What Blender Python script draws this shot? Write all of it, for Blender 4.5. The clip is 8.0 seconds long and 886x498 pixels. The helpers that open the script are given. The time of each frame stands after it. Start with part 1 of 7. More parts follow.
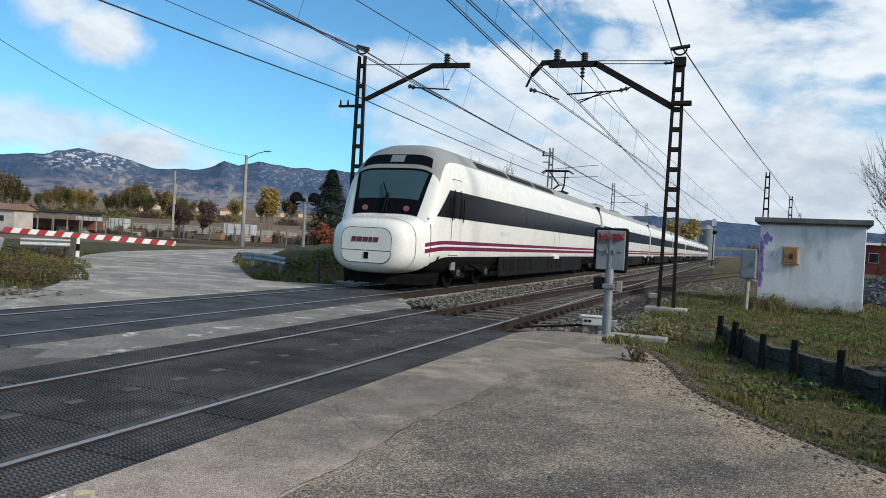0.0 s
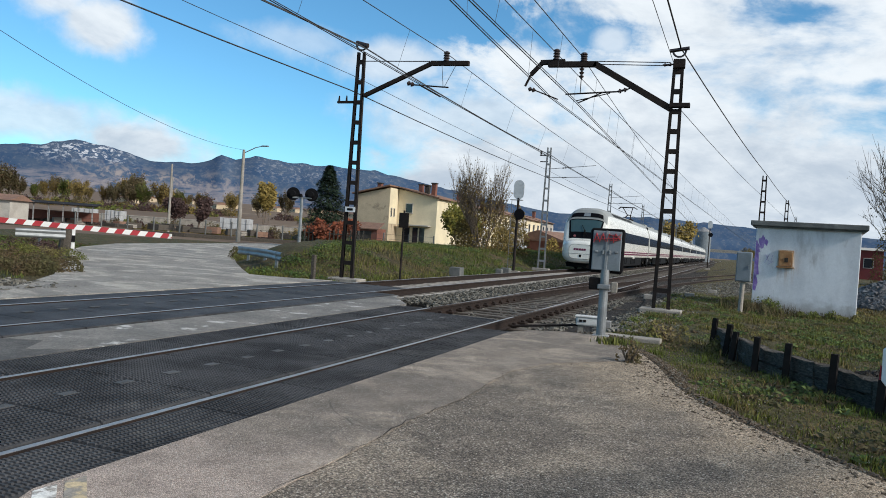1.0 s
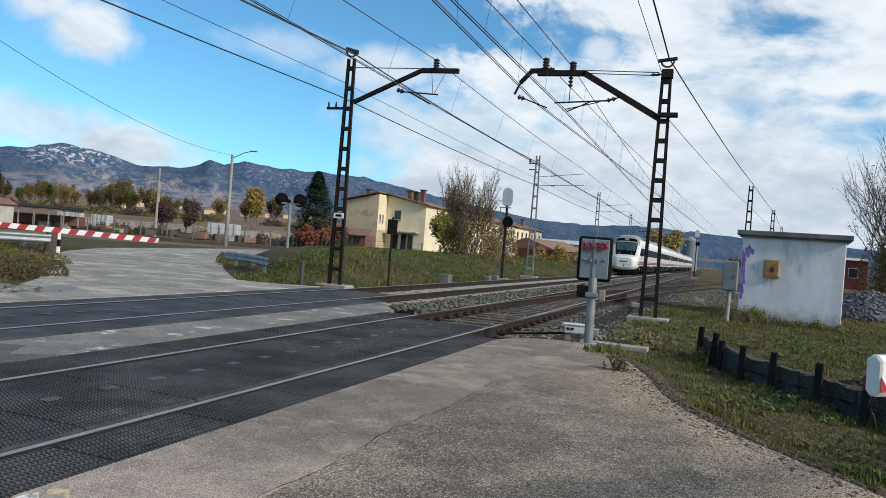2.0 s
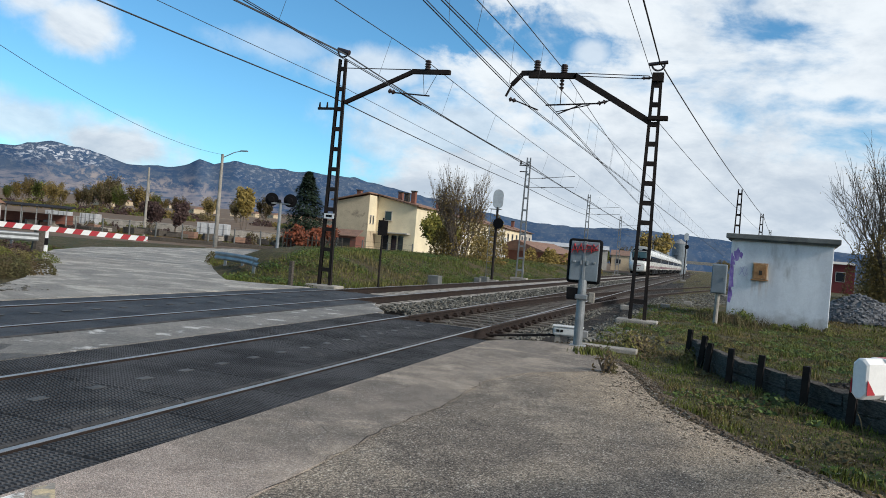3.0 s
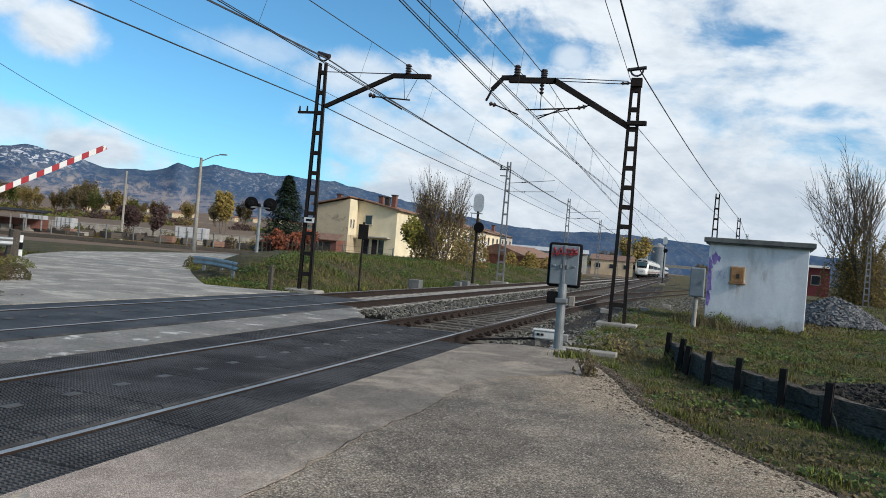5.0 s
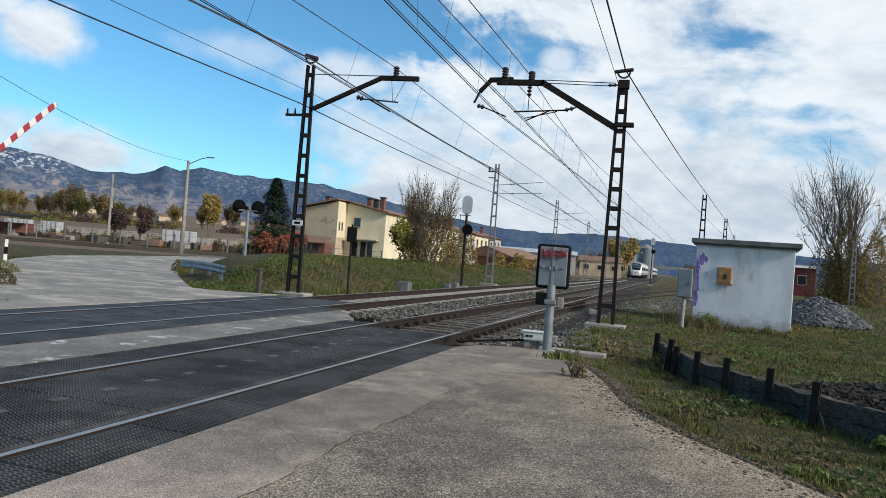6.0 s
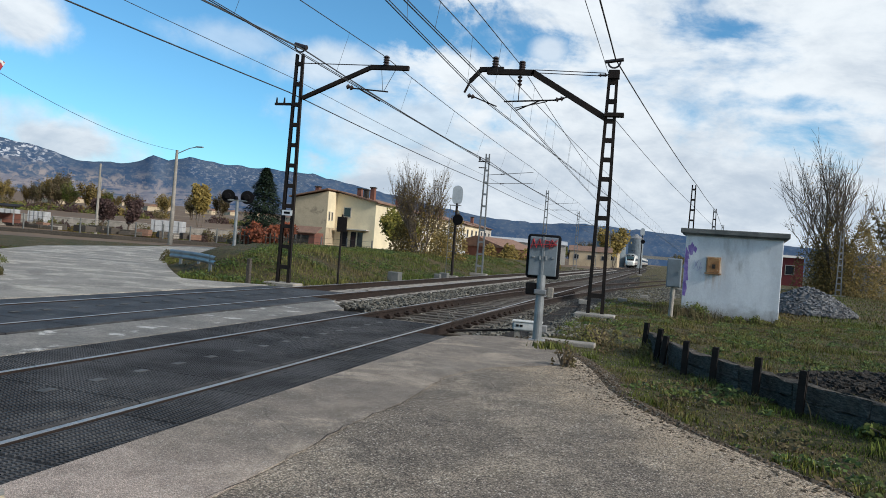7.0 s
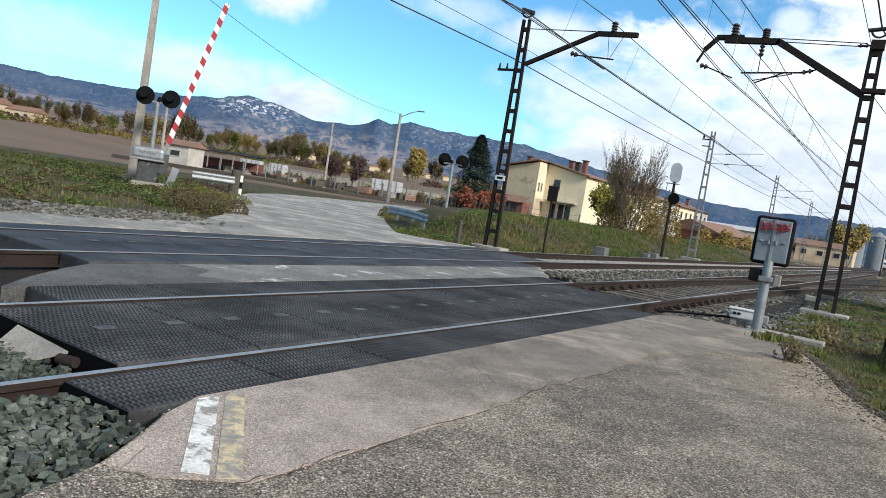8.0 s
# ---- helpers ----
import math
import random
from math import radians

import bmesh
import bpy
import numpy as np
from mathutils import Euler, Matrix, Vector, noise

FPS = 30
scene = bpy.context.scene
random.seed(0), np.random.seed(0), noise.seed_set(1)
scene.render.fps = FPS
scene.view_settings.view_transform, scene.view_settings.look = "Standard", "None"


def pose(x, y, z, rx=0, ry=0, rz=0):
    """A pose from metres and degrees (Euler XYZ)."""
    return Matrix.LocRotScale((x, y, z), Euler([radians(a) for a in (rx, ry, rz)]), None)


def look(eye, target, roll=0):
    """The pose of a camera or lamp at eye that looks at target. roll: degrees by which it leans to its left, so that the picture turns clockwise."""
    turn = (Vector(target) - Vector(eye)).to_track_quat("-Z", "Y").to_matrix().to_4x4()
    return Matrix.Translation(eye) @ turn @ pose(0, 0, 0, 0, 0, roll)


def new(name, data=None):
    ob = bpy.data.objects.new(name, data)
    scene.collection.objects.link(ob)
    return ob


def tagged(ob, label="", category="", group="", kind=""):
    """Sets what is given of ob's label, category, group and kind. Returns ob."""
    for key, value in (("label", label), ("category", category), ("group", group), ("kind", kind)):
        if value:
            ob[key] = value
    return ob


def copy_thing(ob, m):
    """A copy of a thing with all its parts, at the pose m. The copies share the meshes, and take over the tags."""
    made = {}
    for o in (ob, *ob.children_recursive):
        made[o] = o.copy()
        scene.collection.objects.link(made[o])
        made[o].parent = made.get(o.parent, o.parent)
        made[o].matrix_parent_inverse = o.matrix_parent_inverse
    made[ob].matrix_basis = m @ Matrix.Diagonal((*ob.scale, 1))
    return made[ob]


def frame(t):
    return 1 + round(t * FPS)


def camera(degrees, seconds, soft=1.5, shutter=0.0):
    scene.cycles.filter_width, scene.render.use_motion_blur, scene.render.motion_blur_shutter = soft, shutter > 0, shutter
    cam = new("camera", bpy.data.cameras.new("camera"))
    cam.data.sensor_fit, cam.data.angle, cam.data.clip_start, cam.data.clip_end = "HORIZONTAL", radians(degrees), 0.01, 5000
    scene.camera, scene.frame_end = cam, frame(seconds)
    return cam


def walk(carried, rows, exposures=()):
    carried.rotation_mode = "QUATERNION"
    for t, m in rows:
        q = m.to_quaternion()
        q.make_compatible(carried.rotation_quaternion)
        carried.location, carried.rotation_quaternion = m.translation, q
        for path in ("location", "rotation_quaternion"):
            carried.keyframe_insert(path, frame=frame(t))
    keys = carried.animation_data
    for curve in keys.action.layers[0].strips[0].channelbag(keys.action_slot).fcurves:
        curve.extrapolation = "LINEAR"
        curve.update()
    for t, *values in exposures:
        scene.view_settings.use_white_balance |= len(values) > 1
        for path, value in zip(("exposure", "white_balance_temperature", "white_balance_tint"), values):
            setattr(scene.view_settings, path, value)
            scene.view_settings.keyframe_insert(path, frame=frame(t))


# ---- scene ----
cam = camera(62.50, 8.0, soft=0.9)
PATH = [
    (0.0, pose(0, 0, 1.394, 89.354, -3.017, 21.803)),
    (0.5, pose(0, 0, 1.394, 89.074, -3.620, 21.855)),
    (1.0, pose(0, 0, 1.394, 89.203, -3.998, 21.518)),
    (1.5, pose(0, 0, 1.394, 89.553, -4.230, 21.033)),
    (3.0, pose(0, 0, 1.394, 89.976, -4.832, 19.851)),
    (3.5, pose(0, 0, 1.394, 89.885, -4.875, 19.368)),
    (4.0, pose(0, 0, 1.394, 89.914, -4.895, 19.105)),
    (4.5, pose(0, 0, 1.394, 90.194, -4.821, 18.708)),
    (6.0, pose(0, 0, 1.394, 90.659, -4.460, 17.449)),
    (6.5, pose(0, 0, 1.394, 90.524, -4.251, 16.936)),
    (7.0, pose(0, 0, 1.394, 89.936, -4.445, 16.682)),
    (7.5, pose(-0.028, 0.004, 1.362, 87.190, -6.185, 18.500)),
    (7.6, pose(-0.043, 0.009, 1.344, 86.531, -7.073, 19.958)),
    (7.7, pose(-0.060, 0.017, 1.328, 85.620, -7.790, 22.330)),
    (7.8, pose(-0.078, 0.027, 1.311, 84.663, -8.762, 25.524)),
    (7.9, pose(-0.098, 0.034, 1.290, 85.160, -8.720, 29.200)),
    (8.0, pose(-0.119, 0.042, 1.268, 85.870, -9.036, 32.867)),
]
walk(cam, PATH, [(0.0, -0.13), (7.2, -0.13), (7.6, 0.04), (7.8, 0.14), (8.0, 0.22)])

# ---- world and light ----
SUN_AZ, SUN_EL = 103.0, 28.0   # degrees clockwise from +y, and above the horizon
sun_way = Vector((math.sin(radians(SUN_AZ)) * math.cos(radians(SUN_EL)),
                  math.cos(radians(SUN_AZ)) * math.cos(radians(SUN_EL)), math.sin(radians(SUN_EL))))


class Nodes:
    """Short hand for building a node tree."""

    def __init__(self, tree):
        self.t = tree

    def add(self, kind, **values):
        n = self.t.nodes.new(kind)
        for key, v in values.items():
            if key in n.inputs:
                self.put(n.inputs[key], v)
        return n

    def put(self, socket, v):
        if isinstance(v, bpy.types.NodeSocket):
            self.t.links.new(v, socket)
        else:
            socket.default_value = v

    def math(self, op, a, b=0.0, c=0.0, clamp=False):
        n = self.t.nodes.new("ShaderNodeMath")
        n.operation, n.use_clamp = op, clamp
        for s, v in zip(n.inputs, (a, b, c)):
            self.put(s, v)
        return n.outputs[0]

    def mix(self, f, a, b, blend="MIX"):
        n = self.t.nodes.new("ShaderNodeMix")
        n.data_type, n.blend_type = "RGBA", blend
        self.put(n.inputs[0], f)
        for s, v in ((n.inputs[6], a), (n.inputs[7], b)):
            self.put(s, (*v, 1) if isinstance(v, tuple) and len(v) == 3 else v)
        return n.outputs[2]

    def noise(self, vec, scale, detail=4.0, rough=0.55, distort=0.0):
        n = self.add("ShaderNodeTexNoise", Vector=vec, Scale=scale, Detail=detail, Roughness=rough, Distortion=distort)
        return n.outputs[0]

    def ramp(self, v, lo, hi, a=0.0, b=1.0):
        n = self.t.nodes.new("ShaderNodeMapRange")
        n.interpolation_type = "SMOOTHSTEP"
        for s, x in zip(n.inputs, (v, lo, hi, a, b)):
            self.put(s, x)
        return n.outputs[0]


def build_world():
    world = bpy.data.worlds.new("sky")
    scene.world = world
    world.use_nodes = True
    t = world.node_tree
    t.nodes.clear()
    n = Nodes(t)
    sky = t.nodes.new("ShaderNodeTexSky")
    sky.sky_type, sky.sun_disc = "NISHITA", False
    sky.sun_elevation, sky.sun_rotation = radians(SUN_EL), radians(SUN_AZ)
    sky.dust_density, sky.ozone_density, sky.altitude = 0.6, 2.0, 600
    way = t.nodes.new("ShaderNodeTexCoord").outputs["Generated"]
    sep = n.add("ShaderNodeSeparateXYZ", Vector=way)
    x, y, z = sep.outputs
    blue = n.mix(1.0, sky.outputs[0], (0.86, 1.52, 1.74), "MULTIPLY")
    az = n.math("ARCTAN2", x, y)                      # 0 along the track, positive to its right
    el = n.math("ARCSINE", z)
    sky_pos = n.add("ShaderNodeCombineXYZ", X=n.math("ADD", az, n.math("MULTIPLY", el, 0.35)), Y=n.math("MULTIPLY", el, 2.1), Z=0.0).outputs[0]
    big = n.noise(sky_pos, 4.6, 7.0, 0.60, 0.35)
    fine = n.noise(sky_pos, 19.0, 5.0, 0.62, 0.3)
    dens = n.math("ADD", n.math("MULTIPLY", big, 0.82), n.math("MULTIPLY", fine, 0.18))
    dens = n.math("ADD", dens, n.ramp(az, -0.60, -0.28, -0.26, 0.13))
    dens = n.math("ADD", dens, n.ramp(el, 0.20, 0.09, 0.0, 0.10))
    rag = n.math("MULTIPLY", n.math("SUBTRACT", n.noise(way, 14.0, 6.0, 0.62), 0.5), 1.7)

    def puff(a, e, ra, re, gain):
        """A single cloud, or a gap where gain is negative, at azimuth a and elevation e (degrees), with a ragged rim."""
        da = n.math("DIVIDE", n.math("SUBTRACT", az, radians(a)), radians(ra))
        de = n.math("DIVIDE", n.math("SUBTRACT", el, radians(e)), radians(re))
        d = n.math("SQRT", n.math("ADD", n.math("MULTIPLY", da, da), n.math("MULTIPLY", de, de)))
        return n.math("MULTIPLY", n.ramp(n.math("ADD", d, rag), 1.35, 0.4), gain)

    for p in ((-22.5, 17.6, 6.5, 2.6, -0.24), (-13.5, 16.2, 5.5, 2.3, -0.19), (1.8, 17.1, 3.6, 1.1, -0.15), (8.5, 12.0, 3.4, 0.7, -0.09), (-30, 8.8, 6, 2.6, -0.10)):
        dens = n.math("ADD", dens, puff(*p))
    mask = n.ramp(dens, 0.43, 0.66)
    for p in ((-47.6, 13.0, 3.0, 2.0, 0.97), (-50.6, 14.4, 2.6, 1.5, 0.9), (-62, 6.6, 12, 1.9, 0.4), (-52, 6.3, 8, 1.7, 0.75), (-44.2, 5.3, 5.2, 1.8, 0.97),
              (-33.5, 14.1, 6, 1.3, 0.42), (-26.5, 13.2, 6, 1.6, 0.75), (-20, 9.0, 8, 3.0, 0.8), (-9.8, 15.5, 1.5, 1.4, 0.7), (-66, 14, 7, 3, 0.2)):
        mask = n.math("MAXIMUM", mask, puff(*p))
    low = n.ramp(z, 0.0, 0.13, 0.25, 0.0)
    mask = n.math("MINIMUM", n.math("ADD", mask, n.math("MULTIPLY", low, n.ramp(az, -0.5, -0.1))), 1.0)
    grey = n.math("ADD", n.math("MULTIPLY", n.noise(sky_pos, 7.0, 6.0, 0.62, 0.4), 0.7), n.math("MULTIPLY", n.noise(sky_pos, 22.0, 5.0, 0.6, 0.3), 0.3))
    grey = n.math("ADD", grey, n.ramp(el, 0.05, 0.26, -0.07, 0.09))
    cloud = n.mix(n.ramp(grey, 0.26, 0.70), (5.6, 6.6, 7.8), (9.6, 10.3, 10.9))
    colour = n.mix(mask, blue, cloud)
    back = n.add("ShaderNodeBackground", Color=colour, Strength=0.10)
    out = t.nodes.new("ShaderNodeOutputWorld")
    t.links.new(back.outputs[0], out.inputs[0])


build_world()
lamp = new("sun", bpy.data.lights.new("sun", "SUN"))
lamp.data.energy, lamp.data.angle, lamp.data.color = 3.8, radians(9), (1.0, 0.955, 0.89)
lamp.matrix_world = look(sun_way * 50, (0, 0, 0))
scene.view_settings.exposure = 0.0

# ---- materials ----
def surface(name, a, b=None, rough=0.8, scale=3.0, fine=40.0, bump=0.3, metal=0.0, spots=None, spot_scale=1.2, spot=(0.58, 0.68),
            depth=0.01, tone=0.12, by_object=0.0, by_island=0.0, streak=None, spec=0.3):
    """Two colours mixed by a broad noise, a fine grain in tone and relief, and stains of a third colour."""
    m = bpy.data.materials.new(name)
    m.use_nodes = True
    t = m.node_tree
    n = Nodes(t)
    shader = t.nodes["Principled BSDF"]
    where = t.nodes.new("ShaderNodeTexCoord").outputs["Object"]
    geo = t.nodes.new("ShaderNodeNewGeometry")
    pos = geo.outputs["Position"] if by_object == 0 else where
    if streak:
        mp = n.add("ShaderNodeMapping", Vector=pos)
        mp.inputs["Scale"].default_value = streak
        broad_pos = mp.outputs[0]
    else:
        broad_pos = pos
    b = b or tuple(c * 0.75 for c in a)
    broad = n.noise(broad_pos, scale, 5.0, 0.6)
    grain = n.ramp(n.math("ADD", n.math("MULTIPLY", n.noise(pos, fine, 4.0, 0.7), 0.72), n.math("MULTIPLY", n.noise(pos, fine * 0.23, 3.0, 0.6), 0.28)), 0.34, 0.66)
    col = n.mix(n.ramp(broad, 0.35, 0.65), a, b)
    if spots:
        s = n.noise(broad_pos, spot_scale, 6.0, 0.65, 0.3)
        col = n.mix(n.ramp(s, *spot), col, spots)
    lum = n.math("ADD", 1.0 - tone, n.math("MULTIPLY", grain, 2 * tone))
    if by_object:
        lum = n.math("MULTIPLY", lum, n.math("ADD", 1 - by_object, n.math("MULTIPLY", t.nodes.new("ShaderNodeObjectInfo").outputs["Random"], 2 * by_object)))
    if by_island:
        lum = n.math("MULTIPLY", lum, n.math("ADD", 1 - by_island, n.math("MULTIPLY", geo.outputs["Random Per Island"], 2 * by_island)))
    g = n.add("ShaderNodeCombineXYZ", X=lum, Y=lum, Z=lum).outputs[0]
    col = n.mix(1.0, col, g, "MULTIPLY")
    t.links.new(col, shader.inputs["Base Color"])
    n.put(shader.inputs["Roughness"], n.math("ADD", rough - 0.08, n.math("MULTIPLY", grain, 0.16), clamp=True))
    shader.inputs["Metallic"].default_value = metal
    shader.inputs["Specular IOR Level"].default_value = spec
    if bump:
        bm_ = n.add("ShaderNodeBump", Strength=bump, Distance=depth, Height=n.math("ADD", grain, n.math("MULTIPLY", broad, 0.5)))
        t.links.new(bm_.outputs[0], shader.inputs["Normal"])
    return m


def gloss(name, colour, rough=0.3, metal=0.0, coat=0.0):
    m = surface(name, colour, tuple(c * 0.93 for c in colour), rough, 1.5, 60, 0.03, metal, tone=0.04, by_object=0.001, spec=0.5)
    m.node_tree.nodes["Principled BSDF"].inputs["Coat Weight"].default_value = coat
    return m


M = {
    "ground": surface("ground", (0.050, 0.052, 0.014), (0.080, 0.060, 0.026), 0.95, 0.8, 11, 0.9, spots=(0.11, 0.078, 0.036), spot_scale=0.7, spot=(0.50, 0.64), depth=0.06, tone=0.6),
    "road": surface("road", (0.29, 0.268, 0.236), (0.205, 0.190, 0.17), 0.9, 0.7, 60, 0.6, spots=(0.43, 0.395, 0.34), spot_scale=0.9, spot=(0.48, 0.62), tone=0.4, streak=(0.75, 1.0, 1)),
    "strip": surface("strip", (0.235, 0.218, 0.195), (0.15, 0.142, 0.13), 0.9, 1.1, 60, 0.6, spots=(0.50, 0.48, 0.45), spot_scale=1.9, spot=(0.57, 0.66), tone=0.4),
    "rubber": surface("rubber", (0.030, 0.030, 0.032), (0.064, 0.064, 0.067), 0.72, 1.2, 50, 0.4, spots=(0.10, 0.098, 0.094), spot_scale=1.6, spot=(0.56, 0.78), tone=0.3, spec=0.2),
    "asphalt_dark": surface("asphalt_dark", (0.15, 0.142, 0.132), (0.095, 0.091, 0.086), 0.9, 1.4, 60, 0.8, spots=(0.17, 0.16, 0.145), spot_scale=1.8, tone=0.5),
    "plug": surface("plug", (0.10, 0.10, 0.10), (0.06, 0.06, 0.06), 0.8, 5, 60, 0.2),
    "rail_side": surface("rail_side", (0.026, 0.016, 0.012), (0.018, 0.012, 0.010), 0.85, 2.5, 50, 0.5, tone=0.25),
    "rail_top": surface("rail_top", (0.38, 0.375, 0.37), (0.28, 0.27, 0.265), 0.45, 2.0, 60, 0.15, metal=0.55, tone=0.2),
    "rail_rust": surface("rail_rust", (0.10, 0.07, 0.055), (0.17, 0.14, 0.12), 0.7, 2.0, 60, 0.2, metal=0.3),
    "sleeper_wood": surface("sleeper_wood", (0.075, 0.064, 0.054), (0.135, 0.115, 0.098), 0.9, 3, 40, 0.6, by_object=0.25, streak=(1, 8, 4)),
    "sleeper_concrete": surface("sleeper_concrete", (0.40, 0.37, 0.33), (0.30, 0.27, 0.24), 0.9, 3, 50, 0.4, by_object=0.15),
    "ballast": surface("ballast", (0.040, 0.033, 0.027), (0.021, 0.017, 0.014), 0.95, 1.2, 24, 1.0, depth=0.05, tone=0.5, spots=(0.085, 0.058, 0.04), spot_scale=0.5),
    "stone": surface("stone", (0.105, 0.116, 0.098), (0.040, 0.050, 0.040), 0.95, 4, 60, 0.3, by_island=0.62, tone=0.25),
    "steel_dark": surface("steel_dark", (0.016, 0.014, 0.014), (0.028, 0.021, 0.018), 0.85, 2.0, 40, 0.2, tone=0.3, spec=0.15),
    "steel_grey": surface("steel_grey", (0.30, 0.30, 0.30), (0.22, 0.21, 0.20), 0.6, 2.0, 40, 0.15, metal=0.4, tone=0.15),
    "galvanised": surface("galvanised", (0.29, 0.305, 0.31), (0.22, 0.23, 0.235), 0.5, 3.0, 40, 0.1, metal=0.5, tone=0.12),
    "concrete": surface("concrete", (0.33, 0.30, 0.26), (0.24, 0.22, 0.19), 0.9, 1.5, 40, 0.4, tone=0.2),
    "insulator": gloss("insulator", (0.035, 0.022, 0.02), 0.3),
    "wire": gloss("wire", (0.03, 0.03, 0.032), 0.6),
    "hut_wall": surface("hut_wall", (0.76, 0.775, 0.79), (0.63, 0.645, 0.665), 0.85, 1.0, 45, 0.2, spots=(0.38, 0.375, 0.37), spot_scale=1.2, spot=(0.52, 0.78), tone=0.08, streak=(1.6, 1.6, 0.5)),
    "hut_roof": surface("hut_roof", (0.17, 0.17, 0.16), (0.11, 0.115, 0.11), 0.9, 2.2, 40, 0.4, spots=(0.24, 0.24, 0.22)),
    "hut_rim": surface("hut_rim", (0.50, 0.42, 0.32), (0.36, 0.24, 0.15), 0.8, 7, 60, 0.3),
    "sign_pale": surface("sign_pale", (0.55, 0.57, 0.58), (0.46, 0.48, 0.49), 0.6, 2, 40, 0.1),
    "edge_dirt": surface("edge_dirt", (0.115, 0.086, 0.058), (0.07, 0.052, 0.036), 0.95, 3, 30, 0.3, by_island=0.5),
    "hut_rust": surface("hut_rust", (0.40, 0.22, 0.10), (0.27, 0.13, 0.055), 0.8, 6, 60, 0.3, spots=(0.5, 0.38, 0.25), spot_scale=7),
    "graffiti": surface("graffiti", (0.22, 0.13, 0.42), (0.35, 0.27, 0.52), 0.8, 5, 60, 0.1),
    "red_paint": surface("red_paint", (0.55, 0.04, 0.05), (0.42, 0.06, 0.06), 0.6, 4, 60, 0.05),
    "cabinet": surface("cabinet", (0.19, 0.22, 0.245), (0.15, 0.178, 0.195), 0.6, 2, 40, 0.1, tone=0.08),
    "black": gloss("black", (0.010, 0.010, 0.011), 0.75),
    "lens": gloss("lens", (0.05, 0.012, 0.012), 0.2),
    "white_paint": surface("white_paint", (0.75, 0.75, 0.74), (0.62, 0.62, 0.60), 0.6, 3, 50, 0.05, tone=0.05),
    "motor_white": surface("motor_white", (0.56, 0.56, 0.54), (0.42, 0.41, 0.39), 0.7, 4, 50, 0.1, tone=0.1, spots=(0.16, 0.13, 0.11), spot_scale=9, spot=(0.60, 0.68)),
    "line_paint": surface("line_paint", (0.76, 0.74, 0.70), (0.60, 0.57, 0.52), 0.9, 4, 60, 0.3, spots=(0.28, 0.255, 0.22), spot_scale=9, spot=(0.48, 0.58), tone=0.2),
    "line_ochre": surface("line_ochre", (0.58, 0.46, 0.28), (0.48, 0.38, 0.25), 0.9, 4, 60, 0.3, spots=(0.28, 0.255, 0.22), spot_scale=9, spot=(0.42, 0.56), tone=0.2),
    "barrier_red": gloss("barrier_red", (0.36, 0.022, 0.03), 0.45),
    "barrier_white": gloss("barrier_white", (0.74, 0.73, 0.70), 0.4),
    "old_timber": surface("old_timber", (0.045, 0.038, 0.031), (0.110, 0.094, 0.077), 0.95, 4, 50, 0.8, by_object=0.2, streak=(4, 4, 14), spots=(0.16, 0.15, 0.13), spot_scale=3),
    "post_rust": surface("post_rust", (0.010, 0.008, 0.007), (0.018, 0.013, 0.011), 0.9, 5, 60, 0.4, by_object=0.2),
    "grass": surface("grass", (0.074, 0.104, 0.013), (0.124, 0.130, 0.022), 0.8, 0.9, 20, 0, by_island=0.8, spots=(0.19, 0.145, 0.045), spot_scale=0.5, spot=(0.5, 0.7)),
    "grass_rough": surface("grass_rough", (0.074, 0.100, 0.018), (0.128, 0.120, 0.032), 0.85, 0.5, 20, 0, by_island=0.5, spots=(0.13, 0.10, 0.05), spot_scale=0.5, spot=(0.5, 0.7)),
    "straw": surface("straw", (0.18, 0.13, 0.05), (0.10, 0.075, 0.026), 0.9, 0.9, 20, 0, by_island=0.8),
    "weed": surface("weed", (0.075, 0.072, 0.030), (0.10, 0.068, 0.036), 0.9, 1.5, 20, 0, by_island=0.4),
    "bark": surface("bark", (0.105, 0.080, 0.060), (0.16, 0.125, 0.095), 0.9, 4, 40, 0.5),
    "leaf_ochre": surface("leaf_ochre", (0.185, 0.125, 0.034), (0.11, 0.088, 0.030), 0.8, 2, 20, 0, by_island=0.4),
    "leaf_yellow": surface("leaf_yellow", (0.25, 0.18, 0.045), (0.17, 0.125, 0.035), 0.8, 2, 20, 0, by_island=0.35),
    "leaf_green": surface("leaf_green", (0.11, 0.115, 0.022), (0.19, 0.16, 0.03), 0.8, 2, 20, 0, by_island=0.4),
    "leaf_red": surface("leaf_red", (0.20, 0.055, 0.025), (0.12, 0.04, 0.022), 0.8, 2, 20, 0, by_island=0.4),
    "leaf_dark": surface("leaf_dark", (0.045, 0.026, 0.026), (0.075, 0.045, 0.038), 0.8, 2, 20, 0, by_island=0.4),
    "needle": surface("needle", (0.016, 0.032, 0.018), (0.028, 0.045, 0.022), 0.8, 2, 20, 0, by_island=0.4),
    "far_wood": surface("far_wood", (0.10, 0.075, 0.03), (0.06, 0.06, 0.028), 0.9, 0.08, 2, 0, by_island=0.45),
    "house_tan": surface("house_tan", (0.52, 0.42, 0.285), (0.42, 0.335, 0.23), 0.9, 0.5, 12, 0.3, spots=(0.30, 0.24, 0.17), spot_scale=0.6, tone=0.1),
    "house_cream": surface("house_cream", (0.74, 0.64, 0.44), (0.64, 0.55, 0.38), 0.9, 0.4, 12, 0.2, tone=0.06),
    "tile_roof": surface("tile_roof", (0.25, 0.145, 0.10), (0.19, 0.115, 0.085), 0.9, 1.0, 10, 0.6, tone=0.2),
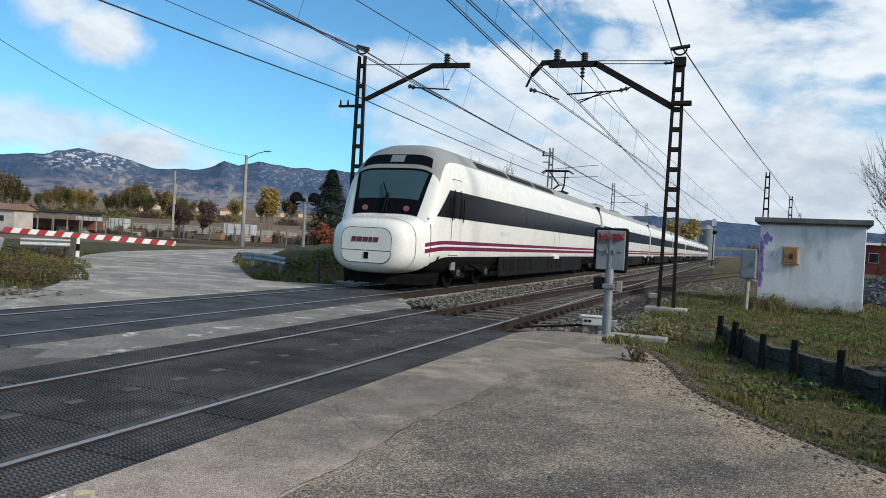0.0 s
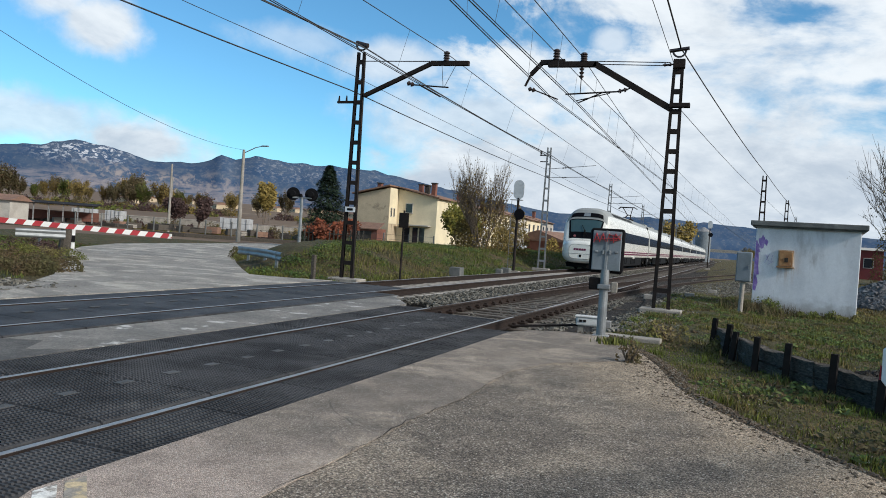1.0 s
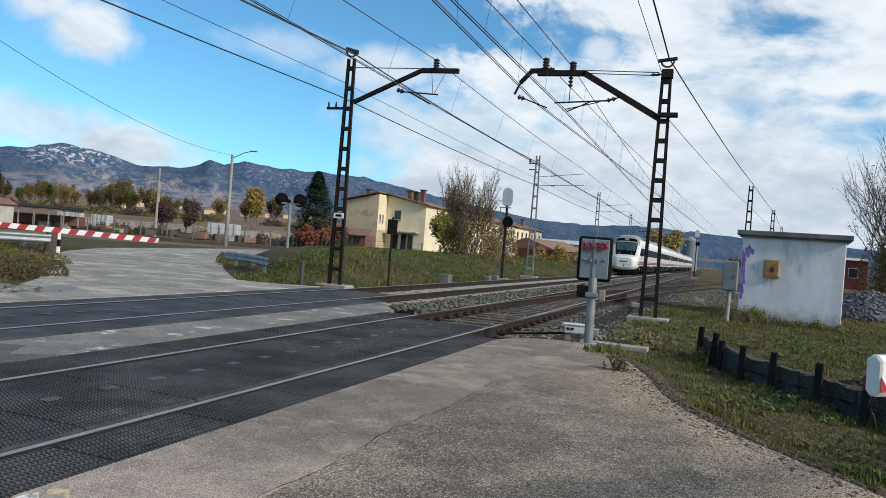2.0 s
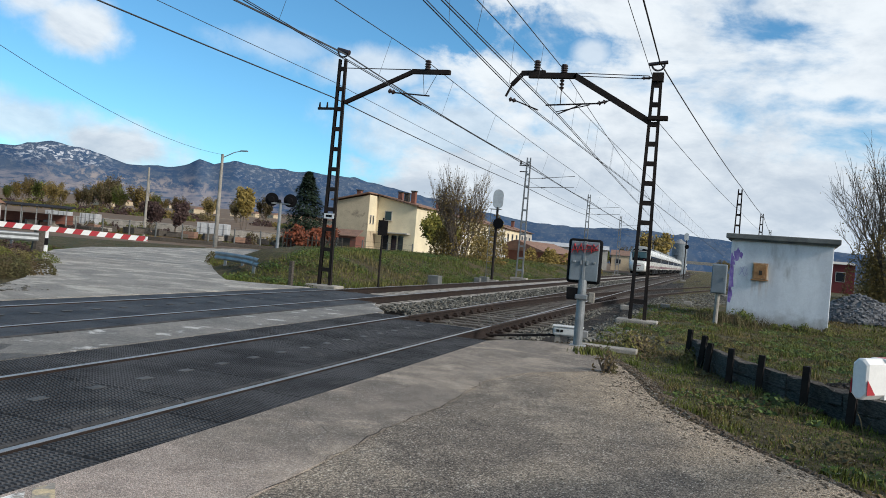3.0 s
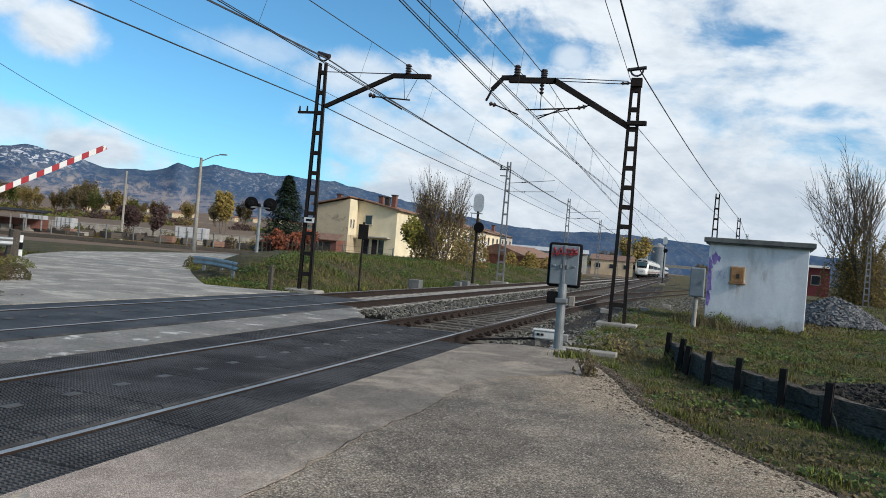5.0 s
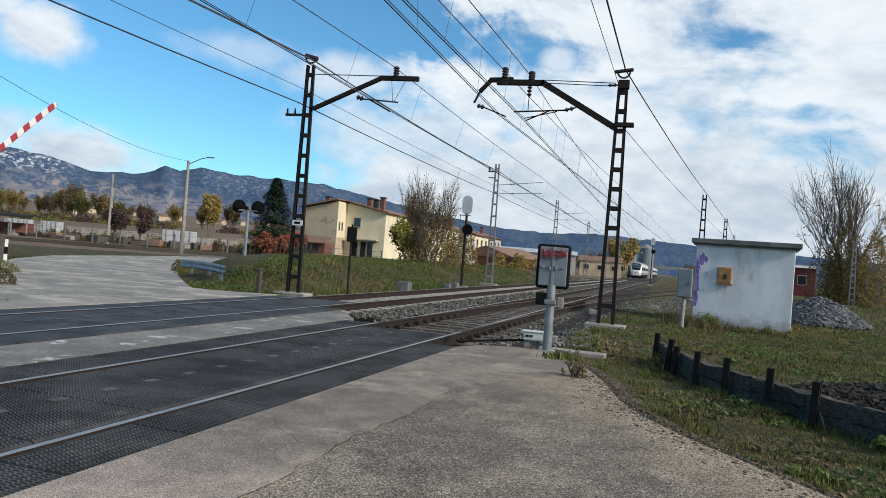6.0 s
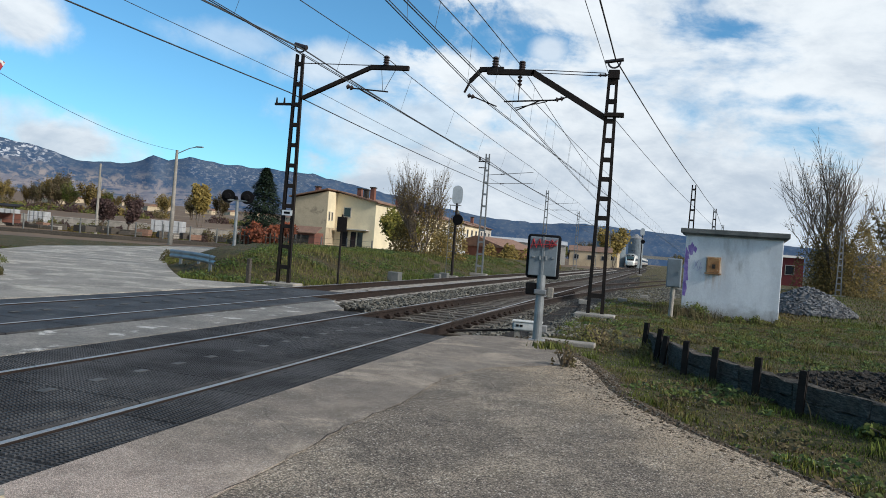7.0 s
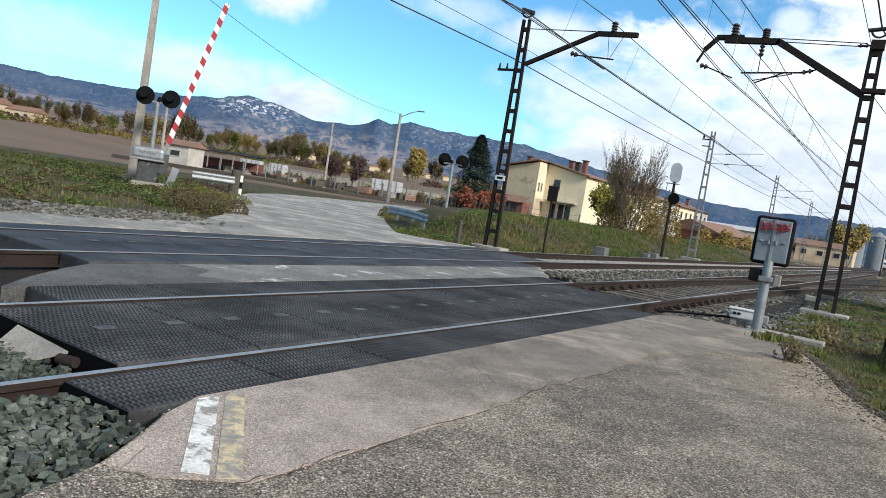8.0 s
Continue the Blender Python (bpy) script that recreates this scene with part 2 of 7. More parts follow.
    "brick": surface("brick", (0.20, 0.085, 0.06), (0.15, 0.065, 0.05), 0.9, 1.0, 14, 0.4),
    "glass_dark": gloss("glass_dark", (0.02, 0.024, 0.03), 0.08, 0.0, 0.5),
    "plaster": surface("plaster", (0.46, 0.43, 0.38), (0.36, 0.33, 0.29), 0.9, 0.6, 15, 0.2),
    "field": surface("field", (0.165, 0.108, 0.066), (0.120, 0.080, 0.050), 0.95, 0.03, 0.6, 0.5, spots=(0.30, 0.225, 0.135), spot_scale=0.016, tone=0.15, streak=(0.4, 3, 1)),
    "dark_soil": surface("dark_soil", (0.045, 0.04, 0.035), (0.07, 0.06, 0.05), 0.95, 2, 20, 1.0, depth=0.05, tone=0.3),
    "train_white": gloss("train_white", (0.74, 0.73, 0.67), 0.28, 0.0, 0.25),
    "train_roof": gloss("train_roof", (0.24, 0.25, 0.24), 0.5),
    "seam": surface("seam", (0.12, 0.12, 0.115), (0.09, 0.09, 0.088), 0.6, 2, 40, 0.05, by_object=0.001),
    "train_skirt": surface("train_skirt", (0.013, 0.013, 0.014), (0.009, 0.009, 0.009), 0.5, 1.5, 30, 0.1, by_object=0.001),
    "train_purple": gloss("train_purple", (0.15, 0.012, 0.060), 0.3),
    "train_glass": gloss("train_glass", (0.006, 0.006, 0.007), 0.16, 0.0, 0.0),
    "train_screen": gloss("train_screen", (0.045, 0.085, 0.09), 0.10, 0.0, 0.3),
    "train_dark": surface("train_dark", (0.005, 0.005, 0.005), (0.009, 0.0085, 0.008), 0.7, 4, 40, 0.3, by_object=0.001),
    "logo_grey": gloss("logo_grey", (0.55, 0.55, 0.56), 0.4),
    "tail_lamp": gloss("tail_lamp", (0.20, 0.075, 0.075), 0.25),
    "container": surface("container", (0.46, 0.46, 0.46), (0.36, 0.36, 0.36), 0.6, 1, 20, 0.1),
    "shed_red": surface("shed_red", (0.16, 0.03, 0.03), (0.12, 0.026, 0.026), 0.7, 1, 20, 0.1),
    "car_paint": gloss("car_paint", (0.62, 0.63, 0.65), 0.25, 0.1, 0.6),
    "stone_brown": surface("stone_brown", (0.15, 0.142, 0.120), (0.080, 0.074, 0.062), 0.9, 4, 60, 0.3, by_island=0.6, tone=0.25),
    "housing_dark": surface("housing_dark", (0.075, 0.080, 0.078), (0.045, 0.047, 0.045), 0.75, 3, 40, 0.2, tone=0.2, spots=(0.16, 0.15, 0.13), spot_scale=3),
    "weed_green": surface("weed_green", (0.050, 0.085, 0.018), (0.085, 0.105, 0.026), 0.75, 1.5, 20, 0, by_island=0.5),
    "rubble": surface("rubble", (0.17, 0.17, 0.17), (0.11, 0.11, 0.115), 0.95, 3, 30, 0.3, by_island=0.4),
}


def asphalt(name, a, b, dust, pale, cell, wear, edge=False, speckle=1.0, dusty_end=False):
    """Worn asphalt: stones of many tones in a dark binder, dusty and polished patches, hairline cracks."""
    m = bpy.data.materials.new(name)
    m.use_nodes = True
    t = m.node_tree
    n = Nodes(t)
    sh = t.nodes["Principled BSDF"]
    pos = t.nodes.new("ShaderNodeNewGeometry").outputs["Position"]
    broad = n.noise(pos, 0.55, 5, 0.6, 0.4)
    mid = n.noise(pos, 3.2, 5, 0.65)
    col = n.mix(n.ramp(broad, 0.36, 0.62), a, b)
    col = n.mix(n.math("MULTIPLY", n.ramp(n.noise(pos, 0.85, 6, 0.66, 0.5), 0.48, 0.64), wear), col, dust)
    if edge:        # soil carried in from the grass verge
        sep = n.add("ShaderNodeSeparateXYZ", Vector=pos).outputs
        off = n.math("ADD", n.math("MULTIPLY", sep[0], 0.843), n.math("MULTIPLY", sep[1], 0.539))
        off = n.math("ADD", off, n.math("MULTIPLY", n.math("SUBTRACT", n.noise(pos, 1.3, 6, 0.65, 0.4), 0.5), 1.9))
        col = n.mix(n.math("MULTIPLY", n.ramp(off, 2.6, 3.9), 0.85), col, (0.43, 0.335, 0.235))
    if dusty_end:   # pale dusty wear round the stop line
        y_ = n.add("ShaderNodeSeparateXYZ", Vector=pos).outputs[1]
        y_ = n.math("ADD", y_, n.math("MULTIPLY", n.math("SUBTRACT", n.noise(pos, 1.1, 6, 0.65, 0.4), 0.5), 2.4))
        col = n.mix(n.math("MULTIPLY", n.ramp(y_, 4.6, 2.8), 0.75), col, (0.56, 0.45, 0.38))
    vor = n.add("ShaderNodeTexVoronoi", Vector=pos, Scale=cell)
    tone = n.add("ShaderNodeSeparateXYZ", Vector=vor.outputs["Color"]).outputs[0]
    rim = n.ramp(vor.outputs["Distance"], 0.30, 0.62)
    stones = n.math("MULTIPLY", n.ramp(tone, 0.0, 1.0, 1 - 0.62 * speckle, 1 + 0.5 * speckle), n.math("SUBTRACT", 1.12, n.math("MULTIPLY", rim, 0.5)))
    lum = n.math("MULTIPLY", stones, n.ramp(mid, 0.3, 0.7, 0.80, 1.20))
    lum = n.math("MULTIPLY", lum, n.ramp(n.noise(pos, 60, 4, 0.8), 0.34, 0.66, 1 - 0.4 * speckle, 1 + 0.4 * speckle))
    g = n.add("ShaderNodeCombineXYZ", X=lum, Y=lum, Z=lum).outputs[0]
    col = n.mix(1.0, col, g, "MULTIPLY")
    col = n.mix(n.ramp(tone, 0.962, 0.982), col, pale)
    crack = n.add("ShaderNodeTexVoronoi", Vector=n.mix(0.12, pos, n.add("ShaderNodeTexNoise", Vector=pos, Scale=2.5).outputs["Color"]), Scale=0.9)
    crack.feature = "DISTANCE_TO_EDGE"
    line = n.math("MULTIPLY", n.ramp(crack.outputs["Distance"], 0.010, 0.002), n.ramp(broad, 0.48, 0.56))
    col = n.mix(n.math("MULTIPLY", line, 0.22), col, (0.035, 0.032, 0.028))
    t.links.new(col, sh.inputs["Base Color"])
    sh.inputs["Roughness"].default_value = 0.88
    sh.inputs["Specular IOR Level"].default_value = 0.25
    bmp = n.add("ShaderNodeBump", Strength=0.65, Distance=0.007, Height=n.math("SUBTRACT", n.math("ADD", n.math("SUBTRACT", 1.0, rim), n.math("MULTIPLY", mid, 0.6)), line))
    t.links.new(bmp.outputs[0], sh.inputs["Normal"])
    return m


M["apron"] = asphalt("apron", (0.262, 0.216, 0.170), (0.205, 0.171, 0.137), (0.42, 0.345, 0.262), (0.66, 0.60, 0.51), 125, 0.62, True, 1.1)
M["apron_old"] = asphalt("apron_old", (0.315, 0.262, 0.212), (0.240, 0.202, 0.167), (0.45, 0.37, 0.29), (0.58, 0.53, 0.46), 170, 0.95, speckle=0.55, dusty_end=True)

for key in ("train_skirt", "train_dark", "black"):
    M[key].node_tree.nodes["Principled BSDF"].inputs["Specular IOR Level"].default_value = 0.03
M["train_glass"].node_tree.nodes["Principled BSDF"].inputs["Specular IOR Level"].default_value = 0.07
M["glass_dark"].node_tree.nodes["Principled BSDF"].inputs["Coat Weight"].default_value = 0.1


def hut_stains():
    """Rust run below the metal box, dirt along the wall's foot."""
    t = M["hut_wall"].node_tree
    n = Nodes(t)
    sh = t.nodes["Principled BSDF"]
    col = sh.inputs["Base Color"].links[0].from_socket
    where = t.nodes.new("ShaderNodeTexCoord").outputs["Object"]
    x, y, z = n.add("ShaderNodeSeparateXYZ", Vector=where).outputs
    mp = n.add("ShaderNodeMapping", Vector=where)
    mp.inputs["Scale"].default_value = (9, 9, 0.8)
    run = n.ramp(n.noise(mp.outputs[0], 1.0, 5, 0.6), 0.42, 0.62)
    rust = n.math("MULTIPLY", n.ramp(n.math("ABSOLUTE", n.math("SUBTRACT", x, 0.92)), 0.42, 0.1), n.math("MULTIPLY", n.ramp(z, 0.75, 1.5), n.ramp(z, 2.1, 1.7)))
    col = n.mix(n.math("MULTIPLY", n.math("MULTIPLY", rust, run), 0.6), col, (0.47, 0.33, 0.22))
    foot = n.ramp(n.math("ADD", z, n.math("MULTIPLY", n.noise(where, 3.5, 6, 0.7), 0.9)), 1.05, 0.55)
    col = n.mix(n.math("MULTIPLY", foot, 0.6), col, (0.24, 0.22, 0.19))
    t.links.new(col, sh.inputs["Base Color"])


hut_stains()

# ---- mesh helpers ----
def finish(name, bm, material, parent=None, label="", smooth=False):
    me = bpy.data.meshes.new(name)
    bm.to_mesh(me)
    bm.free()
    me.materials.append(M[material] if isinstance(material, str) else material)
    if smooth:
        me.polygons.foreach_set("use_smooth", [True] * len(me.polygons))
    ob = new(name, me)
    if parent:
        ob.parent = parent
    if label:
        ob["label"] = label
    return ob


def part(name, bm, material, parent, label="", smooth=False):
    return finish(name, bm, material, parent, label, smooth)


def shared(name, me, parent, m):
    """A piece on a mesh that other pieces use too."""
    ob = new(name, me)
    ob.parent = parent
    ob.matrix_basis = m
    return ob


def raw(name, verts, faces, material, parent=None, label="", smooth=False):
    me = bpy.data.meshes.new(name)
    me.from_pydata([tuple(v) for v in verts], [], [tuple(f) for f in faces])
    me.materials.append(M[material])
    if smooth:
        me.polygons.foreach_set("use_smooth", [True] * len(me.polygons))
    ob = new(name, me)
    if parent:
        ob.parent = parent
    if label:
        ob["label"] = label
    return ob


def box(bm, c, s, m=None, bevel=0.0):
    r = bmesh.ops.create_cube(bm, size=1.0, matrix=(m or Matrix()) @ Matrix.Translation(c) @ Matrix.Diagonal((*s, 1)))
    if bevel:
        edges = list({e for v in r["verts"] for e in v.link_edges})
        bmesh.ops.bevel(bm, geom=edges, offset=bevel, segments=2, affect="EDGES", profile=0.5)
    return bm


def boxed(c, s, m=None, bevel=0.0):
    return box(bmesh.new(), c, s, m, bevel)


def rod(bm, a, b, r0, r1=None, n=8):
    """A tapered cylinder from a to b."""
    a, b = Vector(a), Vector(b)
    d = b - a
    m = Matrix.Translation((a + b) / 2) @ d.to_track_quat("Z", "Y").to_matrix().to_4x4()
    bmesh.ops.create_cone(bm, cap_ends=True, segments=n, radius1=r0, radius2=r0 if r1 is None else r1, depth=d.length, matrix=m)
    return bm


def slab(bm, pts, z0, z1):
    """A flat polygon with thickness."""
    lo = [bm.verts.new((x, y, z0)) for x, y in pts]
    hi = [bm.verts.new((x, y, z1)) for x, y in pts]
    bm.faces.new(hi)
    bm.faces.new(lo[::-1])
    for i in range(len(pts)):
        j = (i + 1) % len(pts)
        bm.faces.new((lo[i], lo[j], hi[j], hi[i]))
    bmesh.ops.recalc_face_normals(bm, faces=bm.faces)
    return bm


def extrude_y(bm, prof, y0, y1, at=lambda y: (0.0, 0.0), step=1e9):
    """A closed x-z profile drawn along y; at(y) gives the sideways shift and the turn."""
    n = max(1, int(math.ceil((y1 - y0) / step)))
    rings = []
    for i in range(n + 1):
        y = y0 + (y1 - y0) * i / n
        dx, _ = at(y)
        rings.append([bm.verts.new((x + dx, y, z)) for x, z in prof])
    k = len(prof)
    for a, b in zip(rings, rings[1:]):
        for i in range(k):
            bm.faces.new((a[i], a[(i + 1) % k], b[(i + 1) % k], b[i]))
    bm.faces.new(rings[0])
    bm.faces.new(rings[-1][::-1])
    bmesh.ops.recalc_face_normals(bm, faces=bm.faces)
    return bm


def empty(name, at=(0, 0, 0), turn=0.0):
    ob = new(name)
    ob.matrix_basis = pose(*at, 0, 0, turn)
    ob.empty_display_size = 0.2
    return ob


def wire(name, pts, r, material, parent=None):
    cu = bpy.data.curves.new(name, "CURVE")
    cu.dimensions, cu.bevel_depth, cu.bevel_resolution = "3D", r, 1
    sp = cu.splines.new("POLY")
    sp.points.add(len(pts) - 1)
    for q, v in zip(sp.points, pts):
        q.co = (*v, 1)
    cu.materials.append(M[material])
    ob = new(name, cu)
    if parent:
        ob.parent = parent
    return ob


def smoothstep(a, b, v):
    t = min(1.0, max(0.0, (v - a) / (b - a)))
    return t * t * (3 - 2 * t)


# ---- plan: y runs along the track, away from the crossing; z = 0 is the rail head and road ----
NEAR, FAR, GAUGE = -4.633, -8.837, 1.735
RAILS = (NEAR + GAUGE / 2, NEAR - GAUGE / 2, FAR + GAUGE / 2, FAR - GAUGE / 2)


def siding(y):
    """Sideways shift and heading of the siding that leaves the near track to the right."""
    if y < 12:
        return 0.0, 0.0
    if y < 44:
        return (y - 12) ** 2 / 460.0, (y - 12) / 230.0
    return 32 ** 2 / 460.0 + (y - 44) * 32 / 230.0, 32 / 230.0


def road_right(y):
    """x of the far road's right-hand edge."""
    return float(np.interp(y, (19.3, 21.9, 24.4, 28.6, 36, 46, 54, 80), (-14.4, -16.6, -18.6, -21.2, -25, -30, -34.5, -48)))


def ground_z(x, y):
    """Height of the open ground."""
    r = math.hypot(x, y)
    a = math.degrees(math.atan2(x, y))
    z = -0.09
    # ballast side of the running lines
    z -= 0.14 * smoothstep(-13.0, -10.9, x) * smoothstep(-1.6, -2.6, x)
    # bank between the far track and the houses
    z += 0.85 * smoothstep(-11.6, -15.0, x) * smoothstep(19.5, 24.0, y) * smoothstep(120, 80, y) * smoothstep(road_right(y) - 0.2, road_right(y) + 2.6, x)
    # fields climb away to the left, the plain beyond the houses stays level
    left = smoothstep(-16, -30, a) + smoothstep(120, 150, a)
    z += min(1.0, left) * (max(0.0, r - 95) * 0.0265 + 0.006 * max(0.0, min(r, 1400) - 400))
    z -= 0.12 * smoothstep(-0.5, 2.0, x) * smoothstep(12, 22, y) * smoothstep(60, 40, y)
    z += 0.05 * noise.noise((x * 0.35, y * 0.35, 0)) * smoothstep(1.0, 6.0, abs(x + 5)) * smoothstep(3, 9, r)
    return z


def verge(y):
    return float(np.interp(y, (2.6, 4.6, 5.5, 6.7, 8.2, 9.4, 10.3, 11.6, 12.1), (3.4, 1.85, 1.1, 0.25, -0.45, -0.72, -1.0, -1.45, -1.75)))


def build_ground():
    radii = [0.0]
    r = 0.8
    while r < 60:
        radii.append(r)
        r += 0.7 + r * 0.012
    while r < 4700:
        radii.append(r)
        r *= 1.09
    radii.append(4700)
    n = 300
    verts, faces = [(0, 0, ground_z(0.01, 0.01) - 0.1)], []
    for r in radii[1:]:
        for i in range(n):
            a = 2 * math.pi * i / n
            x, y = r * math.sin(a), r * math.cos(a)
            z = ground_z(x, y)
            # below the paved areas and the track bed
            if -13.5 < x < -2.3 and r < 24:
                z -= 0.2 * smoothstep(-2.3, -2.8, x)
            elif y < 12 and x < verge(y):
                z = min(z, -0.1)
            verts.append((x, y, z))
    for k in range(len(radii) - 1):
        for i in range(n):
            j = (i + 1) % n
            if k == 0:
                faces.append((0, 1 + i, 1 + j)[::-1])
            else:
                a, b = 1 + (k - 1) * n, 1 + k * n
                faces.append((a + i, b + i, b + j, a + j)[::-1])
    ob = raw("ground", verts, faces, "ground", smooth=True)
    far = M["field"]
    ob.data.materials.append(far)
    for p in ob.data.polygons:
        c = p.center
        if math.hypot(c.x, c.y) > (62 if c.x < -0.62 * c.y else 125) and c.x < -8:
            p.material_index = 1
    tagged(ob, "rough grass, bare earth and brown ploughed fields", "ground", kind="structure")
    return ob


ground = build_ground()

RIDGE = [(-100, 3.2), (-75, 3.8), (-64.6, 4.0), (-62.1, 3.92), (-58.5, 3.93), (-54, 4.15), (-51, 4.5), (-48.6, 5.12), (-46.2, 4.85), (-43.6, 4.15),
         (-40.7, 4.33), (-39.6, 4.6), (-38.7, 5.16), (-37.7, 4.8), (-36.2, 5.25), (-33.2, 4.95), (-31, 5.0), (-27, 4.9), (-23.5, 4.25), (-19, 3.5),
         (-14.5, 2.78), (-10.1, 2.5), (-5.8, 2.7), (-1.7, 2.48), (5, 2.2), (12, 1.9), (25, 1.6), (60, 1.2)]


def mountain_material():
    m = bpy.data.materials.new("mountain")
    m.use_nodes = True
    t = m.node_tree
    n = Nodes(t)
    sh = t.nodes["Principled BSDF"]
    sep = n.add("ShaderNodeSeparateXYZ", Vector=t.nodes.new("ShaderNodeNewGeometry").outputs["Position"])
    # along the range and up its slope
    way = n.math("ARCTAN2", sep.outputs[0], sep.outputs[1])
    along = n.math("MULTIPLY", way, 3800.0)
    pos = n.add("ShaderNodeCombineXYZ", X=along, Y=n.math("MULTIPLY", sep.outputs[2], 1.3), Z=0.0).outputs[0]
    z = sep.outputs[2]

    def near_way(a, w):
        return n.ramp(n.math("ABSOLUTE", n.math("SUBTRACT", way, radians(a))), radians(w), radians(w * 0.25))

    # slope colours carry the blue haze of distance, low in contrast
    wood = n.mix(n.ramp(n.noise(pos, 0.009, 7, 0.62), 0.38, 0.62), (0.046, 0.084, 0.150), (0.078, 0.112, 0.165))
    hazy_scrub = n.mix(n.math("MULTIPLY", n.ramp(n.noise(pos, 0.045, 6, 0.7), 0.50, 0.64), 0.6), wood, (0.145, 0.160, 0.190))
    crag = n.ramp(n.noise(pos, 0.034, 8, 0.75, 0.6), 0.50, 0.60)
    main = n.math("MULTIPLY", crag, n.math("MULTIPLY", near_way(-48.0, 4.2), n.ramp(z, 170, 250)))
    east = n.math("MULTIPLY", n.ramp(n.noise(pos, 0.04, 8, 0.75, 0.5), 0.52, 0.62), n.math("MULTIPLY", near_way(-32, 9.0), n.ramp(z, 130, 260)))
    col = n.mix(n.math("MULTIPLY", main, 0.95), hazy_scrub, (0.62, 0.62, 0.64))
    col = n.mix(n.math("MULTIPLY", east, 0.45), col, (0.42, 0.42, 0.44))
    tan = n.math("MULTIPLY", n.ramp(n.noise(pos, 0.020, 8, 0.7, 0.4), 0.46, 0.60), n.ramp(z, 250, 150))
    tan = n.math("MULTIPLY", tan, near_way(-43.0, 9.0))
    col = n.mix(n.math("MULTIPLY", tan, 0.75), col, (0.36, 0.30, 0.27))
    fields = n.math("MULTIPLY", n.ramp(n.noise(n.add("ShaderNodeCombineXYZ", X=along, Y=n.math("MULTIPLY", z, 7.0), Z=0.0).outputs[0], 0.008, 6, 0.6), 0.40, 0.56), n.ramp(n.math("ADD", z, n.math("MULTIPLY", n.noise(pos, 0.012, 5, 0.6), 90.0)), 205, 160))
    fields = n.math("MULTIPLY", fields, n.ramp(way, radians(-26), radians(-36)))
    # field tan greyed towards purple, haze put into its colour
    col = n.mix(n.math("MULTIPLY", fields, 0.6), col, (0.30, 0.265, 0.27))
    t.links.new(col, sh.inputs["Base Color"])
    sh.inputs["Roughness"].default_value = 1.0
    sh.inputs["Specular IOR Level"].default_value = 0.0
    return m


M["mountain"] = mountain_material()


def build_mountains():
    az = np.arange(-100, 60.01, 0.35)
    el = np.interp(az, [p[0] for p in RIDGE], [p[1] for p in RIDGE])
    steps = np.linspace(0, 1, 26)
    verts, faces = [], []
    for s in steps:
        for a, e in zip(az, el):
            r = 1500 + 2300 * s
            top = 3800 * math.tan(radians(e))
            x, y = r * math.sin(radians(a)), r * math.cos(radians(a))
            base = 28 if a < -25 else 14
            rough = noise.fractal((x * 0.0016, y * 0.0016, 1.0), 0.7, 2.2, 6)
            prof = s ** 1.6
            z = base * (1 - s) - 8 * (1 - s) + (top + 1.4) * prof + rough * 34 * math.sin(math.pi * min(1, s * 0.99)) * (0.35 + 0.65 * s)
            if s == 1:
                z += 7 * noise.fractal((a * 0.9, 3.0, 0), 0.8, 2.1, 4)
            verts.append((x, y, z if s > 0 else -15))
    n = len(az)
    # back slope, so that the range has depth
    for a, e in zip(az, el):
        verts.append((4600 * math.sin(radians(a)), 4600 * math.cos(radians(a)), 20))
    for k in range(len(steps)):
        for i in range(n - 1):
            faces.append((k * n + i, (k + 1) * n + i, (k + 1) * n + i + 1, k * n + i + 1)[::-1])
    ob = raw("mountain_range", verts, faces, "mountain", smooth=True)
    tagged(ob, "distant mountain range coloured with blue haze, with pale limestone crags", "mountains", kind="structure")


build_mountains()

# ---- paved surfaces ----
APRON = [(-3.17, 2.66), (-3.04, 2.37), (-2.83, 2.06), (-2.67, 1.79), (-2.58, 1.5), (-2.5, 1.2), (-2.6, -6), (9, -9), (7.5, -1.0), (3.4, 2.6), (1.85, 4.6), (1.1, 5.5), (0.25, 6.7), (-0.15, 7.4),
         (-0.45, 8.2), (-0.72, 9.4), (-1.0, 10.3), (-1.45, 11.6), (-1.9, 12.1), (-2.45, 12.05), (-2.95, 11.75), (-3.16, 11.2)]
apron = tagged(finish("road_near", slab(bmesh.new(), APRON, -0.25, -0.004), "apron"), "worn grey-brown asphalt road apron with exposed aggregate", "road", kind="structure")
OLD = [(-3.165, 2.67), (-3.03, 2.38), (-2.82, 2.07), (-2.66, 1.80), (-2.44, 1.88), (-2.30, 2.03), (-2.18, 2.14), (-2.18, 2.4), (-2.16, 2.9), (-2.15, 4.05), (-2.17, 5.22), (-2.10, 6.2), (-2.15, 7.7), (-1.9, 8.6), (-1.1, 9.6), (-1.12, 10.4),
       (-1.5, 11.55), (-1.93, 12.02), (-2.45, 11.98), (-2.93, 11.68), (-3.155, 11.15)]
tagged(finish("road_edge", slab(bmesh.new(), OLD, -0.2, 0.002), "apron_old"), "older pale concrete strip along the rails", "road", kind="structure")
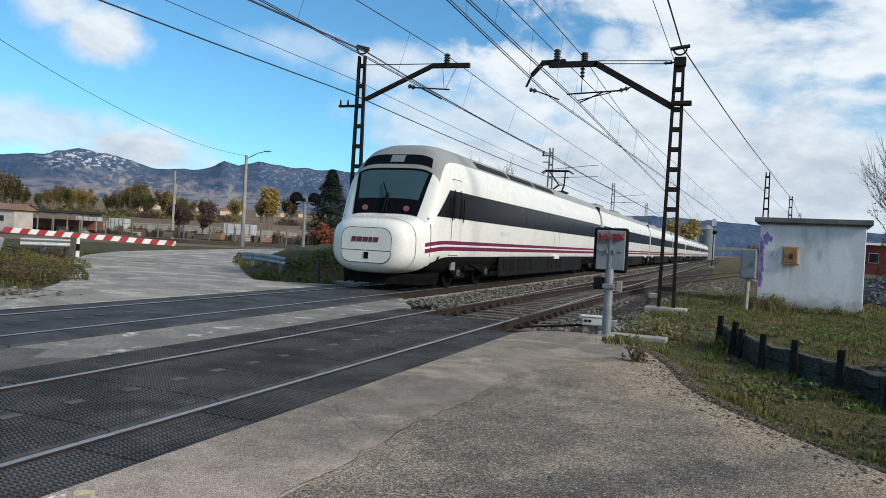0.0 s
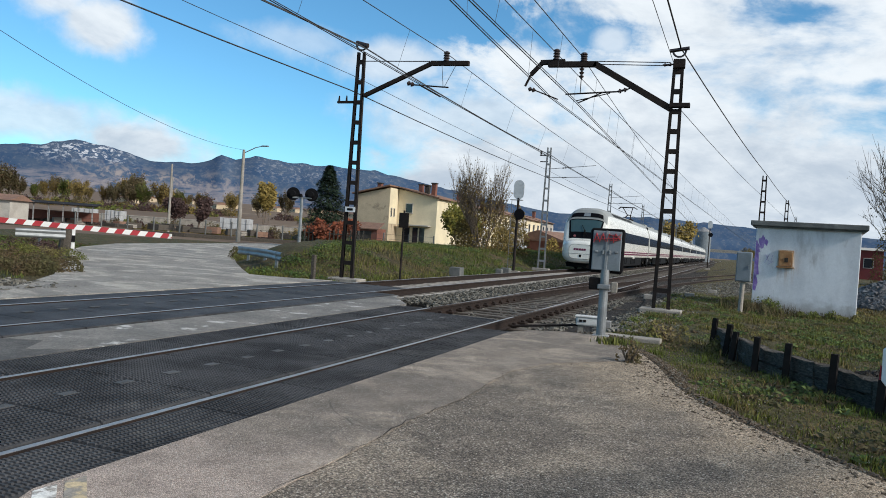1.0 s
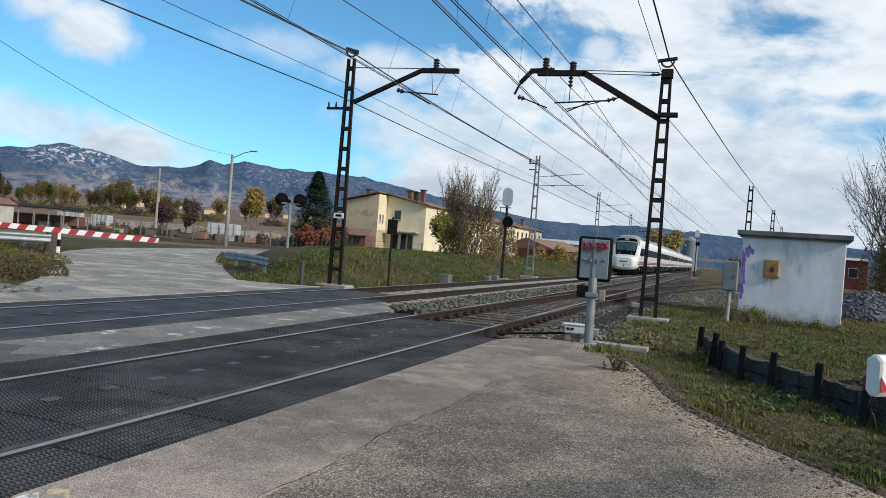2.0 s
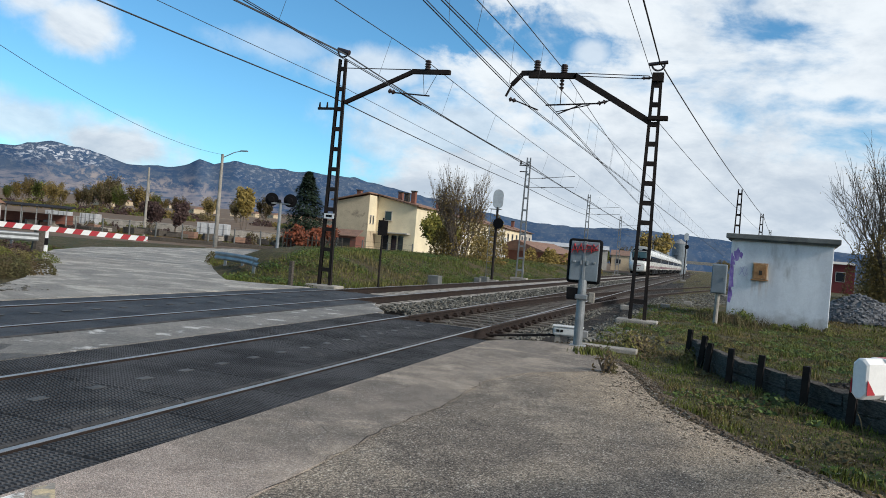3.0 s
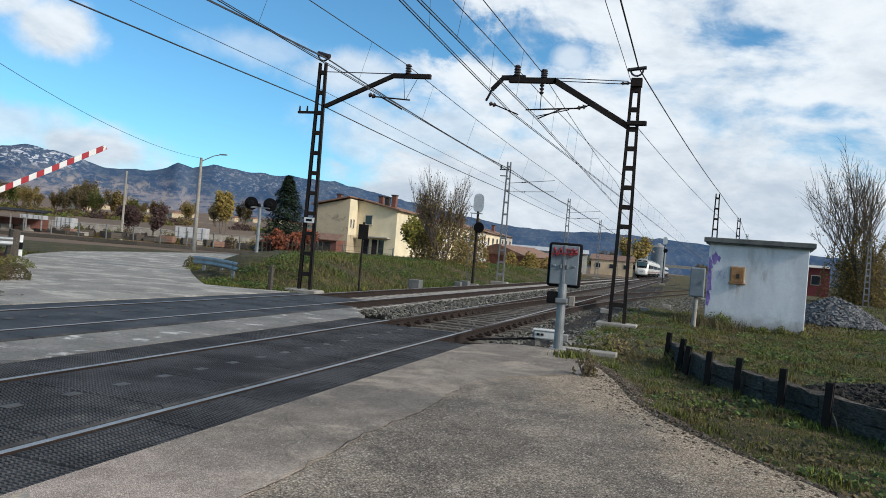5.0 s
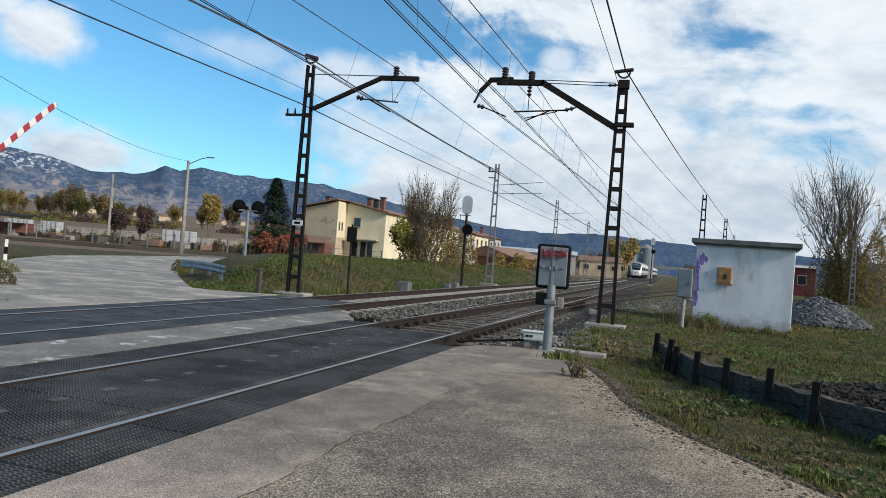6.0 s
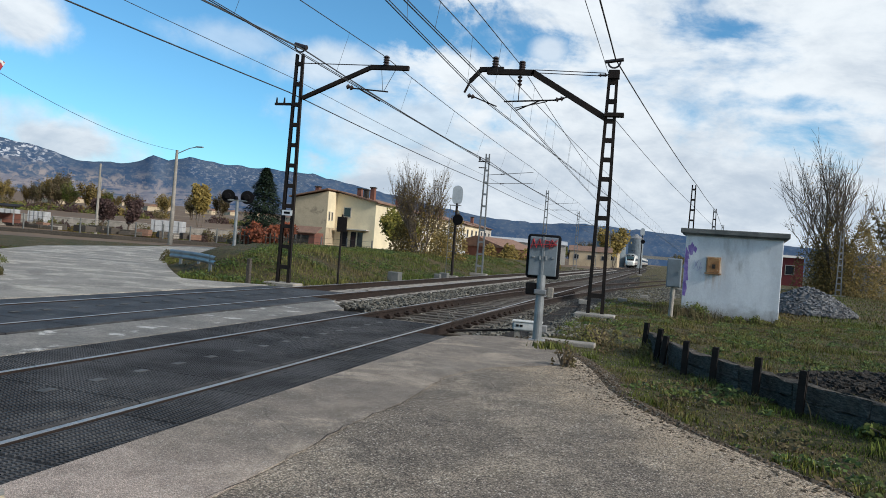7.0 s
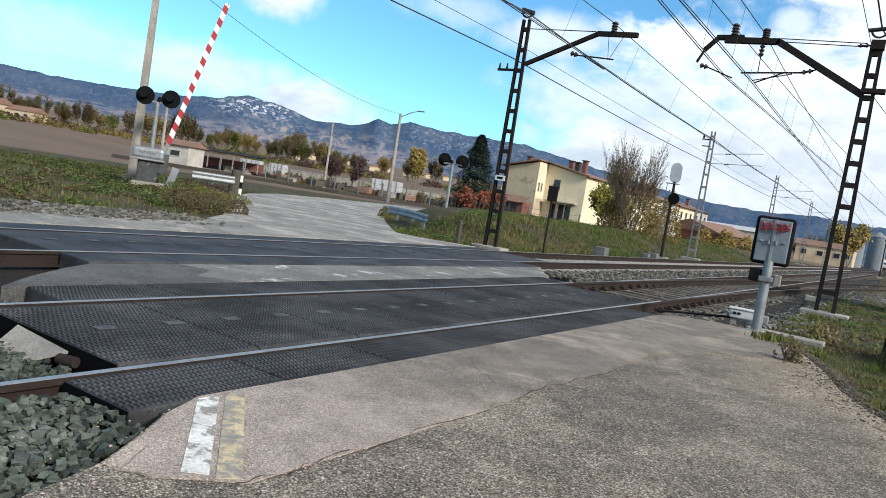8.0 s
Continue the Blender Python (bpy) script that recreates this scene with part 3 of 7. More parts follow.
FARROAD = [(-10.45, 3.6), (-10.45, 18.2), (-11.5, 17.7), (-12.8, 17.5), (-14.4, 19.3), (-16.6, 21.9), (-18.6, 24.4), (-21.2, 28.6), (-25, 36), (-30, 46), (-34.5, 54), (-36, 52), (-33.5, 43), (-31.2, 34.5), (-29.2, 28.6), (-25.6, 23.2),
           (-22.4, 19.8), (-19.4, 17.2), (-16.8, 14.6), (-14.1, 12.1), (-12.9, 10.6), (-12.1, 9.6), (-11.75, 6.8), (-11.6, 3.6)]
tagged(finish("road_far", slab(bmesh.new(), FARROAD, -0.3, -0.006), "road"), "pale grey worn asphalt road beyond the tracks", "road", kind="structure")
DARK = [(-6.13, 3.1), (-6.13, 5.6), (-6.5, 5.3), (-6.8, 5.75), (-7.18, 5.6), (-7.18, 4.5), (-6.95, 4.1), (-6.5, 3.5)]
tagged(finish("road_middle", slab(bmesh.new(), DARK, -0.25, 0.002), "asphalt_dark"), "dark patched asphalt between the two tracks", "road", kind="structure")
STRIP = [(-6.13, 13.75), (-6.9, 14.9), (-7.18, 15.6), (-7.18, 5.6), (-6.8, 5.75), (-6.5, 5.3), (-6.13, 5.6)]
strip = tagged(finish("road_middle", slab(bmesh.new(), STRIP, -0.25, 0.004), "strip"), "grey concrete strip between the two tracks with worn white marks", "road", kind="structure")

# worn paint marks
bm = slab(bmesh.new(), [(-3.13, 2.64), (-3.12, 2.775), (-2.33, 2.06), (-2.42, 1.99)], 0.0, 0.005)
tagged(finish("road_line", bm, "line_paint"), "worn white painted stop line on the road", "road marking", kind="structure")
bm = slab(bmesh.new(), [(-3.12, 2.82), (-3.10, 2.94), (-2.22, 2.14), (-2.29, 2.06)], 0.0, 0.0045)
tagged(finish("road_line", bm, "line_ochre"), "faded ochre painted line on the road", "road marking", kind="structure")
rnd = random.Random(4)

# long sealed crack in the asphalt
crack = [(-2.18, 2.05), (-2.17, 2.4), (-2.16, 2.9), (-2.15, 4.05), (-2.17, 5.22), (-2.10, 6.2), (-2.15, 7.72)]
pts = []
for (x0, y0), (x1, y1) in zip(crack, crack[1:]):
    for k in range(8):
        pts.append((x0 + (x1 - x0) * k / 8 + rnd.uniform(-0.035, 0.035), y0 + (y1 - y0) * k / 8))
bm = bmesh.new()
for a, b in zip(pts, pts[1:]):
    w = rnd.uniform(0.001, 0.006)
    vs = [bm.verts.new((a[0] - w, a[1], 0.004)), bm.verts.new((a[0] + w, a[1], 0.004)), bm.verts.new((b[0] + w, b[1], 0.004)), bm.verts.new((b[0] - w, b[1], 0.004))]
    bm.faces.new(vs)
tagged(finish("road_crack", bm, "dark_soil"), "dark crack along the joint of the asphalt", "crack", kind="structure")

# ---- tracks ----
RAIL = [(-0.036, 0.0), (0.036, 0.0), (0.036, -0.035), (0.012, -0.05), (0.010, -0.145), (0.07, -0.16), (0.07, -0.172), (-0.07, -0.172), (-0.07, -0.16), (-0.010, -0.145), (-0.012, -0.05), (-0.036, -0.035)]
HEAD = [(-0.024, 0.003), (0.024, 0.003), (0.024, -0.002), (-0.024, -0.002)]


def rail(parent, x, y0, y1, top, at=lambda y: (0, 0), step=1e9):
    r = part("rail", extrude_y(bmesh.new(), [(x + a, b) for a, b in RAIL], y0, y1, at, step), "rail_side", parent)
    part("rail_head", extrude_y(bmesh.new(), [(x + a, b) for a, b in HEAD], y0, y1, at, step), top, r, "shiny worn steel running surface")


def bed(name, x, w, y0, y1, label, at=lambda y: (0, 0), step=1e9):
    prof = [(x - w, -0.21), (x + w, -0.21), (x + w + 0.5, -0.5), (x - w - 0.5, -0.5)]
    ob = finish(name, extrude_y(bmesh.new(), prof, y0, y1, at, step), "ballast")
    tagged(ob, label, "ballast", kind="structure")


def sleeper_mesh(name, length, width, height, material):
    bm = boxed((0, 0, -0.17 - height / 2), (length, width, height), bevel=0.015)
    me = bpy.data.meshes.new(name)
    bm.to_mesh(me)
    bm.free()
    me.materials.append(M[material])
    return me


bed("ballast_bed", (NEAR + FAR) / 2, 3.9, -60, 420, "brown-grey crushed stone ballast under the running tracks")
bed("ballast_bed", NEAR, 1.7, 13, 130, "brown-grey crushed stone ballast under the siding", siding, 2.0)
tagged(finish("ballast_bed", slab(bmesh.new(), [(-3.3, 11.75), (-2.95, 11.8), (-2.45, 12.0), (-1.95, 12.3), (-1.95, 17), (-2.2, 24), (-3.3, 30)], -0.5, -0.19), "ballast"), "brown-grey crushed stone shoulder beside the track", "ballast", kind="structure")
tagged(finish("ballast_bed", slab(bmesh.new(), [(-2.0, 17), (-1.1, 22), (-0.9, 26), (-0.3, 33), (1.2, 45), (3.6, 70), (9, 125), (0, 125), (-3.6, 60), (-3.4, 40), (-2.4, 24)], -0.5, -0.12), "ballast"), "trodden brown gravel beside the siding", "ballast", kind="structure")
near_track = tagged(empty("railway_track"), "near railway track with dark timber sleepers", "railway track", kind="structure")
far_track = tagged(empty("railway_track"), "far railway track with pale concrete sleepers", "railway track", kind="structure")
side_track = tagged(empty("railway_track"), "rusty siding curving away from the near track", "railway track", kind="structure")
rail(near_track, RAILS[0], -60, 420, "rail_top")
rail(near_track, RAILS[1], -60, 420, "rail_top")
rail(far_track, RAILS[2], -60, 420, "rail_top")
rail(far_track, RAILS[3], -60, 420, "rail_top")
rail(side_track, RAILS[0], 13.5, 130, "rail_rust", siding, 1.5)
rail(side_track, RAILS[1], 13.5, 130, "rail_rust", siding, 1.5)

wood = sleeper_mesh("sleeper", 2.6, 0.24, 0.1, "sleeper_wood")
conc = sleeper_mesh("sleeper", 2.6, 0.27, 0.1, "sleeper_concrete")
rnd = random.Random(7)
for i in range(200):
    y = 13.2 + i * 0.6
    shared("sleeper", wood, near_track, pose(NEAR + rnd.uniform(-0.04, 0.04), y, rnd.uniform(-0.012, 0.006), 0, 0, rnd.uniform(-0.8, 0.8)))
    shared("sleeper", conc, far_track, pose(FAR + rnd.uniform(-0.02, 0.02), y + 3.2, rnd.uniform(-0.006, 0.006)))
for i in range(10):
    shared("sleeper", wood, near_track, pose(NEAR, 1.9 - i * 0.6, 0))
    shared("sleeper", conc, far_track, pose(FAR, 3.2 - i * 0.6, 0))
for i in range(110):
    y = 24 + i * 0.62
    dx, h = siding(y)
    shared("sleeper", wood, side_track, pose(NEAR + dx, y, 0.002, 0, 0, -math.degrees(h)))
# rail fastenings on the sleepers nearest to the crossing
bm = bmesh.new()
box(bm, (0, 0, -0.140), (0.36, 0.13, 0.06), bevel=0.015)
for sx in (-1, 1):
    box(bm, (sx * 0.11, 0, -0.105), (0.07, 0.07, 0.06), bevel=0.012)
clip = bpy.data.meshes.new("fastening")
bm.to_mesh(clip)
bm.free()
clip.materials.append(M["rail_side"])
for i in range(34):
    for x in RAILS[:2]:
        shared("fastening", clip, near_track, pose(x, 13.2 + i * 0.6, 0))

# ---- rubber crossing panels ----
crossing = tagged(empty("crossing_panels"), "black ribbed rubber level crossing panels", "level crossing", kind="structure")


def panel_mesh(x0, x1, length, ribs):
    bm = boxed(((x0 + x1) / 2, length / 2, -0.11), (x1 - x0, length - 0.012, 0.21), bevel=0.012)
    me = bpy.data.meshes.new("panel")
    bm.to_mesh(me)
    bm.free()
    V, F_ = [tuple(v.co) for v in me.vertices], [tuple(p.vertices) for p in me.polygons]
    if ribs:        # rows of short studs
        across = max(4, int((x1 - x0 - 0.03) / 0.066))
        step = (x1 - x0 - 0.03) / across
        for i in range(int(length / 0.034)):
            y = 0.02 + i * 0.034
            for k in range(across):
                c = x0 + 0.015 + (k + 0.5) * step
                b = len(V)
                for z, g in ((-0.006, 1.0), (0.004, 0.72)):
                    V += [(c + a * step * 0.42 * g, y + e * 0.0105 * g, z) for a, e in ((-1, -1), (1, -1), (1, 1), (-1, 1))]
                F_ += [(b + 4, b + 5, b + 6, b + 7)] + [(b + q, b + (q + 1) % 4, b + 4 + (q + 1) % 4, b + 4 + q) for q in range(4)]
    me = bpy.data.meshes.new("panel")
    me.from_pydata(V, [], F_)
    me.materials.append(M["rubber"])
    return me


plug_bm = slab(bmesh.new(), [(-0.042, -0.075), (0.042, -0.075), (0.042, 0.075), (-0.042, 0.075)], 0.0, 0.006)
plug = bpy.data.meshes.new("plug")
plug_bm.to_mesh(plug)
plug_bm.free()
plug.materials.append(M["plug"])
P_LEN = 1.12
for track, starts in ((NEAR, (2.24, 2.65, 3.28)), (FAR, (4.58, 4.57, 4.56))):
    a, b = track + GAUGE / 2, track - GAUGE / 2
    cols = [(a + 0.055, a + 0.62, starts[0], 8 if track == NEAR else 10), (b + 0.10, a - 0.10, starts[1], 9 if track == NEAR else 12), (b - 0.62, b - 0.055, starts[2], 9 if track == NEAR else 12)]
    for k, (x0, x1, y0, n) in enumerate(cols):
        near_mesh = panel_mesh(x0, x1, P_LEN, track == NEAR)
        for i in range(n):
            shared("panel", near_mesh, crossing, pose(0, y0 + i * P_LEN, 0))
        if k == 1:
            for i in range(2 * n):
                shared("plug", plug, crossing, pose(track - 0.03, y0 + 0.42 + i * P_LEN / 2, 0.002))
# rubber end ramps
for x0, x1, y in ((NEAR + GAUGE / 2 + 0.055, NEAR + GAUGE / 2 + 0.62, 2.24), (NEAR - GAUGE / 2 + 0.1, NEAR + GAUGE / 2 - 0.1, 2.65)):
    bm = bmesh.new()
    vs = [bm.verts.new(v) for v in ((x0, y, -0.01), (x1, y, -0.01), (x1, y - 0.04, -0.22), (x0, y - 0.04, -0.22))]
    bm.faces.new(vs)
    bmesh.ops.solidify(bm, geom=bm.faces, thickness=0.02)
    part("ramp", bm, "black", crossing)

# ---- the train ----
# nose sections: distance from the nose tip, half width, underside, top
NOSE = [(0.0, 0.73, 0.74, 1.64), (0.03, 0.86, 0.64, 1.74), (0.09, 0.97, 0.56, 1.82), (0.18, 1.06, 0.51, 1.87), (0.32, 1.15, 0.47, 1.91), (0.60, 1.27, 0.45, 1.94), (0.95, 1.35, 0.43, 2.02),
        (1.12, 1.385, 0.42, 2.40), (1.32, 1.41, 0.41, 2.88), (1.52, 1.43, 0.40, 3.34), (1.75, 1.445, 0.39, 3.70), (2.05, 1.455, 0.38, 3.97), (2.45, 1.465, 0.37, 4.10),
        (3.0, 1.47, 0.36, 4.14), (3.8, 1.47, 0.36, 4.15)]
CAR = 26.7


def hull(d, phi):
    """A point of the cab car's skin: d metres behind the nose, phi degrees round the section from its right-hand side (0) over the top (90)."""
    ds = [s[0] for s in NOSE]
    w, lo, hi = (float(np.interp(d, ds, [s[k] for s in NOSE])) for k in (1, 2, 3))
    c, s = math.cos(radians(phi)), math.sin(radians(phi))
    k = 2 / float(np.interp(d, (0, 0.5, 1.4, 2.5), (3.0, 3.4, 4.6, 4.6)))
    x = w * math.copysign(abs(c) ** k, c)
    z = (lo + hi) / 2 + (hi - lo) / 2 * math.copysign(abs(s) ** k, s)
    if z > 2.7:
        x *= 1 - 0.27 * ((z - 2.7) / 1.45) ** 2.2
    if z < 1.0:
        x *= 1 - 0.14 * ((1.0 - z) / 0.64) ** 1.5
    return Vector((x, d, z))


def hull_at(d, z, side):
    """The skin's point at height z on one side."""
    lo, hi = -89.0, 89.0
    for _ in range(30):
        mid = (lo + hi) / 2
        if hull(d, mid).z < z:
            lo = mid
        else:
            hi = mid
    v = hull(d, lo)
    return Vector((side * v.x, v.y, v.z))


def grid_skin(bm, rows, thick):
    """A curved sheet from rows of points, given thickness outwards of the train's axis."""
    vs = [[bm.verts.new(p) for p in r] for r in rows]
    for a, b in zip(vs, vs[1:]):
        for i in range(len(a) - 1):
            bm.faces.new((a[i], a[i + 1], b[i + 1], b[i]))
    bmesh.ops.recalc_face_normals(bm, faces=bm.faces)
    mid = sum((v.co for v in bm.verts), Vector()) / len(bm.verts)
    f = bm.faces[:][0]
    axis = Vector((0, mid.y + 0.8, 2.0))
    if f.normal.dot(mid - axis) < 0:
        bmesh.ops.reverse_faces(bm, faces=bm.faces)
    for v in list(bm.verts):
        v.co = v.co + v.normal * thick
    return bm


def side_patch(d0, d1, z0, z1, side, thick=0.012, slant=0.0, drop=0.0):
    n = max(2, int((d1 - d0) / 0.15)) if d0 < 4 and d1 < 6 else 2
    m = 5
    bm = bmesh.new()
    rows = [[hull_at(d0 + (d1 - d0) * i / n + slant * (j / m) * (1 - i / n), z0 + (z1 - z0) * j / m - drop * (1 - i / n) ** 2, side) for j in range(m + 1)] for i in range(n + 1)]
    bm.normal_update()
    return grid_skin(bm, rows, thick)


def cap_rect(w, z0, z1, y, depth, r):
    """A rounded rectangle facing the nose's front."""
    pts = []
    for cx, cz, a0 in ((w - r, z1 - r, 0), (-w + r, z1 - r, 90), (-w + r, z0 + r, 180), (w - r, z0 + r, 270)):
        for k in range(5):
            a = radians(a0 + 22.5 * k)
            pts.append((cx + r * math.cos(a), cz + r * math.sin(a)))
    bm = bmesh.new()
    f = [bm.verts.new((x, y, z)) for x, z in pts]
    b = [bm.verts.new((x, y + depth, z)) for x, z in pts]
    bm.faces.new(f)
    bm.faces.new(b[::-1])
    for i in range(len(pts)):
        j = (i + 1) % len(pts)
        bm.faces.new((f[i], b[i], b[j], f[j]))
    bmesh.ops.recalc_face_normals(bm, faces=bm.faces)
    return bm


def bogie(parent, y):
    b = part("bogie", boxed((0, y, 0.55), (2.1, 2.9, 0.16), bevel=0.03), "train_dark", parent, "dark bogie frame")
    for dy in (-1.3, 1.3):
        for s in (-1, 1):
            bm = bmesh.new()
            rod(bm, (s * 0.80, y + dy, 0.44), (s * 0.93, y + dy, 0.44), 0.44, n=24)
            rod(bm, (s * 0.93, y + dy, 0.44), (s * 1.06, y + dy, 0.44), 0.13, n=12)
            part("wheel", bm, "train_dark", b)
            bm = boxed((s * 1.16, y + dy, 0.48), (0.18, 0.42, 0.34), bevel=0.04)
            rod(bm, (s * 1.16, y + dy + 0.3, 0.45), (s * 1.16, y + dy + 0.3, 0.9), 0.09, n=10)
            rod(bm, (s * 1.16, y + dy - 0.3, 0.45), (s * 1.16, y + dy - 0.3, 0.9), 0.09, n=10)
            part("axle_box", bm, "train_dark", b)
    for s in (-1, 1):
        for dy in (-1.3, 1.3):
            cover = part("axle_cover", rod(bmesh.new(), (s * 1.24, y + dy, 0.46), (s * 1.285, y + dy, 0.46), 0.12, 0.10, 14), "housing_dark", b, "worn grey axle cover")
            part("bolt", rod(bmesh.new(), (s * 1.285, y + dy, 0.46), (s * 1.30, y + dy, 0.46), 0.03, n=8), "train_dark", cover)
        for dy in (-0.28, 0.28):
            bm = bmesh.new()
            for k in range(5):
                rod(bm, (s * 1.1, y + dy, 0.70 + k * 0.055), (s * 1.1, y + dy, 0.73 + k * 0.055), 0.14, n=12)
            part("spring", bm, "train_dark", b)
        part("sand_box", boxed((s * 1.27, y - 1.85, 0.72), (0.10, 0.30, 0.34), bevel=0.03), "steel_grey", b, "small grey sand box")
        bm = boxed((s * 1.2, y, 0.62), (0.12, 1.5, 0.22), bevel=0.03)
        rod(bm, (s * 1.25, y - 0.5, 0.75), (s * 1.25, y + 0.55, 0.55), 0.06, n=8)
        part("damper", bm, "train_dark", b)


def nose_mark(parent):
    """The mark on the nose as plain slanted bars."""
    x = -0.43
    for w in (0.12, 0.15, 0.15, 0.10, 0.15):
        bm = bmesh.new()
        f = [bm.verts.new((a + 0.22 * b, -0.024, 1.27 + b)) for a, b in ((x, 0.0), (x + w, 0.0), (x + w, 0.125), (x, 0.125))]
        g = [bm.verts.new((v.co.x, -0.012, v.co.z)) for v in f]
        bm.faces.new(f)
        for i in range(4):
            bm.faces.new((f[i], g[i], g[(i + 1) % 4], f[(i + 1) % 4]))
        bmesh.ops.recalc_face_normals(bm, faces=bm.faces)
        part("emblem", bm, "train_purple", parent, "plain purple emblem bar")
        x += w + 0.025


def pantograph(parent, y):
    bm = bmesh.new()
    box(bm, (0, y, 4.28), (0.9, 1.2, 0.06))
    for s in (-1, 1):
        rod(bm, (s * 0.35, y - 0.45, 4.15), (s * 0.35, y - 0.45, 4.3), 0.06)
        rod(bm, (s * 0.35, y + 0.45, 4.15), (s * 0.35, y + 0.45, 4.3), 0.06)
        rod(bm, (s * 0.3, y - 0.4, 4.3), (s * 0.14, y + 0.75, 4.72), 0.05)
        rod(bm, (s * 0.14, y + 0.75, 4.72), (s * 0.42, y - 0.35, 5.32), 0.036)
    rod(bm, (-0.14, y + 0.75, 4.72), (0.14, y + 0.75, 4.72), 0.03)
    for dy in (-0.52, -0.18):
        rod(bm, (-0.62, y + dy, 5.36), (0.62, y + dy, 5.36), 0.04)
        for s in (-1, 1):
            rod(bm, (s * 0.62, y + dy, 5.36), (s * 0.82, y + dy, 5.22), 0.032)
    part("pantograph", bm, "steel_dark", parent, "raised dark steel pantograph")


def section(rows):
    bm = bmesh.new()
    vs = [[bm.verts.new(p) for p in r] for r in rows]
    k = len(rows[0])
    for a, b in zip(vs, vs[1:]):
        for i in range(k):
            bm.faces.new((a[i], a[(i + 1) % k], b[(i + 1) % k], b[i]))
    bm.faces.new(vs[0])
    bm.faces.new(vs[-1][::-1])
    bmesh.ops.recalc_face_normals(bm, faces=bm.faces)
    return bm


def roof_patch(d0, d1, p0, p1, thick=0.012, n=4, m=16, pull=0.0):
    rows = [[hull(d0 + (d1 - d0) * i / n, p0 + pull * (1 - i / n) + (p1 - p0 - 2 * pull * (1 - i / n)) * j / m) for j in range(m + 1)] for i in range(n + 1)]
    return grid_skin(bmesh.new(), rows, thick)


def face_at(d, x):
    """The point of the upper skin d metres behind the nose at the sideways place x."""
    lo, hi = 20.0, 90.0
    for _ in range(28):
        mid = (lo + hi) / 2
        if hull(d, mid).x > abs(x):
            lo = mid
        else:
            hi = mid
    v = hull(d, lo)
    return Vector((x, v.y, v.z))


def face_patch(d0, d1, w0, w1, thick, x0=None, x1=None, n=6, m=18):
    """A pane on the sloping front, w0 half wide below and w1 above."""
    rows = []
    for i in range(n + 1):
        u = i / n
        w = w0 + (w1 - w0) * u
        a, b = (-w, w) if x0 is None else (x0, x1)
        rows.append([face_at(d0 + (d1 - d0) * u, a + (b - a) * j / m) for j in range(m + 1)])
    return grid_skin(bmesh.new(), rows, thick)


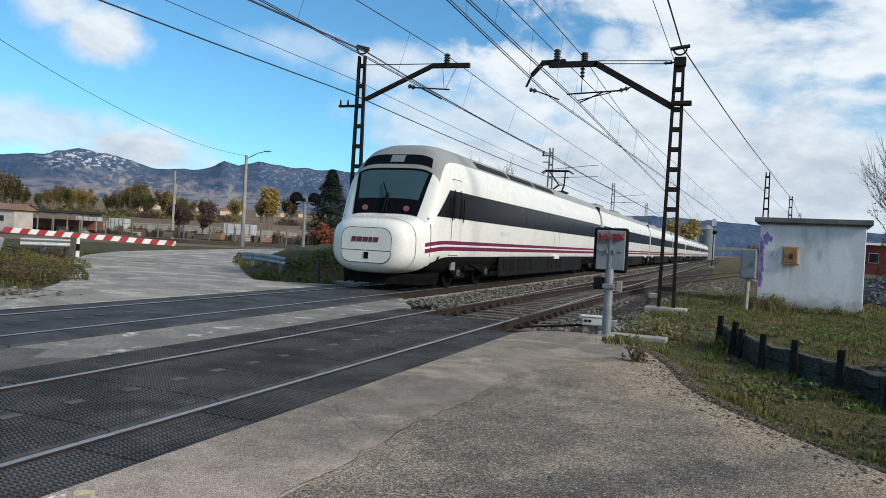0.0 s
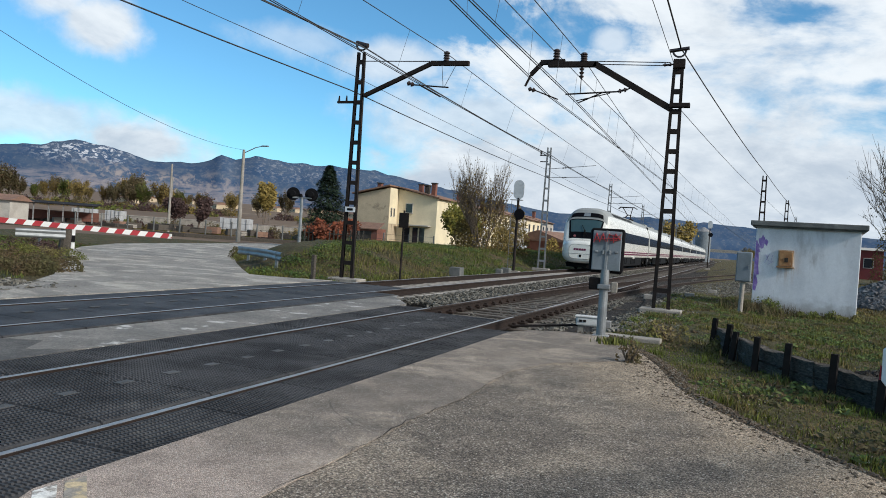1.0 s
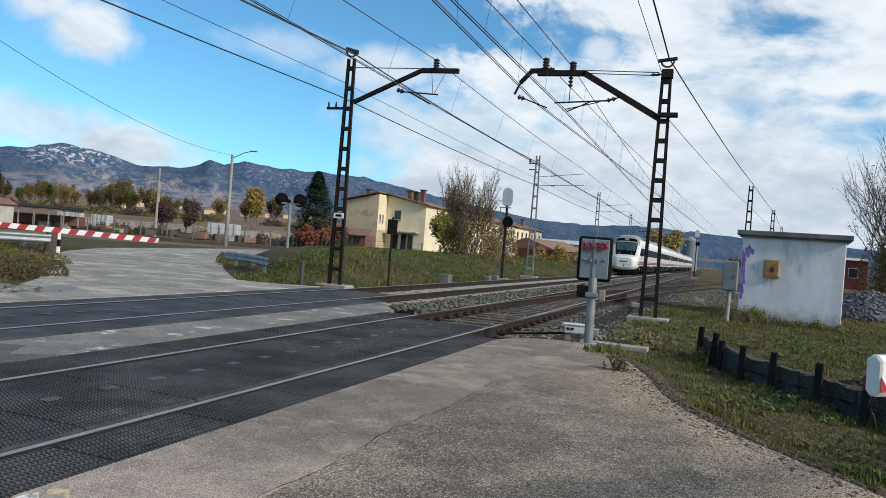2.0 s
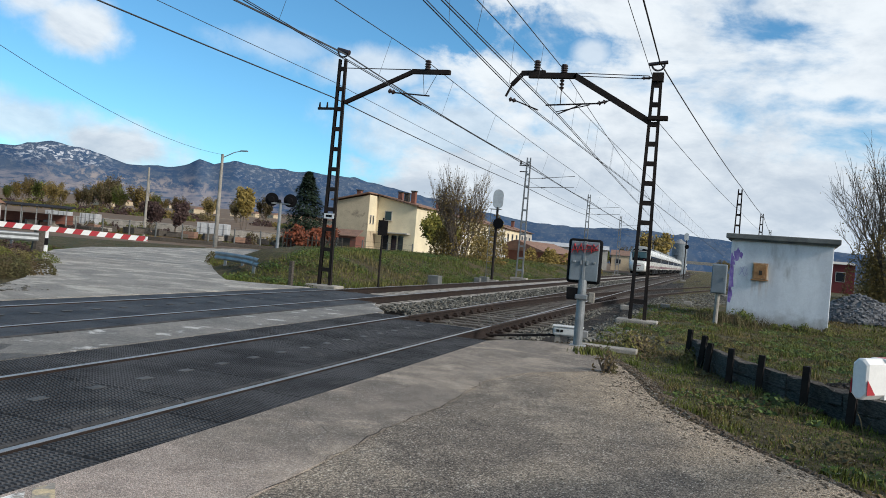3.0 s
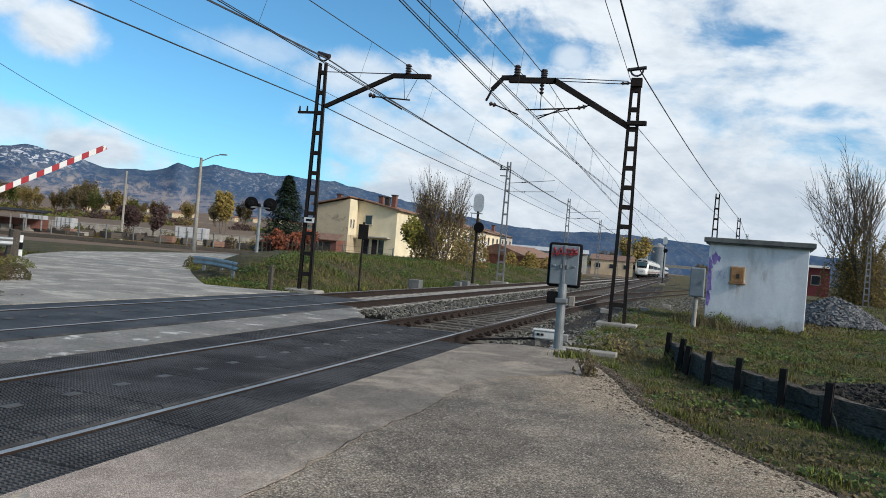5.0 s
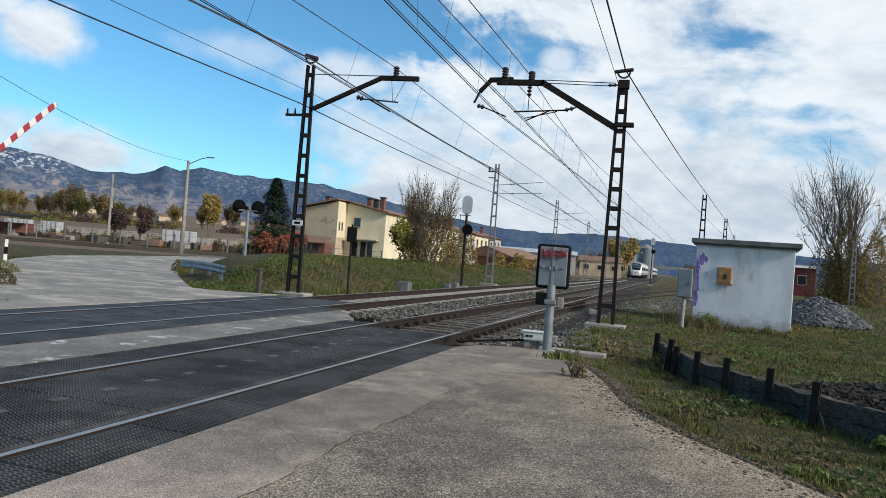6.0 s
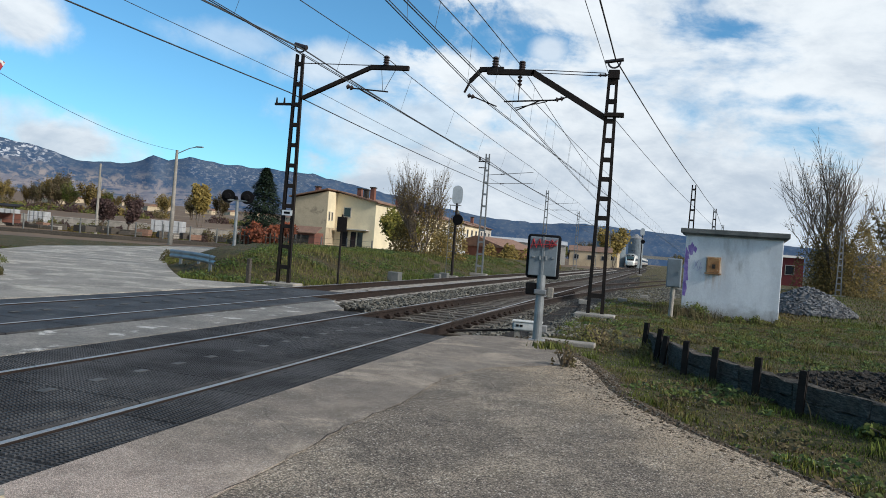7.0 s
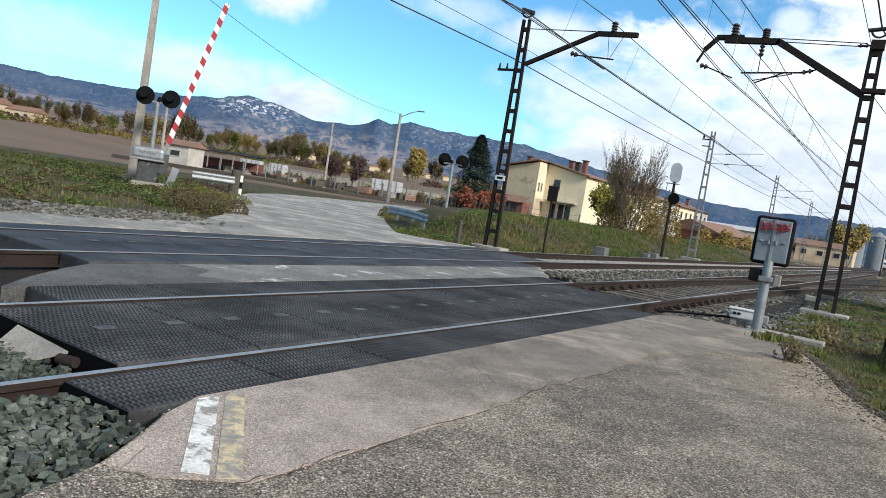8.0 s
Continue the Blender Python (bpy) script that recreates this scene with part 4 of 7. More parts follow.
def car_body(train, y0, cab):
    """One car; cab: it has a driver's nose towards the crossing."""
    ds = [s[0] for s in NOSE] if cab else [0.0 + 4]
    stops = sorted(set(ds) | {round(0.35 + 0.05 * k, 3) for k in range(36)}) + [CAR - 0.35] if cab else [4.35, 4 + CAR - 0.35]
    off = y0 if cab else y0 - 4
    phis = np.linspace(0, 360, 72, endpoint=False)
    rows = [[hull(d, p) for p in phis] for d in stops]
    bm = section(rows)
    body = part("body", bm, "train_white", train, "glossy white painted car body", smooth=True)
    body.data.materials.append(M["train_roof"])
    body.data.materials.append(M["train_skirt"])
    for p in body.data.polygons:
        c = p.center
        phi = phis[p.index % 72] + 2.5
        if 28 < phi < 152 and (c.y > 1.52 or not cab) and p.index < 72 * (len(stops) - 1):
            p.material_index = 1
        elif c.z < 0.93 and c.y > (0.55 + 1.9 * (c.z - 0.4) if cab else 0):
            p.material_index = 2
    try:
        body.data.set_sharp_from_angle(angle=radians(35))
    except AttributeError:
        pass
    body.location = (0, off, 0)
    d0, d1 = (1.35, CAR - 0.4) if cab else (4.4, 4 + CAR - 0.4)
    for s in (-1, 1):
        w0 = 1.28 if cab else 4.7
        part("window_band", side_patch(w0 if cab else d0 + 0.3, (3.2 if cab else d1), 2.04, 2.80, s, 0.010, 0.75 if cab else 0.0), "train_glass", body, "dark tinted window band")
        if cab:
            part("window_band", side_patch(3.2, d1, 2.04, 2.80, s, 0.010), "train_glass", body, "dark tinted window band")
            door = part("cab_door", side_patch(2.26, 2.99, 0.98, 3.14, s, 0.006), "seam", body, "white cab door in a dark seam")
            part("door_leaf", side_patch(2.285, 2.965, 1.0, 3.115, s, 0.009), "train_white", door)
            part("cab_window", side_patch(2.42, 2.80, 2.06, 2.78, s, 0.018), "train_glass", door)
            part("door_frame", side_patch(2.36, 2.42, 2.0, 2.84, s, 0.019), "train_dark", door)
            part("door_frame", side_patch(2.80, 2.86, 2.0, 2.84, s, 0.019), "train_dark", door)
            for dd in (10.0, 13.6, 18.6, 22.2):
                part("window_seam", side_patch(dd, dd + 0.03, 2.05, 2.79, s, 0.012), "train_skirt", body)
            for dd in (5.0, 8.6, 12.2):
                part("roof_panel", roof_patch(dd, dd + 3.3, 34 if s > 0 else 131, 49 if s > 0 else 146, 0.014, 2, 4), "train_skirt", body, "dark roof side panel")
            part("nose_seam", side_patch(1.02, 1.045, 0.95, 1.98, s, 0.006), "seam", body)
            for dd in (2.18, 3.06):
                part("grab_rail", rod(bmesh.new(), hull_at(dd, 1.95, s) * 1.0 + Vector((s * 0.05, 0, 0)), hull_at(dd, 2.6, s) + Vector((s * 0.05, 0, 0)), 0.018), "train_dark", body)
        a = 1.0 if cab else d0
        for z0, z1 in ((1.30, 1.40), (1.13, 1.24)):
            if cab:
                part("stripe", side_patch(0.80, 2.1, z0, z1, s, 0.008, 0.0, 0.09), "train_purple", body, "purple painted stripe")
                part("stripe", side_patch(2.1, 4.0, z0, z1, s, 0.008), "train_purple", body)
                part("stripe", side_patch(4.0, d1, z0, z1, s, 0.008), "train_purple", body)
            else:
                part("stripe", side_patch(d0, d1, z0, z1, s, 0.008), "train_purple", body)
        # doors, vents and service panels
        for dd in ((14.8,) if cab else (6.2, 27.0)):
            part("door_seam", side_patch(dd, dd + 0.03, 1.1, 3.2, s, 0.006), "seam", body)
            part("door_seam", side_patch(dd + 0.95, dd + 0.98, 1.1, 3.2, s, 0.006), "seam", body)
            part("step", boxed((s * 1.47, dd + 0.5, 0.93), (0.1, 0.8, 0.16), bevel=0.02), "train_white", body)
        b0 = 4.8 if cab else d0 + 2.6
        for y0_, y1_ in ((b0 + 2.1, d1 - 5.1), (d1 - 0.95, d1 + 0.1)) + (() if cab else ((d0, b0 - 2.1),)):
            part("skirt", boxed((s * 1.425, (y0_ + y1_) / 2, 0.62), (0.04, y1_ - y0_, 0.68), bevel=0.012), "train_skirt", body, "dark grey skirt panel")
        for k in range(5):
            part("vent", boxed((s * 1.447, b0 + 2.9 + k * 0.85, 0.66), (0.02, 0.5, 0.42), bevel=0.006), "black", body)
        for k in range(4):
            part("vent", boxed((s * 1.447, b0 + 9.2 + k * 0.8, 0.66), (0.02, 0.42, 0.42), bevel=0.006), "black", body)
    if cab:
        part("windscreen", face_patch(0.965, 1.52, 0.97, 1.13, 0.012), "train_glass", body, "black windscreen surround", True)
        part("windscreen_glass", face_patch(1.15, 1.49, 0.90, 1.03, 0.020), "train_screen", body, "sloping greenish windscreen", True)
        part("sign_band", face_patch(1.60, 1.80, 1.06, 1.0, 0.014, n=3), "train_glass", body, "dark destination panel", True)
        part("sign_screen", face_patch(1.63, 1.77, 0, 0, 0.022, -0.22, 0.2, n=2, m=4), "cabinet", body, "small grey route display")
        for s in (-1, 1):
            bm = bmesh.new()
            q = face_at(1.03, s * 0.62)
            rod(bm, q + Vector((0, 0.05, -0.03)), q + Vector((0, -0.035, 0.02)), 0.085, n=16)
            part("tail_lamp", bm, "tail_lamp", body, "dull red tail lamp")
        bm = bmesh.new()
        rod(bm, (-0.05, 0.93, 2.08), (-0.02, 1.12, 2.62), 0.025)
        rod(bm, (0.05, 0.93, 2.08), (0.02, 1.12, 2.62), 0.02)
        rod(bm, (0.0, 1.08, 2.55), (-0.22, 1.27, 2.92), 0.018)
        rod(bm, (0.0, 1.08, 2.55), (0.2, 1.02, 2.2), 0.018)
        part("wiper", bm, "black", body)
        part("hatch_rim", cap_rect(0.725, 0.725, 1.645, -0.006, 0.1, 0.27), "train_skirt", body, "dark seam round the coupler hatch")
        part("hatch", cap_rect(0.71, 0.74, 1.630, -0.014, 0.1, 0.26), "train_white", body, "white coupler hatch")
        part("hatch_seam", boxed((0, -0.013, 1.05), (1.41, 0.012, 0.014)), "train_skirt", body)
        part("coupler_flap", boxed((0.02, -0.02, 0.92), (0.13, 0.02, 0.17), bevel=0.008), "train_dark", body)
        nose_mark(body)
        ring = [[hull(d, p) for p in np.linspace(-180, 180, 73)] for d in (0.44, 0.46)]
        part("nose_ring", grid_skin(bmesh.new(), ring, 0.004), "seam", body, "thin dark seam round the nose")
        part("plough", section([[(-0.35, 0.45, 0.20), (0.35, 0.45, 0.20), (0.4, 0.5, 0.46), (-0.4, 0.5, 0.46)], [(-1.0, 0.95, 0.18), (1.0, 0.95, 0.18), (1.1, 0.95, 0.47), (-1.1, 0.95, 0.47)], [(-1.2, 2.0, 0.16), (1.2, 2.0, 0.16), (1.28, 2.0, 0.5), (-1.28, 2.0, 0.5)]]), "train_dark", body, "black snow plough under the nose")
        pantograph(body, 21.3)
        for dd, l in ((18.4, 0.6), (23.5, 0.5), (24.6, 0.6)):
            part("roof_box", boxed((0, dd, 4.17), (1.3 if l > 1 else 0.5, l, 0.16), bevel=0.04), "train_roof", body)
        part("mark", side_patch(6.9, 7.9, 1.68, 1.80, 1, 0.007), "logo_grey", body, "small grey emblem")
    else:
        for dd, l in ((8.0, 2.4), (15.0, 3.0), (23.0, 2.4)):
            part("roof_box", boxed((0, dd, 4.17), (1.3, l, 0.16), bevel=0.04), "train_roof", body)
    bogie(body, 4.8 if cab else d0 + 2.6)
    bogie(body, d1 - 3.0)
    part("gangway", boxed((0, d1 + 0.4, 2.2), (2.5, 0.7, 3.3)), "train_dark", body, "black rubber gangway bellows")
    return body


train = tagged(empty("train", (FAR, 16.76, 0)), "white high speed passenger train with purple stripes and dark windows", "train")
for k in range(8):
    if k in (0, 4):
        car_body(train, k * CAR, True)
    else:
        car_body(train, k * CAR, False)

# ---- overhead line: masts, arms, wires ----
def mast(x, y, h, label, grey=False, base=0.37, top=0.19, steps=11, z0=-0.05, turn=0.0, open_foot=False):
    mat = "steel_grey" if grey else "steel_dark"
    t = tagged(empty("catenary_mast", (x, y, 0), turn), label, "mast", group="catenary masts")
    for s in (-1, 1):
        bm = bmesh.new()
        a, b = Vector((s * base / 2, 0, z0)), Vector((s * top / 2, 0, h))
        for f in (-1, 1):           # channel section: web and two flanges
            vs = []
            for p, q in ((a, 0.043), (b, 0.037)):
                vs += [bm.verts.new(p + Vector((s * q, f * q * 1.3, 0))), bm.verts.new(p + Vector((-s * q, f * q * 1.3, 0))),
                       bm.verts.new(p + Vector((-s * q, f * (q * 1.3 - 0.018), 0))), bm.verts.new(p + Vector((s * q, f * (q * 1.3 - 0.018), 0)))]
            for i in range(4):
                bm.faces.new((vs[i], vs[(i + 1) % 4], vs[4 + (i + 1) % 4], vs[4 + i]))
        vs = []
        for p, q in ((a, 0.043), (b, 0.037)):
            vs += [bm.verts.new(p + Vector((s * q, -q * 1.3, 0))), bm.verts.new(p + Vector((s * q, q * 1.3, 0))), bm.verts.new(p + Vector((s * (q - 0.016), q * 1.3, 0))), bm.verts.new(p + Vector((s * (q - 0.016), -q * 1.3, 0)))]
        for i in range(4):
            bm.faces.new((vs[i], vs[(i + 1) % 4], vs[4 + (i + 1) % 4], vs[4 + i]))
        bmesh.ops.recalc_face_normals(bm, faces=bm.faces)
        part("leg", bm, mat, t)
    for i in range(steps):
        z = 0.45 + (h - 0.75) * i / (steps - 1)
        if open_foot and 0.6 < z < 2.2:
            continue
        w = base + (top - base) * z / h
        bm = boxed((0, 0, z), (w, 0.10, 0.12))
        part("batten", bm, mat, t)
    part("footing", boxed((0, 0, -0.12), (1.05, 0.62, 0.2), bevel=0.03), "concrete", t, "weathered concrete footing")
    return t


def insulator(parent, a, b, r=0.075, n=4):
    bm = bmesh.new()
    a, b = Vector(a), Vector(b)
    rod(bm, a, b, r * 0.45)
    for i in range(n):
        p = a.lerp(b, (i + 0.5) / n)
        d = (b - a).normalized() * 0.022
        rod(bm, p - d, p + d, r, r * 0.75, 10)
    part("insulator", bm, "insulator", parent, "dark ribbed insulator")


def bar(bm, a, b, w, h):
    a, b = Vector(a), Vector(b)
    d = b - a
    m = Matrix.Translation((a + b) / 2) @ d.to_track_quat("Z", "Y").to_matrix().to_4x4()
    box(bm, (0, 0, 0), (w, h, d.length + w * 0.4), m)


mast_l = mast(-10.98, 19.95, 6.95, "dark steel lattice catenary mast with a raised bracket arm")
bm = bmesh.new()
bar(bm, (0.2, 0, 5.62), (2.38, 0, 6.56), 0.11, 0.11)
bar(bm, (2.38, 0, 6.56), (3.52, 0, 6.53), 0.13, 0.13)
part("arm", bm, "steel_dark", mast_l, "cranked dark steel arm")
insulator(mast_l, (2.83, 0, 6.60), (2.83, 0, 6.90), 0.10)
insulator(mast_l, (1.62, 0, 5.99), (1.84, 0, 5.93), 0.08, 2)
bm = bmesh.new()
rod(bm, (0.1, 0, 6.68), (2.3, 0, 6.62), 0.014, n=6)
rod(bm, (1.84, 0, 5.93), (2.95, 0, 5.84), 0.022, n=6)
rod(bm, (2.7, 0, 6.5), (2.78, 0, 5.86), 0.008, n=6)
rod(bm, (3.15, 0, 6.5), (2.82, 0, 5.86), 0.008, n=6)
rod(bm, (2.05, 0, 5.9), (2.6, 0.3, 5.62), 0.016, n=6)
part("registration_rod", bm, "steel_dark", mast_l)
bm = bmesh.new()
box(bm, (-0.42, 0, 5.42), (0.62, 0.07, 0.07))
for x in (-0.68, -0.42):
    rod(bm, (x, 0, 5.45), (x, 0, 5.62), 0.035, 0.02)
part("bracket", bm, "steel_dark", mast_l)
bm = bmesh.new()
for a0 in range(8):
    a, b = radians(180 + a0 * 22.5), radians(180 + (a0 + 1) * 22.5)
    rod(bm, (0.2 * math.cos(a), 0, 7.22 + 0.2 * math.sin(a)), (0.2 * math.cos(b), 0, 7.22 + 0.2 * math.sin(b)), 0.028, n=6)
rod(bm, (-0.2, 0, 7.25), (0.2, 0, 7.14), 0.075, n=10)
part("cradle", bm, "insulator", mast_l, "dark wire cradle on the mast head")
part("plate", boxed((0.02, -0.1, 2.1), (0.34, 0.02, 0.16)), "white_paint", mast_l, "small white number plate with dark bars")
bm = bmesh.new()
box(bm, (0.02, -0.113, 2.1), (0.2, 0.004, 0.07))
part("plate_mark", bm, "black", mast_l)

mast_r = mast(-1.58, 19.7, 6.42, "dark steel lattice catenary mast with a long cranked arm", steps=12, open_foot=True)
bm = bmesh.new()
bar(bm, (-0.15, 0, 5.18), (-2.14, 0, 6.36), 0.15, 0.15)
bar(bm, (-2.14, 0, 6.36), (-3.4, 0, 6.38), 0.15, 0.14)
bar(bm, (-3.0, 0, 6.45), (-3.62, 0, 6.44), 0.12, 0.12)
bar(bm, (-3.6, 0, 6.44), (-3.9, 0, 6.12), 0.10, 0.10)
bar(bm, (-3.9, 0, 6.12), (-4.05, 0, 5.80), 0.05, 0.05)
part("arm", bm, "steel_dark", mast_r, "cranked dark steel arm")
insulator(mast_r, (-3.22, 0, 6.50), (-3.22, 0, 6.80), 0.10)
insulator(mast_r, (-2.46, 0, 6.44), (-2.46, 0, 6.68), 0.10)
insulator(mast_r, (-2.50, 0, 6.28), (-2.50, 0, 5.98), 0.07, 3)
insulator(mast_r, (-1.5, 0, 5.62), (-1.25, 0, 5.68), 0.07, 2)
insulator(mast_r, (-3.95, 0, 5.72), (-3.75, 0, 5.67), 0.07, 2)
insulator(mast_r, (-0.4, 0, 6.30), (0.0, 0, 6.32), 0.05, 3)
bm = bmesh.new()
rod(bm, (-2.1, 0, 6.44), (-0.2, 0, 6.36), 0.012, n=6)
rod(bm, (-2.1, 0, 6.36), (-0.2, 0, 6.28), 0.012, n=6)
rod(bm, (-1.5, 0, 5.62), (-2.9, 0, 5.56), 0.022, n=6)
rod(bm, (-1.25, 0, 5.68), (-1.0, 0, 5.78), 0.018, n=6)
rod(bm, (-2.5, 0, 5.98), (-2.5, 0, 5.58), 0.012, n=6)
rod(bm, (-1.9, 0, 5.60), (-2.55, 0, 5.32), 0.018, n=6)
rod(bm, (-1.7, 0, 5.58), (-2.6, 0, 5.38), 0.014, n=6)
rod(bm, (-3.75, 0, 5.67), (-3.1, 0, 5.42), 0.018, n=6)
part("registration_rod", bm, "steel_dark", mast_r)
bm = bmesh.new()
for a0 in range(8):
    a, b = radians(180 + a0 * 22.5), radians(180 + (a0 + 1) * 22.5)
    rod(bm, (0.16 * math.cos(a), 0, 6.66 + 0.16 * math.sin(a)), (0.16 * math.cos(b), 0, 6.66 + 0.16 * math.sin(b)), 0.026, n=6)
rod(bm, (-0.24, 0, 6.66), (0.24, 0, 6.72), 0.05, n=10)
part("head_clamp", boxed((0.02, 0, 6.32), (0.28, 0.2, 0.22)), "steel_dark", mast_r)
part("arm_clamp", boxed((0.1, 0, 5.25), (0.5, 0.22, 0.1)), "steel_dark", mast_r)
part("cradle", bm, "insulator", mast_r, "dark wire cradle on the mast head")

FAR_MASTS = [(-11.05, 45.2, 7.6, -1), (-11.1, 71.0, 7.8, -1), (-11.2, 100, 7.8, -1), (-11.2, 130, 7.8, -1), (-11.2, 165, 7.8, -1), (-11.2, 205, 7.8, -1),
             (1.65, 49.5, 6.7, 1), (4.4, 72.0, 7.0, 1), (7.5, 104, 7.4, 1), (10, 140, 7.4, 1), (14.6, 69.4, 5.5, 1), (25.2, 146, 6.1, 1)]
for x, y, h, s in FAR_MASTS:
    lab = "pale grey steel lattice catenary mast" if s < 0 else "dark steel lattice catenary mast"
    m = mast(x, y, h, lab, s < 0 or y > 80 or h < 6, 0.42, 0.2, 10)
    if y < 60 and h > 7:
        bm = bmesh.new()
        box(bm, (0.28 * s, 0, h - 0.5), (0.6, 0.06, 0.06))
        box(bm, (0.28 * s, 0, h - 0.9), (0.5, 0.06, 0.06))
        rod(bm, (0.5 * s, 0, h - 0.45), (0.5 * s, 0, h - 0.2), 0.06)
        part("bracket", bm, "steel_dark", m)
    if h > 7:
        bm = bmesh.new()
        d = -s
        rod(bm, (0, 0, h - 1.35), (d * 3.0, 0, h - 1.05), 0.018, n=6)
        rod(bm, (0, 0, h - 1.9), (d * 3.0, 0, h - 1.75), 0.018, n=6)
        part("cross_span", bm, "steel_grey", m)
        for z in (h - 1.27, h - 1.87):
            insulator(m, (d * 0.9, 0, z), (d * 1.2, 0, z + 0.03), 0.05, 2)


def slack(a, b):
    """The sag of a span against that of the long span over the crossing."""
    return ((b - a) / 61.8) ** 2


def curve_pts(x_at, z, sag, ys, per=10):
    pts = []
    for a, b in zip(ys, ys[1:]):
        for k in range(per):
            t = k / per
            y = a + (b - a) * t
            pts.append((x_at(y), y, z - sag * slack(a, b) * 4 * t * (1 - t)))
    pts.append((x_at(ys[-1]), ys[-1], z))
    return pts


def overhead(x_m, z_m, x_c, z_c, label, ys=(-42, 19.8, 45.5, 71, 100, 130, 165, 205, 250), bend=0.0, stagger=0.0):
    t = tagged(empty("overhead_line"), label, "overhead line", group="overhead lines")

    def xm(y):
        return x_m + bend * max(0, y - 20)

    def xc(y):
        return x_c + bend * max(0, y - 20) + stagger * max(0, 19.8 - y)
    sag = 0.55
    w = curve_pts(xm, z_m, sag, ys)
    t1 = wire("messenger_wire", w, 0.011, "wire", t)
    wire("contact_wire", [(xc(y), y, z_c) for y in ys], 0.011, "wire", t)
    wire("contact_wire", [(xc(y) + 0.05, y, z_c + 0.01) for y in ys], 0.009, "wire", t)
    for a, b in zip(ys, ys[1:]):
        if a > 130:
            break
        n = max(4, int((b - a) / 4.6))
        for k in range(n):
            u = (k + 0.5) / n
            y = a + (b - a) * u
            z = z_m - sag * slack(a, b) * 4 * u * (1 - u)
            wire("dropper", [(xc(y), y, z_c), (xm(y), y, z)], 0.004, "wire", t)


overhead(-8.21, 6.88, -8.52, 5.72, "dark copper overhead wires with droppers above the far track")
overhead(-4.13, 6.62, -4.20, 5.35, "dark copper overhead wires with droppers above the near track", bend=-0.008, stagger=-0.011)
overhead(-4.88, 6.76, -4.97, 5.52, "dark copper overhead wires with droppers above the siding points", bend=0.05, stagger=0.02)

FEED = (-42, 19.9, 45.2, 71, 100, 130, 165, 205)
for x, z, r, sag, label in ((-10.85, 7.08, 0.020, 0.85, "thick black feeder cable on the mast heads"), (-10.78, 7.03, 0.014, 0.85, "thin black feeder wire on the mast heads"),
                            (-11.25, 5.78, 0.017, 0.45, "black cable slung between the masts"), (-11.2, 6.23, 0.008, 0.37, "thin wire slung between the masts")):
    tagged(wire("feeder_cable", curve_pts(lambda y: x, z, sag, FEED), r, "wire"), label, "cable", group="feeder cables")
RF = (-42, 19.7, 49.5, 72, 104, 140)


def right_line(y):
    return -1.6 if y < 19.7 else float(np.interp(y, (19.7, 49.5, 72, 104, 140), (-1.6, 1.75, 4.5, 7.6, 10.1)))


for dx, z, r, sag, label in ((0.05, 6.72, 0.019, 0.6, "thick black cable on the dark mast heads"), (-0.12, 6.38, 0.008, 0.5, "thin wire on the dark mast heads"), (0.0, 5.3, 0.009, 0.5, "thin stay wire between masts")):
    ys = {6.72: RF, 6.38: RF[:2], 5.3: RF[1:]}[z]
    tagged(wire("feeder_cable", curve_pts(lambda y: right_line(y) + dx, z, sag, ys), r, "wire"), label, "cable", group="feeder cables")

# ---- level crossing equipment ----
BOOM_AT = (0.0, 0.0, 1.02)
FAR_SWING = ((0.0, -2.4), (3.0, -1.8), (3.5, -0.4), (4.0, 7.1), (4.5, 20.0), (4.7, 25.0), (5.8, 45.5), (6.0, 49.2), (6.5, 56.5), (7.0, 63.0), (7.5, 69.5), (8.0, 75.4))
NEAR_SWING = ((0.0, 0.0), (3.0, 0.0), (3.5, 0.0), (3.6, 0.7), (3.7, 2.3), (3.8, 3.8), (3.9, 5.3), (4.0, 6.6), (4.5, 16.0), (6.0, 47), (7.0, 63), (8.0, 75))


